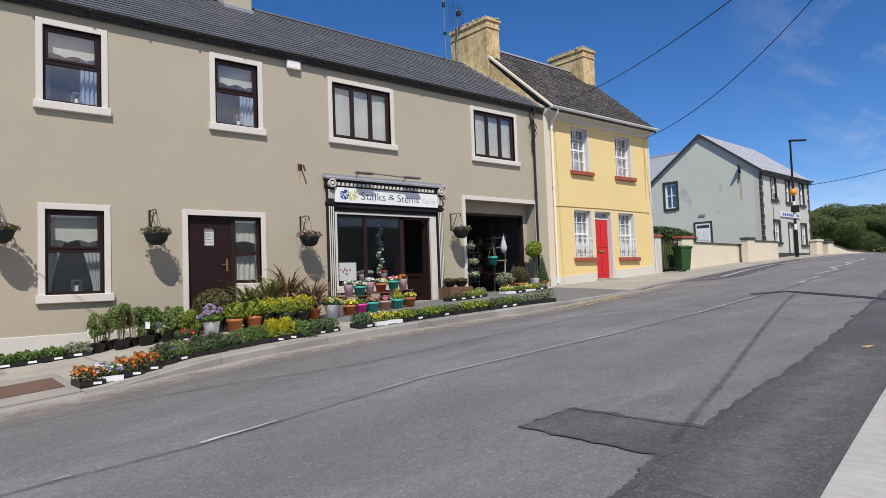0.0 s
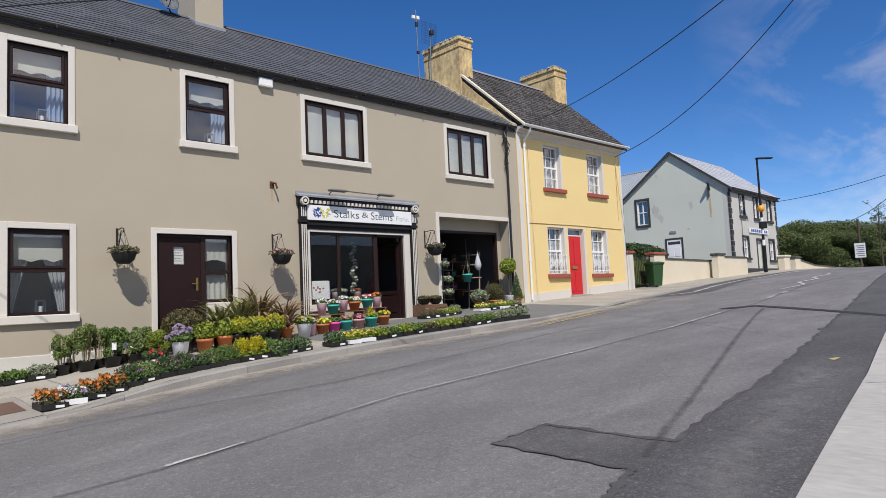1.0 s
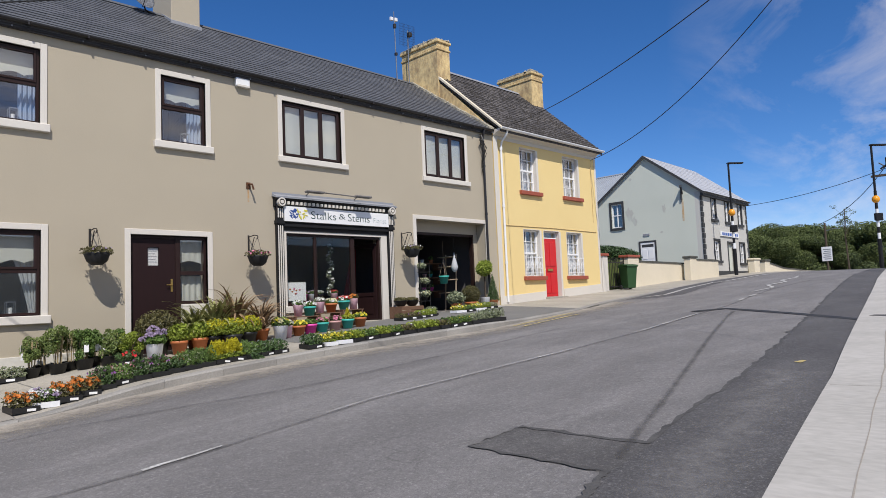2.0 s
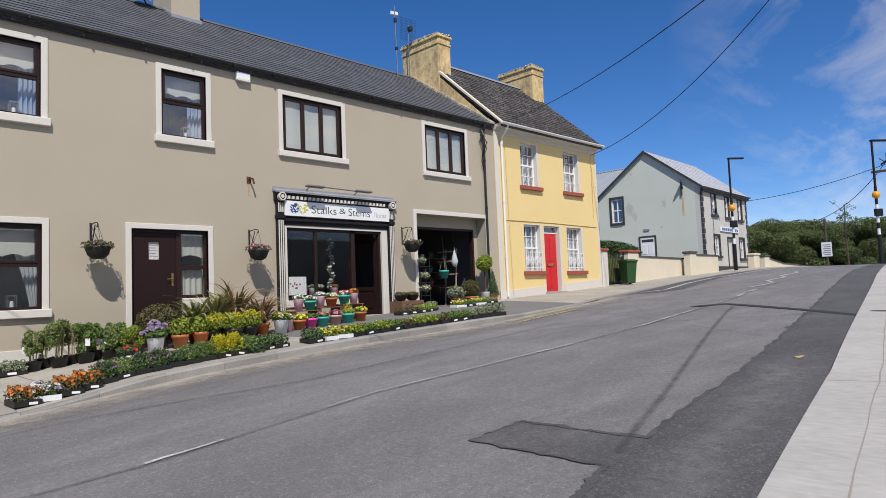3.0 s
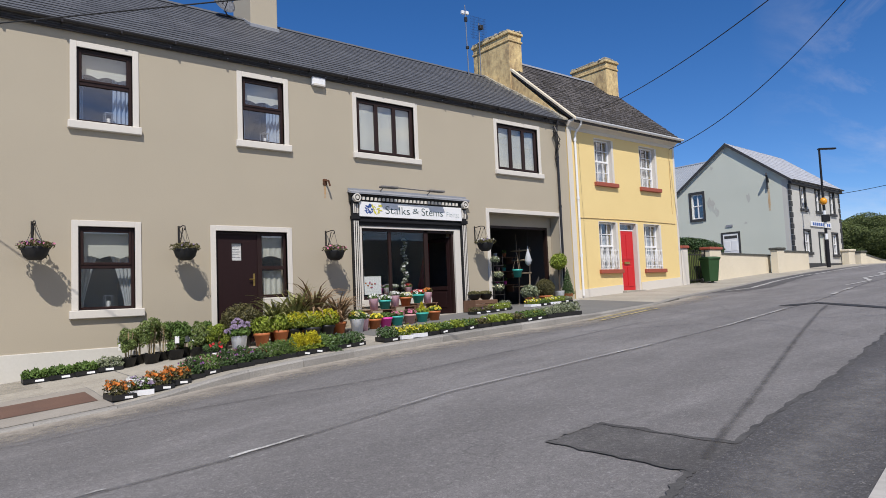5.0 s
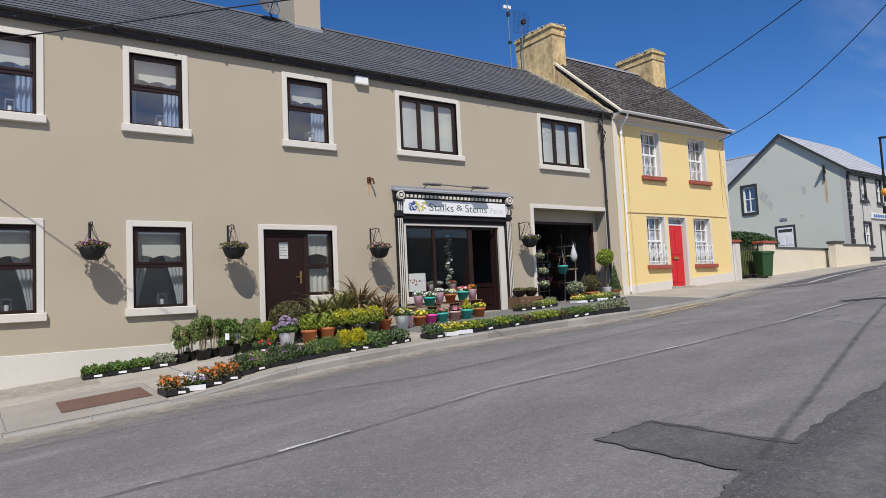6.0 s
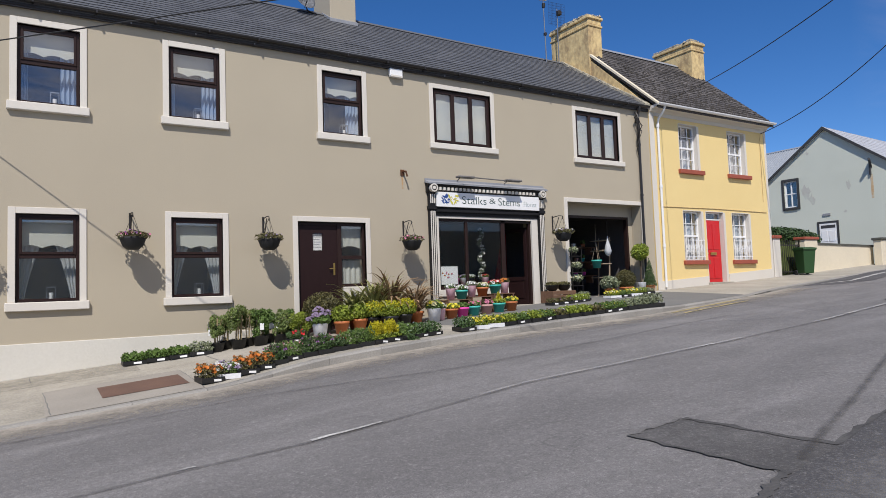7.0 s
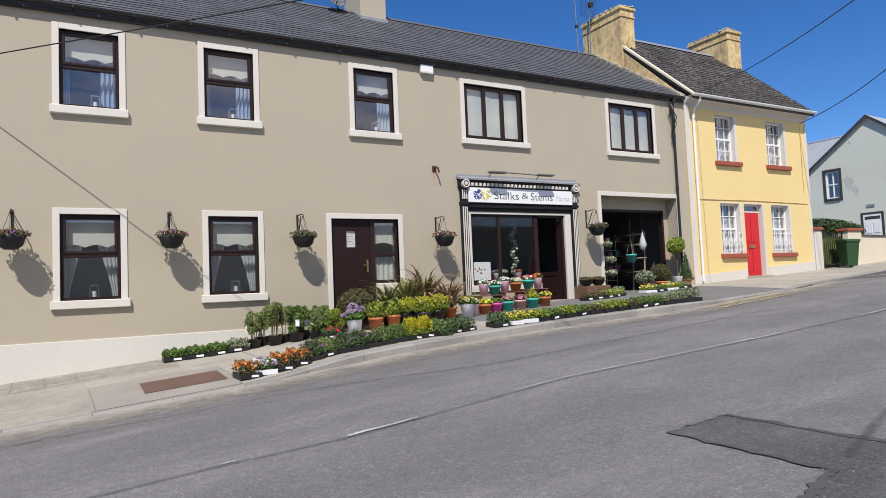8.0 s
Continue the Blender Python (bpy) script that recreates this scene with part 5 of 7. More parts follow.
wf.matrix_basis = Matrix(((0, 1, 0, GX0), (1, 0, 0, 0), (0, 0, 1, 0), (0, 0, 0, 1)))
pn = part("pane", boxes((GX0 + 0.09, GX0 + 0.10, 4.12, 4.73, 3.70, 4.97)), M_GLASS, gwin)
pn.visible_shadow = False
part("room", boxes((GX0 + 0.5, GX0 + 0.55, 3.9, 5.15, 3.4, 5.0)), M_DARKROOM, gwin)
nd = part("side_door", boxes((GX0 - 0.03, GX0 + 0.02, 2.37, 2.46, 0.6, 2.88), (GX0 - 0.03, GX0 + 0.02, 3.21, 3.30, 0.6, 2.88), (GX0 - 0.03, GX0 + 0.02, 2.46, 3.21, 2.79, 2.88)), M_DARKTRIM, gh, "white panelled side door in a dark band")
part("door_leaf", boxes((GX0 - 0.02, GX0 + 0.01, 2.46, 3.21, 0.6, 2.79)), M_PVC, nd)
for i in range(2):
    for z in (1.25, 1.95):
        part("door_panel", boxes((GX0 - 0.035, GX0 - 0.02, 2.53 + i * 0.33, 2.81 + i * 0.33, z, z + 0.5), bevel=0.008), M_PVC, nd)
part("door_light", boxes((GX0 - 0.024, GX0 - 0.018, 2.52, 3.15, 2.56, 2.70)), M_DARKTRIM, nd)
part("wall_vent", boxes((GX0 - 0.04, GX0 + 0.02, 2.70, 3.02, 3.14, 3.24)), M_LEAD, gh, "grey metal vent cover")
part("plinth", boxes((GX0 - 0.01, GX1 + 0.02, -0.03, 0.0, 0.5, 1.18)), M_DARKTRIM, gh, "dark painted plinth")
M_SIGN_BLUE = mat("blue_lettering", (0.06, 0.12, 0.35), (0.08, 0.15, 0.4), 0.6)
sb = part("name_board", boxes((31.25, 34.0, -0.06, -0.02, 2.96, 3.20)), M_PVC, gh, "white board with blue lettering over the door")
for i in range(9):
    part("bar", boxes((31.45 + i * 0.27, 31.65 + i * 0.27, -0.066, -0.06, 3.01, 3.15)), M_SIGN_BLUE, sb)
# old pipe bracket with a rust stain
pb = part("wall_bracket", tube(tube(tube(bmesh.new(), [(GX0, 0.90, 5.05), (GX0 - 0.40, 0.80, 5.36)], 0.05), [(GX0 - 0.05, 0.92, 4.72), (GX0 - 0.05, 0.92, 5.30)], 0.045), [(GX0 - 0.05, 0.92, 5.30), (GX0 - 0.40, 0.80, 5.38)], 0.05), M_DARKTRIM, gh, "dark bracket on the gable with a rust stain")
M_STAIN = mat("rust_stain", (0.50, 0.30, 0.13), (0.56, 0.52, 0.40), 0.95, 2.5, 12, 1.2, 0.0)
part("stain", boxes((GX0 - 0.004, GX0 + 0.001, 0.85, 0.95, 3.7, 4.75)), M_STAIN, pb)
M_BARE = mat("bare_patched_render", (0.46, 0.44, 0.39), (0.52, 0.55, 0.48), 0.95, 2.5, 12, 1.2, 0.3)
for y, z, w, h in ((3.72, 4.35, 0.26, 0.52), (3.45, 3.95, 0.16, 0.40), (1.85, 4.45, 0.12, 0.28), (3.55, 6.15, 0.10, 0.10), (2.05, 3.25, 0.10, 0.08)):
    bm = bmesh.new()
    c = [(y + w * (0.7 + 0.5 * noise.noise((a * 1.7, y, z))) * math.cos(a), z + h * (0.7 + 0.5 * noise.noise((a * 2.1, z, y))) * math.sin(a)) for a in np.linspace(0, 2 * math.pi, 19)[:-1]]
    part("bare_patch", prism(bm, c, "x", GX0 - 0.004, GX0 + 0.001), M_BARE, gh)

# annexe behind the grey house
ax = empty("rear_annexe", 0, 0, 0, "low rear building with a corrugated grey roof", "outbuilding")
part("wall", boxes((30.2, 35.8, 5.7, 12, -0.5, 5.2)), M_GREYREN, ax)
part("roof", prism(bmesh.new(), [(30.0, 5.12), (33.0, 7.32), (36.0, 5.12), (36.0, 5.04), (33.0, 7.24), (30.0, 5.04)], "y", 5.7, 12.0), M_TIN, ax)
for i in range(42):
    y = 5.75 + i * 0.15
    part("corrugation", tube(bmesh.new(), [(30.0, y, 5.125), (33.0, y, 7.325)], 0.035, 6), M_TIN, ax)
part("ridge_cap", tube(bmesh.new(), [(33.0, 5.7, 7.33), (33.0, 12.0, 7.33)], 0.07, 8), M_TIN, ax)

# ---- garden wall, gate, bin ----
gwall = empty("garden_wall", 0, 0, 0, "low cream rendered wall with dark capping and piers", "garden wall")


def wall_run(x0, x1, zt0, zt1, y0=-0.02, y1=0.2):
    bm = prism(bmesh.new(), [(x0, -0.5), (x1, -0.5), (x1, zt1), (x0, zt0)], "y", y0, y1)
    part("wall_panel", bm, M_CREAM, gwall)
    part("coping", prism(bmesh.new(), [(x0, zt0), (x1, zt1), (x1, zt1 + 0.07), (x0, zt0 + 0.07)], "y", y0 - 0.03, y1 + 0.03), M_STONE, gwall)


def pier(x0, x1, zt, material, cap, parent, y0=-0.06, y1=0.3):
    p = part("pier", boxes((x0, x1, y0, y1, -0.5, zt), bevel=0.015), material, parent)
    part("pier_cap", boxes((x0 - 0.05, x1 + 0.05, y0 - 0.05, y1 + 0.05, zt, zt + 0.10), bevel=0.02), cap, p)


wall_run(22.45, 26.6, 1.54, 1.48)
wall_run(26.9, 29.35, 1.63, 1.62, -0.47, -0.25)
pier(26.25, 26.9, 1.72, M_CREAM, M_STONE, gwall, -0.50, -0.2)
pier(21.6, 22.45, 1.72, M_CREAM, M_REDSILL, gwall)
pier(19.64, 20.05, 1.74, M_WHITE, M_REDSILL, gwall)
pier(35.2, 36.0, 1.78, M_CREAM, M_CREAM, gwall)
pier(36.8, 37.55, 1.72, M_CREAM, M_STONE, gwall)
wall_run(37.55, 39.8, 1.60, 1.33)
wall_run(39.8, 42.7, 1.32, 1.23)
wall_run(42.7, 46.0, 1.22, 1.06)
gate = empty("iron_gate", 0, 0, 0, "black iron garden gate with upright bars", "gate")
part("gate_frame", boxes((20.08, 20.12, 0.1, 0.14, 0.45, 1.72), (21.50, 21.54, 0.1, 0.14, 0.45, 1.72), (20.12, 21.5, 0.1, 0.14, 0.55, 0.59), (20.12, 21.5, 0.1, 0.14, 1.5, 1.54)), M_IRON, gate)
for i in range(11):
    x = 20.2 + i * 0.12
    part("gate_bar", tube(bmesh.new(), [(x, 0.12, 0.5), (x, 0.12, 1.6 + 0.12 * math.sin(i / 10 * math.pi))], 0.013, 6), M_IRON, gate)
wb = empty("wheelie_bin", 20.86, -0.42, pave_z(20.86, -0.42), "dark green plastic wheelie bin on the footway", "bin")
bm = bmesh.new()
lo, hi = [(-0.22, -0.26), (0.22, -0.26), (0.22, 0.24), (-0.22, 0.24)], [(-0.29, -0.36), (0.29, -0.36), (0.29, 0.32), (-0.29, 0.32)]
a, b = [bm.verts.new((x, y, 0.05)) for x, y in lo], [bm.verts.new((x, y, 0.96)) for x, y in hi]
bm.faces.new(a[::-1])
bm.faces.new(b)
for i in range(4):
    bm.faces.new((a[i], a[(i + 1) % 4], b[(i + 1) % 4], b[i]))
bmesh.ops.bevel(bm, geom=bm.edges[:], offset=0.03, segments=2, affect="EDGES", profile=0.5)
part("body", bm, M_GREEN_BIN, wb)
part("rim", boxes((-0.31, 0.31, -0.38, 0.34, 0.93, 0.98), bevel=0.015), M_GREEN_BIN, wb)
part("lid", prism(bmesh.new(), [(-0.40, 0.98), (-0.38, 1.03), (0.0, 1.08), (0.30, 1.05), (0.36, 0.98)], "x", -0.32, 0.32), M_GREEN_BIN, wb, "domed green lid")
part("handle", tube(bmesh.new(), [(-0.24, 0.40, 1.0), (0.24, 0.40, 1.0)], 0.018), M_GREEN_BIN, wb)
for s in (-0.27, 0.27):
    wheel = part("wheel", lathe(bmesh.new(), [(0.06, -0.03), (0.10, -0.025), (0.10, 0.025), (0.06, 0.03)], 18), M_RUBBER, wb)
    wheel.matrix_basis = pose(s, 0.24, 0.10, 0, 90, 0)
wb.rotation_euler = (0, 0, radians(-25))
wb.scale = (0.80, 0.82, 0.90)


# ---- trees and hedge ----
def leaf_cloud(centres, count, size, seed, flat=0.6):
    """Many small bent leaves scattered in and over rounded masses (x, y, z, rx, ry, rz)."""
    r = np.random.RandomState(seed)
    vol = np.array([c[3] * c[4] * c[5] for c in centres]) ** 0.7
    pick = r.choice(len(centres), count, p=vol / vol.sum())
    C = np.array(centres)[pick]
    d = r.normal(size=(count, 3))
    d /= np.linalg.norm(d, axis=1)[:, None]
    rad = r.uniform(0.55, 1.08, count) ** 0.6
    P = C[:, :3] + d * C[:, 3:] * rad[:, None]
    u = r.normal(size=(count, 3))
    u -= d * (u * d).sum(1)[:, None] * flat
    u /= np.linalg.norm(u, axis=1)[:, None]
    n = d + r.normal(size=(count, 3)) * 0.6
    v = np.cross(n, u)
    v /= np.linalg.norm(v, axis=1)[:, None]
    s = size * r.uniform(0.6, 1.4, count)[:, None]
    w = np.cross(u, v) * s * 0.25
    verts = np.stack([P - u * s, P + v * s * 0.45 + w, P + u * s, P - v * s * 0.45 + w], 1).reshape(-1, 3)
    faces = [(4 * i + a, 4 * i + b, 4 * i + c) for i in range(count) for a, b, c in ((0, 1, 2), (0, 2, 3))]
    return verts, faces


def cloud_ob(name, verts, faces, material, parent=None, label=""):
    me = bpy.data.meshes.new(name)
    me.from_pydata([tuple(v) for v in verts], [], faces)
    me.materials.append(material)
    ob = new(name, me)
    ob.parent = parent
    if label:
        tagged(ob, label)
    return ob


tr = random.Random(11)


def tree(x, y, h, spread, seed, dense=24000):
    z = road_z(min(x, 150), 3) - 0.2
    t = empty("tree", x, y, z, "broadleaf tree in a dense green hillside wood", "tree", "wood beyond the hill")
    r = random.Random(seed)
    bm = tube(bmesh.new(), [(0, 0, 0), (0.1, 0.05, h * 0.3), (0.0, 0.1, h * 0.6)], 0.22, 8, 0.10)
    cs = []
    for k in range(11):
        a, q = r.uniform(0, 6.28), r.uniform(0.15, 1) * spread
        c = (q * math.cos(a), q * math.sin(a), h * r.uniform(0.25, 0.86))
        tube(bm, [(0.05, 0.05, h * 0.3), (c[0] * 0.6, c[1] * 0.6, c[2] * 0.85), c], 0.07, 5, 0.02)
        s = spread * r.uniform(0.35, 0.6)
        cs.append((*c, s, s, s * 0.7))
    part("trunk", bm, M_BARK, t)
    cloud_ob("crown", *leaf_cloud(cs, dense, 0.075, seed), M_WOODS, t, "crown of small green leaves")
    return t


proto = [tree(46, 9, 4.6, 2.4, s) for s in (21, 22, 23)]
spots = [(48, 5.6, 0.9), (50, 3.0, 0.85), (52, 0.6, 0.85), (50, 8, 1.0), (54, 5.5, 1.05), (55, 2.5, 0.95), (56, -1.5, 0.95), (58, -4.5, 1.0), (57, 8, 1.15), (60, 4, 1.15),
         (62, 0, 1.1), (63, -5, 1.1), (61, 11, 1.2), (47, 13, 1.0), (52, 12, 1.1), (66, 7, 1.25), (68, 2.5, 1.25), (67, -3.5, 1.15), (66, -9, 0.9), (60, -9, 0.8), (58, -13, 0.75), (72, -14, 0.9), (74, -6, 1.0), (64, -16, 0.8), (70, -20, 0.9), (42, 14, 0.9), (56, 15, 1.2)]
for i, (x, y, s) in enumerate(spots):
    c = copy_thing(proto[i % 3], pose(x, y, road_z(min(x, 150), 3) - 0.3, 0, 0, tr.uniform(0, 360)))
    c.scale = (s * 1.1, s * 1.1, s * tr.uniform(0.72, 0.95))
st = empty("slender_tree", 50, -1.1, road_z(50, 3) - 0.2, "thin sparse tree with bare twigs above the wood", "tree")
sr = random.Random(61)
bm = tube(bmesh.new(), [(0, 0, 0), (0.05, 0.1, 2.6), (0, 0.0, 4.6)], 0.07, 6, 0.02)
cs = []
for k in range(16):
    z, q = sr.uniform(2.6, 4.4), sr.uniform(0, 6.28)
    e = (sr.uniform(0.3, 0.9) * math.cos(q), sr.uniform(0.3, 1.0) * math.sin(q), z + sr.uniform(0.2, 0.7))
    tube(bm, [(0, 0, z - 0.3), e], 0.016, 4, 0.006)
    cs.append((*e, 0.22, 0.22, 0.16))
part("trunk", bm, M_BARK, st)
cloud_ob("crown", *leaf_cloud(cs, 420, 0.06, 62), M_WOODS, st, "sparse crown of small leaves")
hedge = empty("hedge", 0, 0, 0, "clipped dark green hedge behind the garden wall", "hedge")
cloud_ob("foliage", *leaf_cloud([(20.0 + i * 0.48, 1.1, 1.98 - 0.010 * (i - 4) ** 2, 0.42, 0.5, 0.32) for i in range(9)], 8500, 0.05, 5), mat("hedge_leaves", (0.04, 0.085, 0.02), (0.025, 0.05, 0.014), 0.6, 2, 20, 0.9, 0, island=0.35), hedge)
part("hedge_core", boxes((20.0, 23.9, 0.8, 1.4, 0.3, 1.95), bevel=0.1), M_WOODS, hedge)
tagged(cloud_ob("undergrowth", *leaf_cloud([(46 + i * 1.1, 3.2 - i * 0.75 + (i % 3), 0.9, 1.3, 1.3, 0.9) for i in range(16)], 14000, 0.10, 31), M_WOODS), "tangled green undergrowth along the lane", "undergrowth", kind="stuff")

# ---- street furniture ----
M_AMBER = mat("amber_globe", (0.85, 0.35, 0.02), (0.8, 0.3, 0.02), 0.3)


def crossing_lamp(x, y, z):
    e = empty("crossing_lamp", x, y, z, "tall street lamp with black and white banded pole and amber globe", "street lamp", "lamps at the crossing")
    bm = tube(bmesh.new(), [(0, 0, 0), (0, 0, 1.25)], 0.085, 12)
    part("base", bm, M_BLACK, e)
    for i in range(8):
        z0 = 1.25 + i * 0.26
        part("band", tube(bmesh.new(), [(0, 0, z0), (0, 0, z0 + 0.26)], 0.06, 12), M_PVC if i % 2 == 0 else M_BLACK, e, "white band" if i % 2 == 0 else "black band")
    part("upper_pole", tube(bmesh.new(), [(0, 0, 3.33), (0, 0, 5.29), (0.04, -0.03, 5.35)], 0.05, 10, 0.04), M_BLACK, e)
    hd = part("lamp_head", boxes((-0.05, 0.75, -0.09, 0.09, 5.31, 5.38), bevel=0.02), M_BLACK, e, "flat black lamp head")
    hd.rotation_euler = (0, 0, radians(-38))
    part("globe", lathe(bmesh.new(), [(0.05, 2.81), (0.11, 2.85), (0.16, 2.94), (0.145, 3.04), (0.09, 3.11), (0.05, 3.13)], 16), M_AMBER, e, "amber beacon globe", True)
    bx = part("signal_box", boxes((-0.17, 0.17, -0.14, 0.0, 2.04, 2.36), bevel=0.02), M_BLACK, e)
    bx.rotation_euler = (0, 0, radians(-40))
    return e


cl = crossing_lamp(29.55, -1.2, 0.91)
copy_thing(cl, pose(31.0, -6.75, 0.90))
M_SIGNTEXT = mat("grey_lettering", (0.2, 0.22, 0.24), (0.25, 0.27, 0.28), 0.7)
rs = empty("road_sign", 40, -2.36, 1.0, "white rectangular road sign with dark lines on a post", "road sign")
part("post", tube(bmesh.new(), [(0.05, 0, 0), (0.05, 0, 2.8)], 0.06, 8), M_BARK, rs, "weathered wooden post")
part("sign_plate", boxes((-0.02, 0.0, -0.28, 0.26, 0.6, 1.42), bevel=0.01), M_PVC, rs, "white plate")
for i in range(6):
    part("bar", boxes((-0.026, -0.02, -0.22, 0.12 + 0.06 * (i % 2), 0.70 + i * 0.11, 0.745 + i * 0.11)), M_SIGNTEXT, rs)
part("lamp_arm", tube(bmesh.new(), [(0.05, 0, 2.35), (0.0, -0.4, 2.42), (0, -0.7, 2.42)], 0.022, 6), M_STEEL, rs)
up = empty("utility_pole", 33.5, -6.85, 0.6, "wooden utility pole with a cross arm and insulators", "utility pole")
part("pole", tube(bmesh.new(), [(0, 0, 0), (0, 0, 5.4)], 0.12, 10, 0.09), M_BARK, up)
part("cross_arm", boxes((-0.06, 0.06, -0.7, 0.7, 4.55, 4.65)), M_BARK, up)
part("crest_fitting", tube(tube(bmesh.new(), [(0, 0.3, 4.9), (0, -0.3, 5.3)], 0.04, 6), [(0, 0.35, 5.2), (0, 0.0, 4.9), (0, -0.4, 5.0)], 0.03, 6), M_IRON, up)


def wire(name, a, b, s, c, r, label, reach=1.0):
    """A sagging cable from a through b (at the share s) to c, and on as far as reach."""
    a, b, c = Vector(a), Vector(b), Vector(c)
    P = []
    for i in range(61):
        t = reach * i / 60
        P.append(a * ((t - s) * (t - 1) / s) + b * (t * (t - 1) / (s * (s - 1))) + c * (t * (t - s) / (1 - s)))
    return tagged(mesh_ob(name, tube(bmesh.new(), P, r, 6), M_RUBBER), label, "cable")


wire("overhead_cable", (13.9, -0.42, 5.75), (10.56, -5.67, 5.09), 0.67, (8.94, -8.21, 5.01), 0.009, "black overhead cable from the yellow house eaves", 1.7)
wire("overhead_cable", (19.2, -0.10, 5.35), (17.13, -4.29, 5.98), 0.59, (15.71, -7.19, 7.13), 0.012, "black overhead cable from the yellow house corner", 1.5)
wire("overhead_cable", (-4.32, 0.0, 4.26), (-1.12, -2.88, 4.37), 0.5, (2.1, -5.85, 4.48), 0.010, "black overhead cable crossing from the tan house wall", 2.2)
wire("overhead_cable", (35.4, 0.25, 4.80), (34.0, -3.64, 4.92), 0.53, (33.5, -6.75, 5.5), 0.014, "overhead cable from the grey house to the pole")
wire("overhead_cable", (33.5, -6.75, 5.6), (37.0, -4.35, 4.28), 0.54, (40.0, -2.1, 3.75), 0.016, "overhead cable between poles")


# ---- small fittings on the houses ----
def text_part(name, body, size, x, y, z, material, parent, width=None, label=""):
    c = bpy.data.curves.new(name, "FONT")
    c.body, c.size, c.extrude, c.offset = body, size, 0.003, -0.0035
    tmp = new("lettering_draft", c)
    me = bpy.data.meshes.new_from_object(tmp.evaluated_get(bpy.context.evaluated_depsgraph_get()))
    bpy.data.objects.remove(tmp)
    bpy.data.curves.remove(c)
    me.materials.append(material)
    ob = new(name, me)
    ob.parent = parent
    xs = [v.co.x for v in me.vertices]
    k = width / (max(xs) - min(xs)) if width else 1
    ob.matrix_basis = Matrix.Translation((x, y, z)) @ Euler((radians(90), 0, 0)).to_matrix().to_4x4() @ Matrix.Diagonal((k, 1, 1, 1))
    return tagged(ob, label)


M_INK = mat("dark_green_letters", (0.015, 0.045, 0.04), (0.02, 0.055, 0.045), 0.5)
M_INK_PALE = mat("pale_grey_letters", (0.30, 0.37, 0.36), (0.34, 0.40, 0.39), 0.5)
M_BLUELEAF = mat("blue_paint", (0.02, 0.06, 0.22), (0.03, 0.08, 0.26), 0.5)
M_YELLOWLEAF = mat("yellow_paint", (0.62, 0.55, 0.06), (0.55, 0.5, 0.08), 0.5)
for word, x, w in (("Stalks", 6.65, 0.72), ("&", 7.46, 0.19), ("Stems", 7.74, 0.68)):
    text_part("lettering", word, 0.27 if len(word) > 1 else 0.20, x, -0.1415, 2.415 if len(word) > 1 else 2.45, M_INK, sign, w, "dark green painted lettering")
text_part("lettering", "Florist", 0.19, 8.55, -0.1415, 2.415, M_INK_PALE, sign, 0.42, "pale grey painted lettering")
lr = random.Random(3)
for i in range(26):
    blue = i < 14
    cx, cz = (6.18 if blue else 6.42) + lr.uniform(-0.13, 0.13), 2.51 + lr.uniform(-0.09, 0.09)
    a, L = lr.uniform(0, 6.28), lr.uniform(0.035, 0.07)
    d, e = Vector((math.cos(a), math.sin(a))), Vector((-math.sin(a), math.cos(a)))
    pts = [Vector((cx, cz)) + d * u * L + e * v * L for u, v in ((-1, 0), (-0.3, 0.32), (0.3, 0.3), (1, 0), (0.3, -0.3), (-0.3, -0.32))]
    part("painted_leaf", prism(bmesh.new(), [tuple(q) for q in pts], "y", -0.1425 - i * 0.0002, -0.141), M_BLUELEAF if blue else M_YELLOWLEAF, sign)
slamp = empty("sign_lamp", 0, 0, 0, "weathered metal strip lamp on arms over the sign", "sign lamp")
M_OLDMETAL = mat("weathered_metal", (0.22, 0.21, 0.20), (0.12, 0.11, 0.10), 0.7, 5, 40, 0.9, 0.3)
part("bar", tube(bmesh.new(), [(6.52, -0.38, 3.03), (8.2, -0.38, 3.0)], 0.016, 8), M_OLDMETAL, slamp)
for x in (6.62, 8.05):
    part("lamp_head", boxes((x - 0.24, x + 0.24, -0.47, -0.31, 2.99, 3.04), bevel=0.015), M_OLDMETAL, slamp)
    part("arm", tube(bmesh.new(), [(x, 0.0, 2.98), (x, -0.2, 3.06), (x, -0.38, 3.03)], 0.012, 6), M_OLDMETAL, slamp)
alarm = empty("alarm_box", 0, 0, 0, "white plastic alarm box under the eaves", "alarm box")
part("case", boxes((4.83, 5.17, -0.10, 0.0, 5.30, 5.50), bevel=0.02), M_PVC, alarm)
part("lower_strip", boxes((4.85, 5.15, -0.107, -0.10, 5.30, 5.34)), M_WHITE, alarm)
rb = empty("rusty_bracket", 0, 0, 0, "rusty iron wall bracket stub", "bracket")
part("plate", boxes((5.07, 5.17, -0.02, 0.0, 3.02, 3.16)), M_RUST, rb)
part("stub", tube(bmesh.new(), [(5.12, 0, 3.12), (5.13, -0.16, 3.10), (5.16, -0.17, 2.98)], 0.022, 6), M_RUST, rb)
M_RUNOFF = mat("faint_rust_run", (0.46, 0.27, 0.12), (0.42, 0.35, 0.25), 0.95, 3, 20, 1.4, 0)
part("rust_run", boxes((5.10, 5.14, -0.003, 0.001, 2.72, 3.02)), M_RUNOFF, rb)

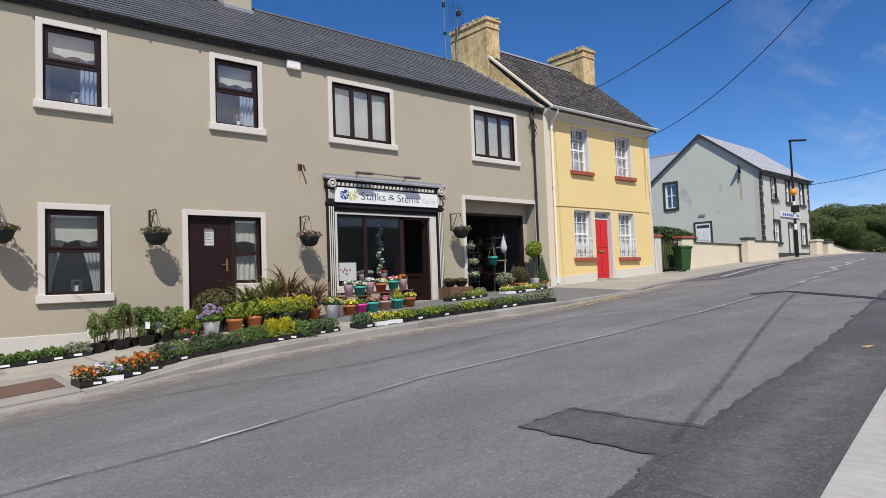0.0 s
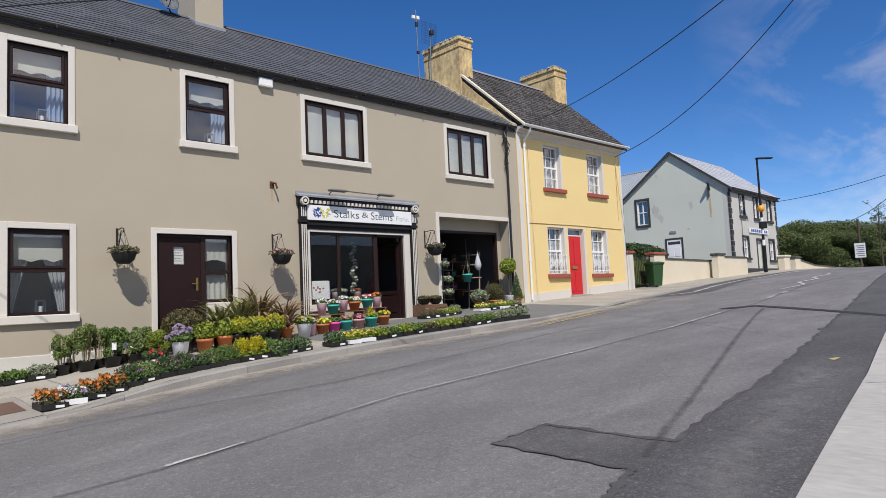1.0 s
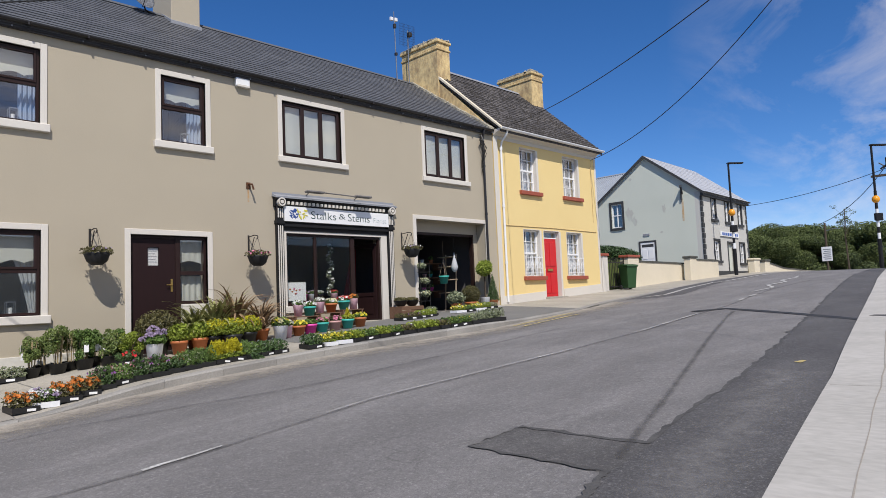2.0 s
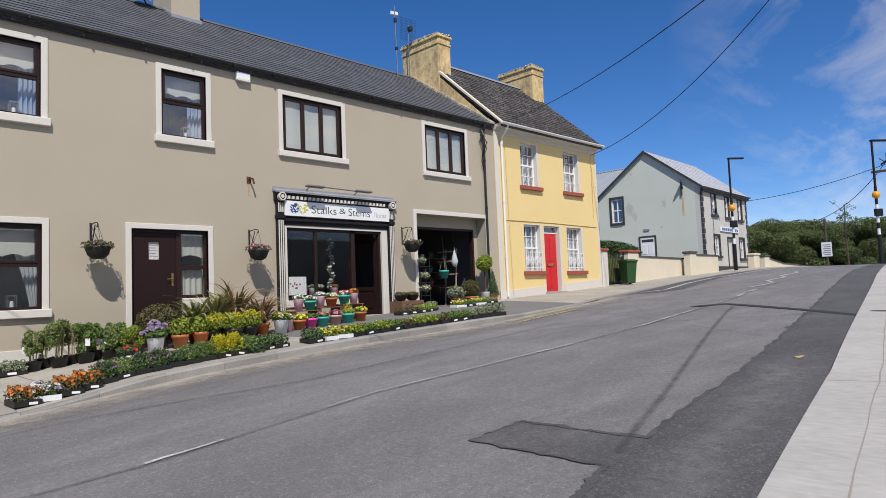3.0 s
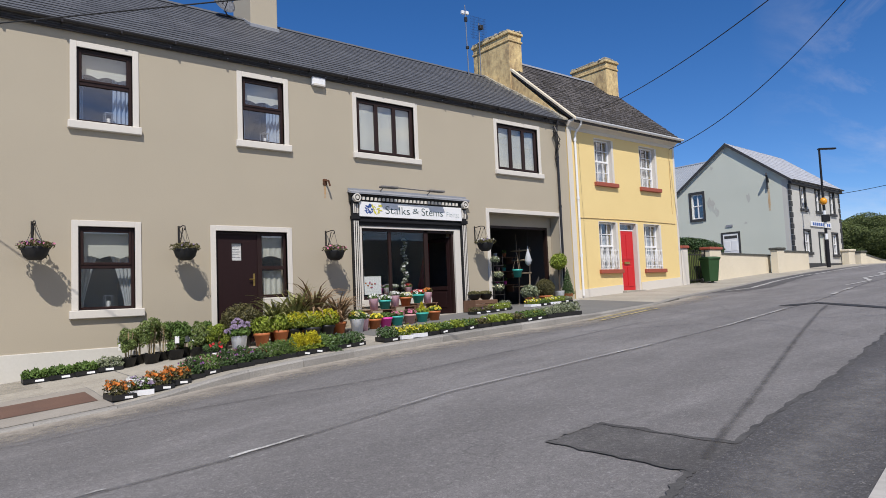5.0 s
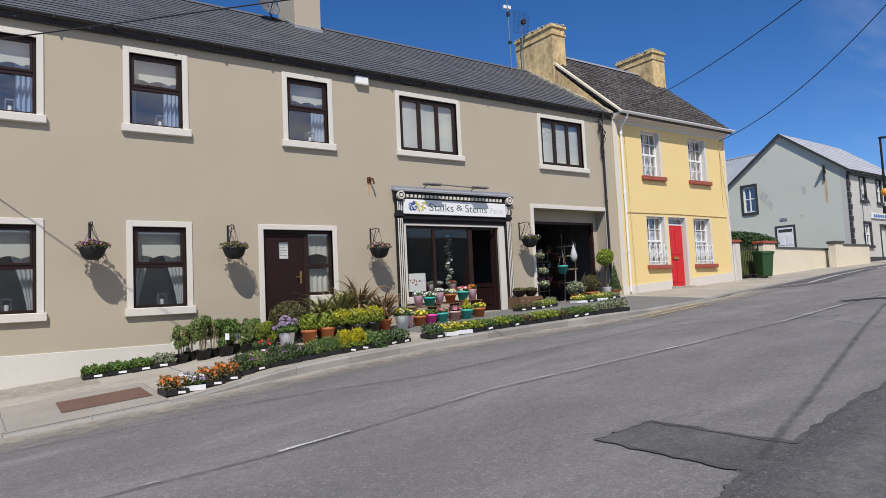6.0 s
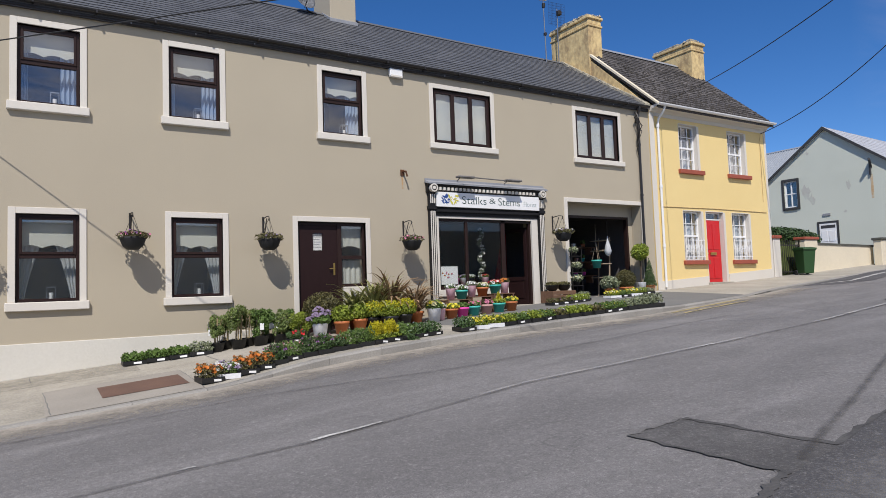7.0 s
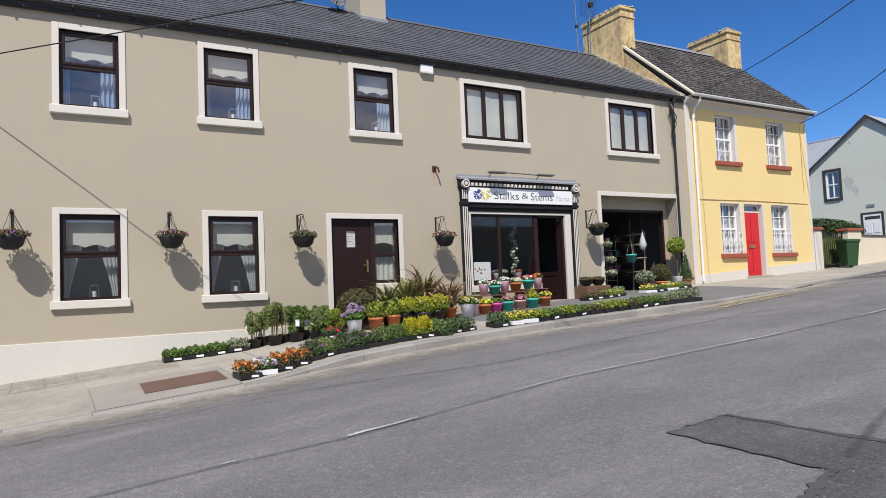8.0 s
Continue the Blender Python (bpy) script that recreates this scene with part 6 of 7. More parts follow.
ae = empty("tv_aerial", 12.55, 3.2, 7.6, "thin television mast with small aerials by the chimney", "aerial")
part("mast", tube(bmesh.new(), [(0, 0, 0), (-0.05, 0, 2.75)], 0.022, 8, 0.016), M_STEEL, ae)
part("aerial_head", boxes((-0.22, -0.10, -0.04, 0.04, 2.40, 2.52), bevel=0.01), M_PVC, ae)
part("aerial_head", boxes((-0.03, 0.09, -0.04, 0.04, 2.42, 2.54), bevel=0.01), M_PVC, ae)
part("clamp", boxes((-0.07, 0.01, -0.05, 0.05, 2.16, 2.32), bevel=0.01), M_IRON, ae)
part("clamp", boxes((-0.05, 0.03, -0.05, 0.05, 1.2, 1.3), bevel=0.01), M_IRON, ae)
gp = empty("grid_aerial", 13.45, 3.4, 8.0, "dark wire-mesh panel aerial on a mast", "aerial")
part("mast", tube(bmesh.new(), [(-0.15, 0, 0), (-0.15, 0, 1.95)], 0.018, 8), M_STEEL, gp)
for i in range(13):
    part("mesh_bar", tube(bmesh.new(), [(-0.5 + i * 0.06, 0.05, 1.35), (-0.46 + i * 0.06, 0.05, 2.2)], 0.003, 5), M_IRON, gp)
for i in range(9):
    part("mesh_bar", tube(bmesh.new(), [(-0.5, 0.05, 1.40 + i * 0.095), (0.25, 0.05, 1.44 + i * 0.095)], 0.003, 5), M_IRON, gp)
part("feed_unit", boxes((-0.20, -0.06, -0.15, 0.0, 1.70, 1.86), bevel=0.015), M_IRON, gp)
part("wall_cable", tube(bmesh.new(), [(13.98, -0.03, 2.64), (16.5, -0.03, 2.66), (19.4, -0.03, 2.63)], 0.01, 5), M_YCHIM, yh)
part("wall_cable", tube(bmesh.new(), [(19.2, -0.1, 5.35), (19.24, -0.05, 5.2), (19.25, -0.03, 3.0)], 0.01, 5), M_YCHIM, yh)

# ---- plants ----
LEAF = {
    "mid": mat("mid_green_leaf", (0.17, 0.26, 0.065), (0.10, 0.17, 0.04), 0.5, 6, 30, 0.9, 0, island=0.4, transl=0.25),
    "dark": mat("dark_green_leaf", (0.09, 0.15, 0.05), (0.055, 0.10, 0.03), 0.45, 6, 30, 0.9, 0, island=0.4, transl=0.15),
    "lime": mat("lime_leaf", (0.34, 0.40, 0.06), (0.22, 0.29, 0.04), 0.5, 6, 30, 0.9, 0, island=0.35, transl=0.3),
    "gold": mat("golden_plume", (0.62, 0.55, 0.02), (0.48, 0.44, 0.03), 0.6, 6, 30, 0.8, 0, island=0.3, transl=0.3),
    "pale": mat("pale_green_leaf", (0.27, 0.34, 0.11), (0.13, 0.18, 0.05), 0.5, 6, 30, 0.9, 0, island=0.4, transl=0.3),
    "grey": mat("grey_green_leaf", (0.30, 0.33, 0.20), (0.18, 0.21, 0.12), 0.6, 6, 30, 0.9, 0, island=0.35, transl=0.2),
    "olive": mat("olive_bronze_leaf", (0.15, 0.135, 0.05), (0.085, 0.08, 0.03), 0.5, 6, 30, 0.9, 0, island=0.45, transl=0.15),
    "bronze": mat("bronze_strap_leaf", (0.38, 0.26, 0.15), (0.19, 0.125, 0.068), 0.5, 6, 30, 0.9, 0, island=0.4, transl=0.2),
    "strap": mat("green_strap_leaf", (0.36, 0.36, 0.14), (0.17, 0.18, 0.065), 0.5, 6, 30, 0.9, 0, island=0.4, transl=0.2),
}
BLOOM = {k: mat(k + "_petal", c, tuple(q * 0.75 for q in c), 0.6, 20, 60, 0.6, 0, island=0.25, transl=0.2) for k, c in {
    "orange": (0.60, 0.19, 0.03), "white": (0.80, 0.80, 0.76), "mauve": (0.36, 0.28, 0.40), "purple": (0.26, 0.10, 0.30), "red": (0.70, 0.03, 0.04),
    "pink": (0.75, 0.25, 0.38), "yellow": (0.80, 0.68, 0.05), "cream": (0.78, 0.74, 0.42)}.items()}
POT = {k: mat(k + "_pot", c, tuple(q * 0.8 for q in c), 0.5, 6, 40, 0.6, 0.08) for k, c in {
    "terracotta": (0.52, 0.17, 0.06), "teal": (0.06, 0.46, 0.39), "pink": (0.95, 0.60, 0.67), "magenta": (0.85, 0.08, 0.42), "white": (0.82, 0.83, 0.84), "black": (0.018, 0.018, 0.018), "dusty": (0.62, 0.36, 0.33)}.items()}
M_SOIL = mat("potting_soil", (0.035, 0.024, 0.016), (0.02, 0.014, 0.01), 0.95, 10, 60, 0.8, 0.5)
M_WOOD = mat("old_crate_wood", (0.20, 0.11, 0.065), (0.12, 0.065, 0.04), 0.8, 3, 30, 0.9, 0.3, stretch=(1, 6, 6))
M_TAG = mat("white_tag", (0.82, 0.82, 0.80), (0.76, 0.76, 0.74), 0.5)


def bloom_mesh(centres, count, size, seed, petals=6):
    """Small cupped flowers on the upper side of the masses."""
    r = np.random.RandomState(seed)
    verts, faces = [], []
    for i in range(count):
        c = centres[r.randint(len(centres))]
        d = r.normal(size=3)
        d[2] = abs(d[2]) * 0.9 + 0.15
        d /= np.linalg.norm(d)
        P = np.array(c[:3]) + d * np.array(c[3:]) * r.uniform(0.95, 1.15)
        n = d + r.normal(size=3) * 0.35 + np.array((-0.1, -0.35, 0.1))
        n /= np.linalg.norm(n)
        u = np.cross(n, (0.3, 0.2, 0.9))
        u /= np.linalg.norm(u)
        v = np.cross(n, u)
        s = size * r.uniform(0.7, 1.25)
        b = len(verts)
        verts.append(tuple(P - n * s * 0.3))
        for k in range(petals * 2):
            q = math.pi * k / petals
            rr = s * (1.0 if k % 2 == 0 else 0.72)
            verts.append(tuple(P + rr * (math.cos(q) * u + math.sin(q) * v)))
        faces += [(b, b + 1 + k, b + 1 + (k + 1) % (petals * 2)) for k in range(petals * 2)]
    return verts, faces


def strap_leaves(count, length, width, seed, droop=1.0, tilt=(0.15, 0.9)):
    """Long arching leaves from one crown."""
    r = random.Random(seed)
    verts, faces = [], []
    for i in range(count):
        a, t, L = r.uniform(0, 6.28), r.uniform(*tilt), length * r.uniform(0.6, 1.15)
        d = Vector((math.cos(a), math.sin(a), 0))
        side = Vector((-math.sin(a), math.cos(a), 0)) * width * r.uniform(0.7, 1.2)
        p, b = d * 0.03, len(verts)
        for k in range(7):
            w = (1 - (k / 6) ** 2.2) * (0.6 + 0.4 * math.sin(min(1, k / 3) * 1.57))
            verts += [tuple(p - side * w), tuple(p + side * w + Vector((0, 0, 0.004)))]
            ang = t + droop * (k / 6) ** 2 * r.uniform(0.7, 1.3)
            p = p + (d * math.sin(ang) + Vector((0, 0, math.cos(ang)))) * L / 6
        faces += [(b + 2 * k, b + 2 * k + 1, b + 2 * k + 3, b + 2 * k + 2) for k in range(6)]
    return verts, faces


def pot_bm(r, h, rim=True):
    prof = [(r * 0.68, 0), (r * 0.94, h * 0.80), (r * 1.0, h * 0.80), (r * 1.04, h * 0.83), (r * 1.04, h), (r * 0.95, h), (r * 0.92, h * 0.86)] if rim else [(r * 0.72, 0), (r, h * 0.97), (r * 1.04, h), (r * 0.96, h), (r * 0.93, h * 0.9)]
    return lathe(bmesh.new(), prof, 22)


def tray(leaf, blooms, seed, w=0.37, d=0.28, h=0.14, leaves=520, tag=True, size=0.024, flowers=26, fsize=0.019, label="", shell="black"):
    t = empty("plant_tray", 0, 0, 0, label, "plant tray", "bedding plant trays")
    bm = boxes((-w / 2, w / 2, -d / 2, d / 2, 0.0, 0.012), (-w / 2, w / 2, -d / 2, -d / 2 + 0.012, 0.012, 0.065), (-w / 2, w / 2, d / 2 - 0.012, d / 2, 0.012, 0.065), (-w / 2, -w / 2 + 0.012, -d / 2 + 0.012, d / 2 - 0.012, 0.012, 0.065), (w / 2 - 0.012, w / 2, -d / 2 + 0.012, d / 2 - 0.012, 0.012, 0.065))
    part("tray", bm, POT[shell], t, shell + " plastic tray")
    part("soil", boxes((-w / 2 + 0.015, w / 2 - 0.015, -d / 2 + 0.015, d / 2 - 0.015, 0.013, 0.055)), M_SOIL, t)
    r = random.Random(seed)
    cs = [(-w / 2 + w * (i + 0.5) / 3 + r.uniform(-0.015, 0.015), -d / 2 + d * (j + 0.5) / 2, 0.06 + h * 0.45, w / 5.2, d / 3.4, h * 0.55 * r.uniform(0.7, 1.3)) for i in range(3) for j in range(2)]
    cloud_ob("foliage", *leaf_cloud(cs, leaves, size, seed, 0.2), LEAF[leaf], t)
    for k, b in enumerate(blooms):
        cloud_ob("blossom", *bloom_mesh(cs, flowers, fsize, seed + 50 + k), BLOOM[b], t, b + " flowers")
    if tag:
        tg = part("plant_tag", boxes((-0.07, 0.05, -0.003, 0.0, 0.0, 0.035)), M_TAG, t, "white price tag")
        tg.matrix_basis = pose(r.uniform(-0.08, 0.08), -d / 2 - 0.004, 0.015, r.uniform(-12, 5), 0, r.uniform(-6, 6))
        if seed % 3 == 0:
            te = part("plant_tag", boxes((-0.004, 0.0, -0.05, 0.04, 0.0, 0.028)), M_TAG, t, "white price tag")
            te.matrix_basis = pose(-w / 2 - 0.004, r.uniform(-0.06, 0.06), 0.014, r.uniform(-10, 10), r.uniform(-8, 4), 0)
    return t


def potted(colour, r, h, leaf, cs, leaves, size, seed, blooms=(), flowers=24, fsize=0.022, label="", rim=True, name="potted_plant", straps=None):
    t = empty(name, 0, 0, 0, label, "potted plant", "pots before the shop")
    part("pot", pot_bm(r, h, rim), POT[colour], t, colour + " pot", True)
    part("soil", lathe(bmesh.new(), [(r * 0.9, h * 0.84), (r * 0.93, h * 0.9), (r * 0.3, h * 0.92)], 16), M_SOIL, t)
    if cs:
        cloud_ob("foliage", *leaf_cloud(cs, leaves, size, seed, 0.2), LEAF[leaf], t)
    if straps:
        v, f = straps
        ob = cloud_ob("foliage", v, f, LEAF[leaf], t)
        ob.location = (0, 0, h * 0.9)
    for k, b in enumerate(blooms):
        cloud_ob("blossom", *bloom_mesh(cs, flowers, fsize, seed + 50 + k), BLOOM[b], t, b + " flowers")
    return t


pr = random.Random(17)


def put(proto, x, y, turn=None, s=1.0, z=None, first=[]):
    """Stands a copy of a plant on the footway; the first use takes the original."""
    z = pave_z(x, y) + 0.006 if z is None else z
    turn = pr.uniform(-7, 7) if turn is None else turn
    m = pose(x, y, z, 0, math.degrees(-0.065) if z is None else 0, turn)
    if proto not in first:
        first.append(proto)
        proto.matrix_basis = m @ Matrix.Diagonal((s, s, s, 1))
        return proto
    c = copy_thing(proto, m)
    c.scale = (s, s, s)
    return c


T_GREEN = tray("mid", [], 1, h=0.13, leaves=620, size=0.03, label="black tray of plain leafy green plants on the footway")
T_PALE = tray("grey", ["white"], 2, h=0.16, leaves=520, size=0.026, flowers=20, fsize=0.012, label="black tray of grey-green plants with tiny white flowers")
T_ORANGE = tray("olive", ["orange"], 3, h=0.15, leaves=380, flowers=105, fsize=0.024, label="black tray of bright orange flowers at the kerb")
T_MAUVE = tray("mid", ["white", "mauve"], 4, h=0.14, leaves=300, flowers=75, fsize=0.026, label="white tray of white and mauve petunias at the kerb", shell="white")
T_PURPLE = tray("dark", ["purple", "pink"], 5, h=0.22, leaves=620, flowers=14, fsize=0.020, label="black tray of dark leaves with purple flowers")
T_PINK = tray("mid", ["pink"], 6, h=0.20, leaves=600, flowers=22, fsize=0.020, label="black tray of dark leaves with pink flowers")
T_RED = tray("dark", ["red"], 7, h=0.17, leaves=560, flowers=18, fsize=0.024, label="black tray of green leaves with red flowers")
T_FINE = tray("mid", [], 8, h=0.22, leaves=950, size=0.018, label="black tray of fine feathery green plants")
T_DARK = tray("dark", ["white"], 9, h=0.17, leaves=620, flowers=12, fsize=0.022, label="black tray of dark green plants with a few white flowers")
T_YELLOW = tray("lime", ["yellow", "cream"], 10, h=0.14, leaves=420, flowers=44, fsize=0.022, label="white tray of low yellow flowers at the kerb", shell="white")
T_LIME = tray("lime", ["white"], 11, h=0.13, leaves=600, flowers=18, fsize=0.017, label="black tray of low lime-green bedding plants")
T_LOW = tray("mid", ["yellow"], 12, h=0.12, leaves=560, flowers=12, fsize=0.014, label="black tray of low green bedding plants")
T_GREY = tray("grey", ["mauve"], 13, h=0.12, leaves=560, flowers=9, fsize=0.013, label="black tray of silvery grey bedding plants")
T_BLACK = tray("olive", ["purple"], 14, h=0.10, leaves=420, flowers=8, fsize=0.018, label="black tray of dark bronze bedding plants")
T_GOLD = tray("lime", [], 15, h=0.10, leaves=260, label="black tray of golden plume flowers")
gr = random.Random(5)
cs = [(gr.uniform(-0.13, 0.13), gr.uniform(-0.08, 0.08), gr.uniform(0.18, 0.30), 0.022, 0.022, 0.07) for i in range(34)]
cloud_ob("plume", *leaf_cloud(cs, 1500, 0.018, 77, 0.2), LEAF["gold"], T_GOLD, "bright yellow plumes")

T_TRAIL = tray("mid", ["white"], 16, h=0.19, leaves=600, flowers=8, label="black tray of leafy plants with stems trailing over the kerb")
cloud_ob("trailing_stems", *leaf_cloud([(-0.20 - 0.055 * k, 0.05 * math.sin(k * 1.7), 0.10 - 0.055 * k, 0.05, 0.07, 0.05) for k in range(6)], 420, 0.024, 78, 0.2), LEAF["dark"], T_TRAIL, "dark stems hanging over the kerb")

# along the wall beyond the tall pots
for i, k in enumerate((T_GREEN, T_GREEN, T_GREEN, T_PALE)):
    put(k, -0.60 + i * 0.36, -0.52 - 0.04 * i, s=1.05)
# at the kerb, from the cover plate up to the gap
row = [T_ORANGE, T_MAUVE, T_ORANGE, T_ORANGE, T_PURPLE, T_PINK, T_PURPLE, T_PURPLE, T_RED, T_FINE, T_FINE, T_GOLD, T_GOLD, T_TRAIL, T_DARK, T_DARK]
for i, k in enumerate(row):
    x = 0.02 + i * 0.258
    put(k, x, kerb_y(x) + 0.50 + (0.10 if i > 3 else 0.0) + pr.uniform(-0.02, 0.02), turn=90 + pr.uniform(-8, 8), s=1.12 if i < 4 else 1.03)
for i, k in enumerate((T_RED, T_FINE)):
    put(k, 2.95 + i * 0.42, kerb_y(2) + 1.02 + pr.uniform(-0.03, 0.03), s=1.0)
# at the kerb from the gap to the bay
row2 = [T_DARK, T_YELLOW, T_YELLOW, T_LIME, T_LOW, T_LIME, T_LOW, T_BLACK, T_LIME, T_LIME, T_BLACK, T_LOW, T_LOW, T_GREY, T_GREY, T_PALE, T_PALE]
for i, k in enumerate(row2):
    x = 4.50 + i * 0.288
    put(k, x, kerb_y(x) + 0.42 - 0.01 * i * 0.6, turn=90 + pr.uniform(-8, 8), s=1.08 if i < 13 else 1.2)
# before the crate and the bay
for x, y, k in ((8.75, -0.95, T_BLACK), (9.12, -0.92, T_BLACK), (9.48, -0.85, T_LIME), (9.82, -0.75, T_LIME), (10.05, -0.55, T_PALE), (10.95, -0.75, T_YELLOW), (11.35, -0.75, T_LOW), (11.75, -0.72, T_YELLOW), (12.1, -0.65, T_LIME), (12.45, -0.6, T_GREY)):
    put(k, x, y, s=1.02)

# tall potted climbers on canes and shrubs along the wall


M_CANE = mat("pale_cane", (0.42, 0.33, 0.18), (0.30, 0.23, 0.12), 0.8)


def tall_pot(leaf, seed, h, tags, blooms=(), label="", bare=0.36):
    r = random.Random(seed)
    cs = [(r.uniform(-0.15, 0.15), r.uniform(-0.11, 0.11), r.uniform(h * bare, h * 0.95), 0.065, 0.065, 0.085) for i in range(16)]
    t = potted("black", 0.15, 0.17, leaf, cs, 1500, 0.026, seed, blooms, 14, 0.03, label, False)
    t["group"] = "tall pots along the wall"
    for k in range(10):
        a = r.uniform(0, 6.28)
        part("cane", tube(bmesh.new(), [(0.05 * math.cos(a), 0.05 * math.sin(a), 0.15), (0.08 * math.cos(a), 0.08 * math.sin(a), h * 0.9)], 0.006, 5), M_CANE, t)
    for k in range(tags):
        part("plant_tag", boxes((-0.035, 0.035, -0.16, -0.157, h * (0.45 + 0.2 * k), h * (0.45 + 0.2 * k) + 0.12)), M_TAG, t, "white hanging label").rotation_euler = (0, 0, r.uniform(-0.6, 0.6))
    return t


TP1 = tall_pot("pale", 31, 0.70, 2, label="tall climber on canes in a black pot", bare=0.5)
TP2 = tall_pot("pale", 32, 0.78, 1, label="tall leafy climber on canes in a black pot", bare=0.52)
TP3 = tall_pot("mid", 33, 0.62, 1, label="bushy lime-green shrub in a black pot")
TP4 = tall_pot("pale", 34, 0.55, 1, ("white",), label="white-flowered shrub in a black pot")
TP5 = tall_pot("lime", 35, 0.50, 0, label="small bright green shrub in a black pot")
for k, x, y in ((TP1, 0.78, -0.62), (TP1, 0.98, -0.45), (TP2, 1.15, -0.70), (TP2, 1.38, -0.55), (TP3, 1.55, -0.75), (TP3, 1.75, -0.55), (TP4, 1.92, -0.80), (TP4, 2.08, -0.55), (TP5, 2.28, -0.80), (TP5, 2.48, -0.55), (TP3, 2.2, -0.45)):
    put(k, x, y, pr.uniform(0, 360), pr.uniform(0.88, 1.06))
put(T_RED, 2.12, -1.15)

# the large pots before the door
hy = potted("white", 0.15, 0.30, "mid", [(0.1 * math.cos(a), 0.1 * math.sin(a), 0.36, 0.11, 0.11, 0.08) for a in np.linspace(0, 5, 6)], 420, 0.045, 41, (), label="mauve hydrangea in a pale grey bucket", rim=False)
cloud_ob("blossom", *bloom_mesh([(-0.10, -0.08, 0.43, 0.09, 0.09, 0.08), (0.08, -0.1, 0.46, 0.10, 0.10, 0.09), (0.0, 0.06, 0.52, 0.10, 0.10, 0.09), (-0.18, 0.02, 0.36, 0.08, 0.08, 0.07)], 260, 0.022, 42), BLOOM["mauve"], hy, "mauve flower heads")
put(hy, 2.52, -1.32, 0)
bush = potted("black", 0.2, 0.28, "olive", [(0, 0, 0.55, 0.38, 0.36, 0.30), (0.15, -0.05, 0.5, 0.25, 0.3, 0.25), (-0.15, 0, 0.5, 0.25, 0.3, 0.25)], 3600, 0.028, 43, label="rounded olive-bronze shrub in a black pot", rim=False)
put(bush, 2.86, -0.62, 0)
TY = potted("terracotta", 0.13, 0.21, "lime", [(0, 0, 0.33, 0.18, 0.16, 0.14), (0.1, 0, 0.30, 0.12, 0.14, 0.1)], 900, 0.032, 44, label="lime-green shrub in a terracotta pot")
put(TY, 3.12, -0.95, 10, 1.2)
put(TY, 3.52, -0.95, 80, 1.2)
put(TY, 3.28, -0.62, 200, 1.2)
TG = potted("black", 0.14, 0.20, "lime", [(0, 0, 0.30, 0.22, 0.16, 0.13)], 1000, 0.028, 45, (), label="yellow-green spurge in a black pot")
cloud_ob("blossom", *leaf_cloud([(0, 0, 0.36, 0.22, 0.16, 0.10)], 500, 0.02, 46, 0.2), LEAF["gold"], TG, "yellow-green flower heads")
put(TG, 4.05, -1.25, 0, 1.25)
put(TG, 4.40, -1.20, 120, 1.25)
put(TG, 3.80, -0.95, 60, 1.25)
SG = potted("terracotta", 0.15, 0.22, "strap", [], 0, 0, 47, label="arching green strap-leaved plant in a pot", straps=strap_leaves(85, 0.76, 0.036, 48, 1.6, (0.15, 1.15)))
put(SG, 3.62, -0.55, 0, 1.2)
put(SG, 4.0, -0.60, 140, 1.3)
SB = potted("terracotta", 0.15, 0.22, "bronze", [], 0, 0, 49, label="arching bronze strap-leaved plant in a pot", straps=strap_leaves(100, 0.72, 0.027, 50, 1.7, (0.1, 1.1)))
put(SB, 4.45, -0.60, 0, 1.45)
put(SB, 4.82, -0.95, 100, 1.15)
SL = potted("terracotta", 0.14, 0.2, "strap", [], 0, 0, 51, label="upright palm-like plant with narrow leaves in a pot", straps=strap_leaves(22, 0.88, 0.026, 52, 0.7, (0.03, 0.45)))
put(SL, 4.25, -0.35, 0, 1.1)
WBK = potted("white", 0.145, 0.27, "mid", [(0, 0, 0.33, 0.17, 0.16, 0.10)], 420, 0.04, 53, ("yellow", "cream"), 24, 0.04, "white and cream flowers in a white bucket", False)
put(WBK, 5.12, -1.22, 0, 1.05)

# two-step stand with coloured pots before the shop window
stand = empty("plant_stand", 0, 0, 0, "low stepped stand of old brown crates for pots", "plant stand")
for i, x in enumerate((5.78, 6.42, 7.06)):
    z0 = pave_z(x, -0.6)
    for k in range(3):
        part("slat", boxes((x, x + 0.62, -0.75 + k * 0.14, -0.63 + k * 0.14, 0.11 + i * 0.05, 0.13 + i * 0.05), bevel=0.004), M_WOOD, stand)
    for xx in (x + 0.01, x + 0.56):
        part("side_board", boxes((xx, xx + 0.03, -0.75, -0.35, z0 - 0.02, 0.11 + i * 0.05), bevel=0.004), M_WOOD, stand)


def flowerpot(colour, leaf, blooms, seed, tall=False, label="", n=240, plume=False):
    r, h = (0.115, 0.25) if tall else (0.145, 0.21)
    cs = [(0, 0, h + 0.04, r * 1.0, r * 1.0, 0.06)]
    t = potted(colour, r, h, leaf, cs, n, 0.035, seed, blooms, 24, 0.037, label, not tall)
    if plume:
        cloud_ob("plume", *leaf_cloud([(0, 0, h + 0.06 + k * 0.035, 0.09 - k * 0.015, 0.09 - k * 0.015, 0.03) for k in range(6)], 500, 0.018, seed + 9, 0.2), LEAF["gold"], t, "yellow cone of foliage")
    return t


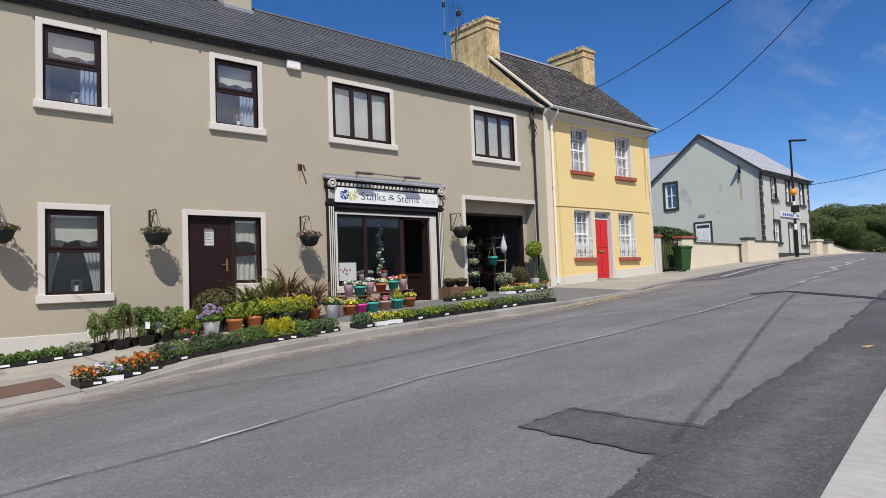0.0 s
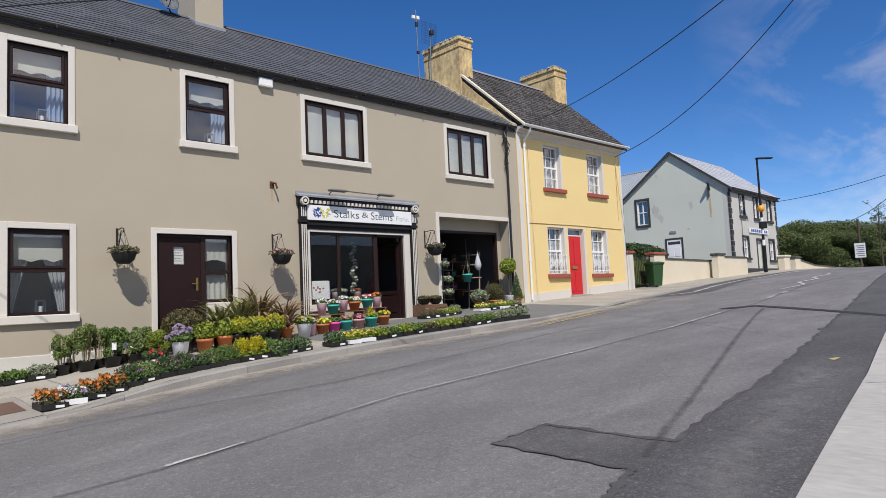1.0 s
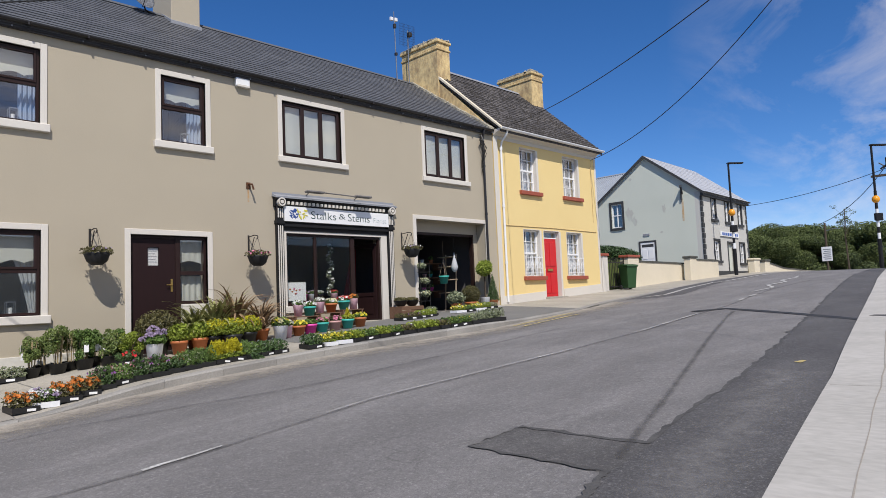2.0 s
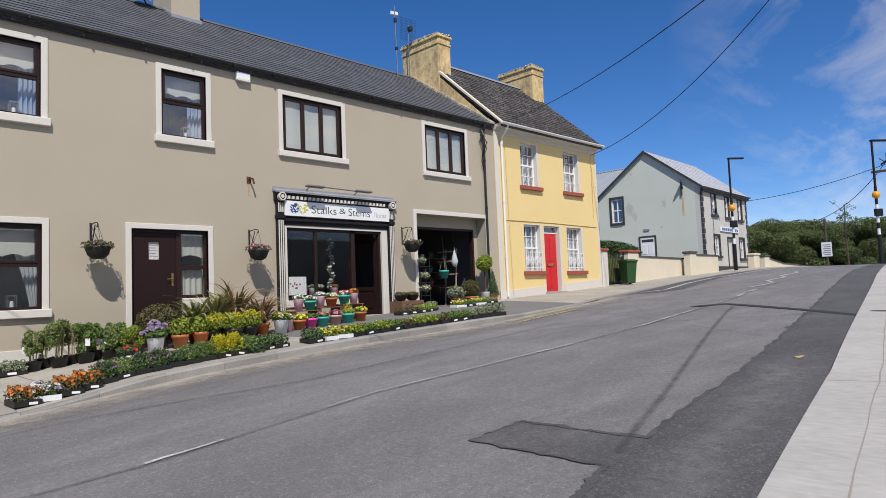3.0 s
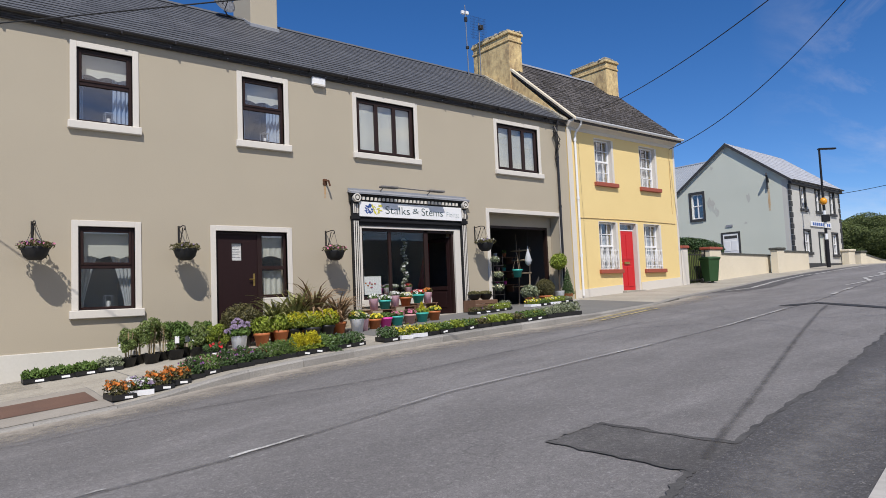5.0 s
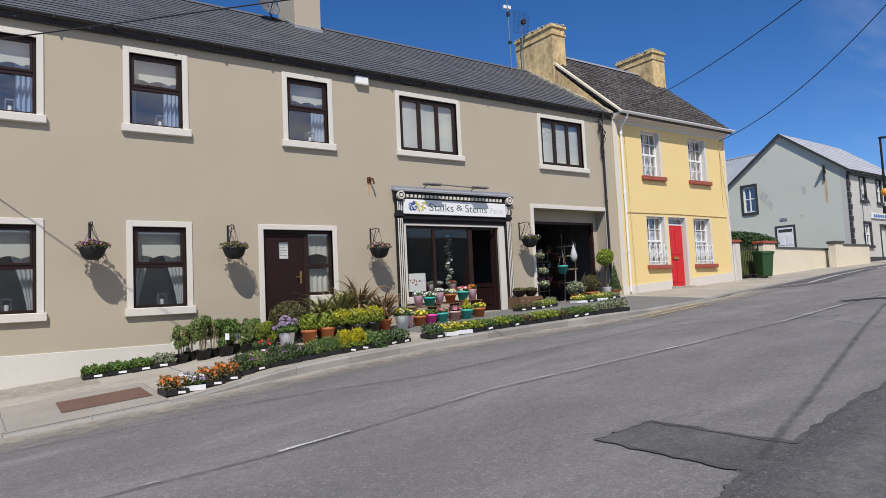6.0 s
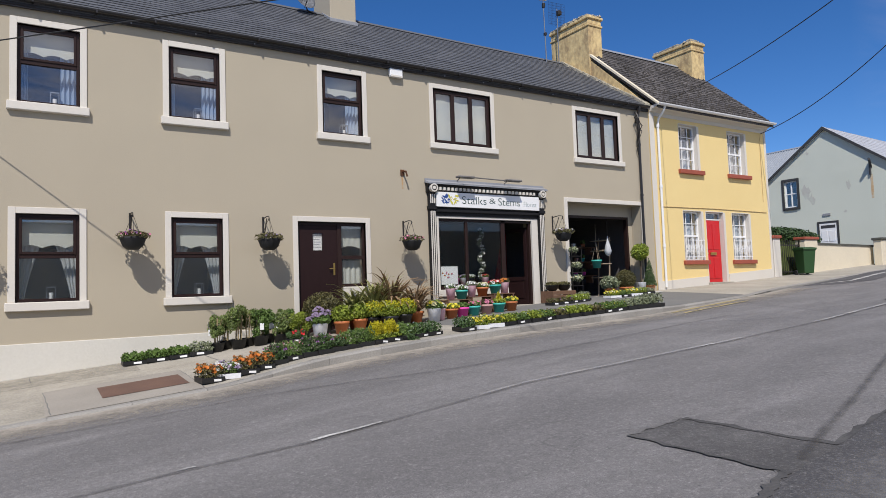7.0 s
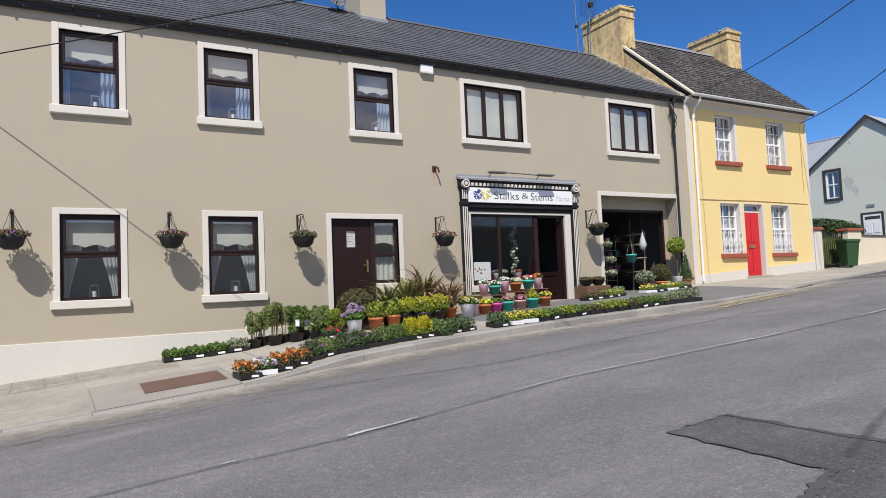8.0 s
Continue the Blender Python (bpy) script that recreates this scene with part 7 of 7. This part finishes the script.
for args, x in (((("pink", "mid", ("white",), 61, True, "white flowers in a tall pink pot")), 5.98), (("teal", "mid", ("white",), 62, False, "white flowers in a teal glazed pot"), 6.28), (("pink", "grey", ("white",), 63, True, "white flowers in a tall pale pink pot"), 6.56), (("terracotta", "mid", ("white", "cream"), 64, False, "white daisies in a terracotta pot"), 6.87), (("teal", "mid", ("red", "white"), 65, False, "red and white flowers in a teal pot"), 7.24), (("pink", "olive", ("orange",), 66, True, "coral flowers in a tall pink pot"), 7.52)):
    i = 0 if x < 6.42 else 1 if x < 7.06 else 2
    put(flowerpot(*args), x, -0.55, z=0.131 + i * 0.05)
for args, x, y in ((("magenta", "mid", ("pink",), 71, False, "pink flowers in a magenta pot"), 5.42, -0.78), (("pink", "mid", ("white",), 72, True, "tall pale pink pot with small flowers"), 5.36, -1.08), (("terracotta", "lime", ("yellow",), 73, False, "leafy plant in a terracotta pot"), 5.70, -1.0), (("magenta", "mid", (), 74, False, "leafy plant in a magenta pot"), 5.99, -1.0), (("teal", "mid", ("pink",), 75, False, "pink-flowered plant in a teal pot"), 6.30, -1.0), (("dusty", "olive", ("pink",), 76, False, "bronze-leaved plant in a dusty pink pot"), 6.64, -1.0), (("teal", "lime", (), 77, False, "golden cone in a teal pot", 200, True), 7.0, -1.0), (("terracotta", "mid", ("yellow",), 78, False, "yellow flowers in a terracotta pot"), 7.36, -1.0)):
    put(flowerpot(*args), x, y, s=1.02)

# crate with two bowls beside the bay
crate = empty("wooden_crate", 0, 0, 0, "old wooden crate used as a plant stand", "crate")
zc = pave_z(9.4, -0.35)
for k in range(3):
    part("slat", boxes((9.02, 9.80, -0.60, -0.585, zc + 0.02 + k * 0.095, zc + 0.105 + k * 0.095), bevel=0.003), M_WOOD, crate)
    part("slat", boxes((9.02, 9.80, -0.585 + k * 0.16, -0.44 + k * 0.16, zc + 0.29, zc + 0.305), bevel=0.003), M_WOOD, crate)
for x in (9.02, 9.77):
    part("end_board", boxes((x, x + 0.03, -0.585, -0.12, zc, zc + 0.29), bevel=0.003), M_WOOD, crate)


def bowl(leaf, seed, label):
    t = empty("planted_bowl", 0, 0, 0, label, "planted bowl", "bowls of plants")
    part("bowl", lathe(bmesh.new(), [(0.09, 0), (0.15, 0.06), (0.18, 0.14), (0.19, 0.15), (0.17, 0.15), (0.15, 0.10)], 20), POT["black"], t, "black plastic bowl", True)
    cloud_ob("foliage", *leaf_cloud([(0, 0, 0.17, 0.17, 0.17, 0.06)], 380, 0.03, seed, 0.2), LEAF[leaf], t)
    return t


bw = bowl("olive", 81, "black bowl of young bronze-green plants on the crate")
put(bw, 9.20, -0.36, z=zc + 0.306)
put(bw, 9.60, -0.36, 90, z=zc + 0.306)

# in and before the bay
for x, z, s in ((10.28, 1.16, 0.9), (10.36, 0.72, 1.0), (10.36, 0.36, 1.1)):
    t = potted("black", 0.10, 0.14, "grey", [(0, 0, 0.17, 0.17, 0.15, 0.09)], 420, 0.035, int(z * 90), ("white", "cream"), 14, 0.02, "pale variegated trailing plant in a pot", False)
    put(t, x, -0.03, 0, s, z)
rack = empty("plant_rack", 0, 0, 0, "slim dark metal plant rack beside the bay opening", "plant rack")
for z in (1.15, 0.71, 0.35):
    part("shelf", boxes((10.14, 10.52, -0.13, 0.10, z - 0.015, z)), M_IRON, rack)
for x, y in ((10.15, -0.12), (10.51, -0.12), (10.15, 0.09), (10.51, 0.09)):
    part("upright", tube(bmesh.new(), [(x, y, pave_z(x, y)), (x, y, 1.45)], 0.008, 6), M_IRON, rack)
silver = potted("terracotta", 0.16, 0.22, "grey", [(0, 0, 0.36, 0.25, 0.22, 0.18)], 800, 0.06, 91, ("white",), 18, 0.02, "silvery broad-leaved plant in a pot")
put(silver, 11.40, -0.25, 0)
ball = potted("terracotta", 0.20, 0.22, "olive", [(0, 0, 0.44, 0.27, 0.27, 0.25)], 3200, 0.022, 92, label="dark clipped topiary ball in a terracotta pot")
put(ball, 11.98, -0.30, 0)
loll = potted("white", 0.14, 0.30, "lime", [(0, 0, 1.16, 0.24, 0.24, 0.22), (0.05, 0, 1.25, 0.2, 0.2, 0.16)], 1300, 0.04, 93, label="standard bay tree with lime crown in a white pot", rim=False)
part("stem", tube(bmesh.new(), [(0, 0, 0.25), (0.02, 0, 0.7), (0, 0, 1.1)], 0.022, 8), M_BARK, loll)
put(loll, 12.74, -0.18, 0)
cone = potted("terracotta", 0.15, 0.20, "dark", [(0, 0, 0.22 + k * 0.085, 0.19 - k * 0.02, 0.19 - k * 0.02, 0.09) for k in range(9)], 2600, 0.02, 94, label="narrow dark green conifer in a terracotta pot")
put(cone, 13.06, -0.22, 0)
slab = tagged(mesh_ob("paving_slab", boxes((12.5, 13.25, -0.52, -0.02, 0.02, 0.10), bevel=0.01), M_CONC_NEW), "pale concrete slab under the pots", "slab")
for z in (0.62, 1.05, 1.5):
    sh = empty("wall_shelf", 0, 0, 0, "rough timber shelf at the back of the bay", "shelf", "shelves in the bay")
    part("board", boxes((10.4, 12.9, 1.7, 2.0, z, z + 0.03), bevel=0.004), M_WOOD, sh)
    for x in (10.6, 11.6, 12.7):
        part("support", boxes((x, x + 0.04, 1.72, 2.0, z - 0.2, z)), M_WOOD, sh)
    for i in range(6):
        x = 10.6 + i * 0.38 + pr.uniform(-0.06, 0.06)
        c = pr.choice(["pink", "terracotta", "white", "magenta", "dusty", "teal"])
        e = empty("flower_pot", x, 1.84, z + 0.031, c + " flower pot on a shelf", "flower pot", "pots on shelves")
        part("pot", pot_bm(0.07, 0.11), POT[c], e)
        if i % 2:
            cloud_ob("foliage", *leaf_cloud([(0, 0, 0.15, 0.08, 0.08, 0.07)], 90, 0.03, i + 5, 0.2), LEAF["mid"], e)
ladder = empty("ladder_shelf", 0, 0, 0, "pale wooden ladder shelf leaning in the bay", "shelf")
M_PALEWOOD = mat("pale_wood", (0.42, 0.33, 0.23), (0.32, 0.25, 0.17), 0.7, 3, 30, 0.8, 0.2)
for y in (0.75, 1.2):
    part("rail", tube(bmesh.new(), [(12.42, y, 0.02), (12.52, y, 1.75)], 0.022, 6), M_PALEWOOD, ladder)
for z in (0.55, 0.95, 1.35, 1.65):
    part("board", boxes((12.18, 12.54, 0.72, 1.24, z, z + 0.025), bevel=0.004), M_PALEWOOD, ladder)
bag = empty("hanging_bag", 12.30, 0.62, 1.18, "white mesh bag hanging in the bay", "bag")
part("bag", lathe(bmesh.new(), [(0.02, 0.0), (0.08, 0.06), (0.11, 0.16), (0.07, 0.32), (0.03, 0.45), (0.01, 0.6)], 14), M_NET, bag, "", True)
part("cord", tube(bmesh.new(), [(0, 0, 0.6), (0, 0, 1.1)], 0.005, 5), M_IRON, bag)
hp = empty("hanging_pot", 12.0, 0.80, 0.84, "teal pot hanging on cords in the bay", "hanging pot")
part("pot", pot_bm(0.15, 0.24), POT["teal"], hp, "teal pot", True)
for a in (0, 2.1, 4.2):
    part("cord", tube(bmesh.new(), [(0.14 * math.cos(a), 0.14 * math.sin(a), 0.22), (0, 0, 0.75), (0, 0, 1.3)], 0.005, 5), M_PALEWOOD, hp)

# inside the shop window
card = empty("framed_print", 0, 0, 0, "white framed flower print standing in the shop window", "print")
part("board", boxes((6.12, 6.72, 0.24, 0.26, 0.48, 0.92), bevel=0.004), M_PVC, card)
for i in range(9):
    x, z = 6.41 + lr.uniform(-0.14, 0.14), 0.74 + lr.uniform(-0.09, 0.09)
    part("painted_flower", prism(bmesh.new(), [(x + 0.024 * math.cos(q), z + 0.02 * math.sin(q)) for q in np.linspace(0, 5.6, 7)], "y", 0.235 - i * 0.0003, 0.239), BLOOM["pink" if i % 2 else "orange"], card)
part("window_shelf", boxes((6.05, 8.05, 0.36, 0.75, 0.40, 0.44)), M_WOOD, shop)
for x, c, b in ((6.82, "magenta", "pink"), (7.05, "white", "mauve"), (7.28, "black", "white"), (7.72, "pink", "red")):
    t = flowerpot(c, "mid", (b,), int(x * 10), True, b + " flowers in a vase inside the shop window")
    put(t, x, 0.50, 0, 0.8, 0.44)
gl = empty("flower_garland", 0, 0, 0, "hanging garland of white flowers inside the shop window", "garland")
gc = [(7.66 + 0.06 * math.sin(k * 1.3), 0.55, 1.85 - k * 0.085, 0.06, 0.06, 0.05) for k in range(16)]
cloud_ob("foliage", *leaf_cloud(gc, 500, 0.03, 96, 0.2), LEAF["grey"], gl)
cloud_ob("blossom", *bloom_mesh(gc, 130, 0.028, 97), BLOOM["white"], gl, "white and cream flowers")
drape = empty("red_drape", 0, 0, 0, "dark red drape inside the shop doorway", "drape")
part("cloth", wavy_sheet(8.45, 9.05, 1.9, 0.0, 1.3, 0.03, flare=lambda v: (8.95 - 0.5 * v, 9.05)), mat("red_cloth", (0.30, 0.02, 0.02), (0.2, 0.012, 0.015), 0.8), drape)


# ---- hanging baskets ----
def basket(bloom, seed, label):
    e = empty("hanging_basket", 0, 0, 0, label, "hanging basket", "baskets along the wall")
    bm = boxes((-0.018, 0.018, -0.012, 0.0, -0.05, 0.42))
    tube(bm, [(0, -0.01, 0.38), (0, -0.26, 0.40), (0, -0.39, 0.38), (0, -0.42, 0.34), (0, -0.38, 0.31)], 0.011, 6)
    tube(bm, [(0, -0.01, 0.0), (0, -0.12, 0.10), (0, -0.26, 0.36)], 0.010, 6)
    part("bracket", bm, M_IRON, e, "black scrolled iron bracket")
    for a in (0.5, 2.6, 4.7):
        part("chain", tube(bmesh.new(), [(0, -0.40, 0.36), (0.17 * math.cos(a), -0.40 + 0.17 * math.sin(a), -0.06)], 0.004, 5), M_IRON, e)
    part("bowl", lathe(bmesh.new(), [(0.10, -0.28), (0.17, -0.22), (0.215, -0.10), (0.225, -0.06), (0.20, -0.06), (0.16, -0.12)], 22, 0, -0.40, 0), M_RUBBER, e, "dark basket bowl", True)
    cs = [(0.19 * math.cos(a), -0.40 + 0.19 * math.sin(a), -0.03, 0.10, 0.10, 0.06) for a in np.linspace(0, 5.4, 7)] + [(0, -0.40, 0.0, 0.14, 0.14, 0.07), (0.16, -0.38, -0.14, 0.05, 0.05, 0.12)]
    cloud_ob("foliage", *leaf_cloud(cs, 560, 0.026, seed, 0.2), LEAF["olive"], e)
    for k, b in enumerate(bloom):
        cloud_ob("blossom", *bloom_mesh(cs[:8], 26, 0.024, seed + k), BLOOM[b], e, b + " flowers")
    return e


for (x, z, b, l) in ((-3.05, 1.55, ("purple", "pink"), "pink and purple"), (-0.60, 1.55, ("purple", "pink"), "purple and pink"), (1.86, 1.55, ("mauve",), "few mauve"), (5.10, 1.55, ("mauve", "pink"), "mauve and coral"), (9.63, 1.80, ("mauve", "white"), "pale mauve")):
    basket(b, int(x * 10) + 200, "hanging basket of " + l + " flowers on an iron bracket").location = (x, -0.002, z)

# ---- plain far side of the street, behind the viewer ----
tagged(mesh_ob("wall_opposite", boxes((-45, 45, -21, -20, -5, 3.9)), M_CREAM), "plain cream house fronts across the street", "wall", kind="structure")

# ---- single slates of the lower courses ----
pitch = math.atan2(8.08 - 5.68, 3.5 + 0.20)
me = bpy.data.meshes.new("slate")
me.from_pydata([(0, 0, 0.014), (0, 0, 0.008), (0, 0.24, 0.0024), (0.294, 0, 0.014), (0.294, 0, 0.008), (0.294, 0.24, 0.0024)], [], [(0, 3, 5, 2), (0, 1, 4, 3), (0, 2, 1), (3, 4, 5)])
me.materials.append(M_SLATE_PIECE)
for x, y, z, q in SINGLE:
    o = new("slate", me)
    o.parent = house
    o.matrix_basis = Matrix.Translation((x, y, z)) @ Euler((pitch, 0, 0)).to_matrix().to_4x4() @ pose(0, 0, 0, 0, 0, q)
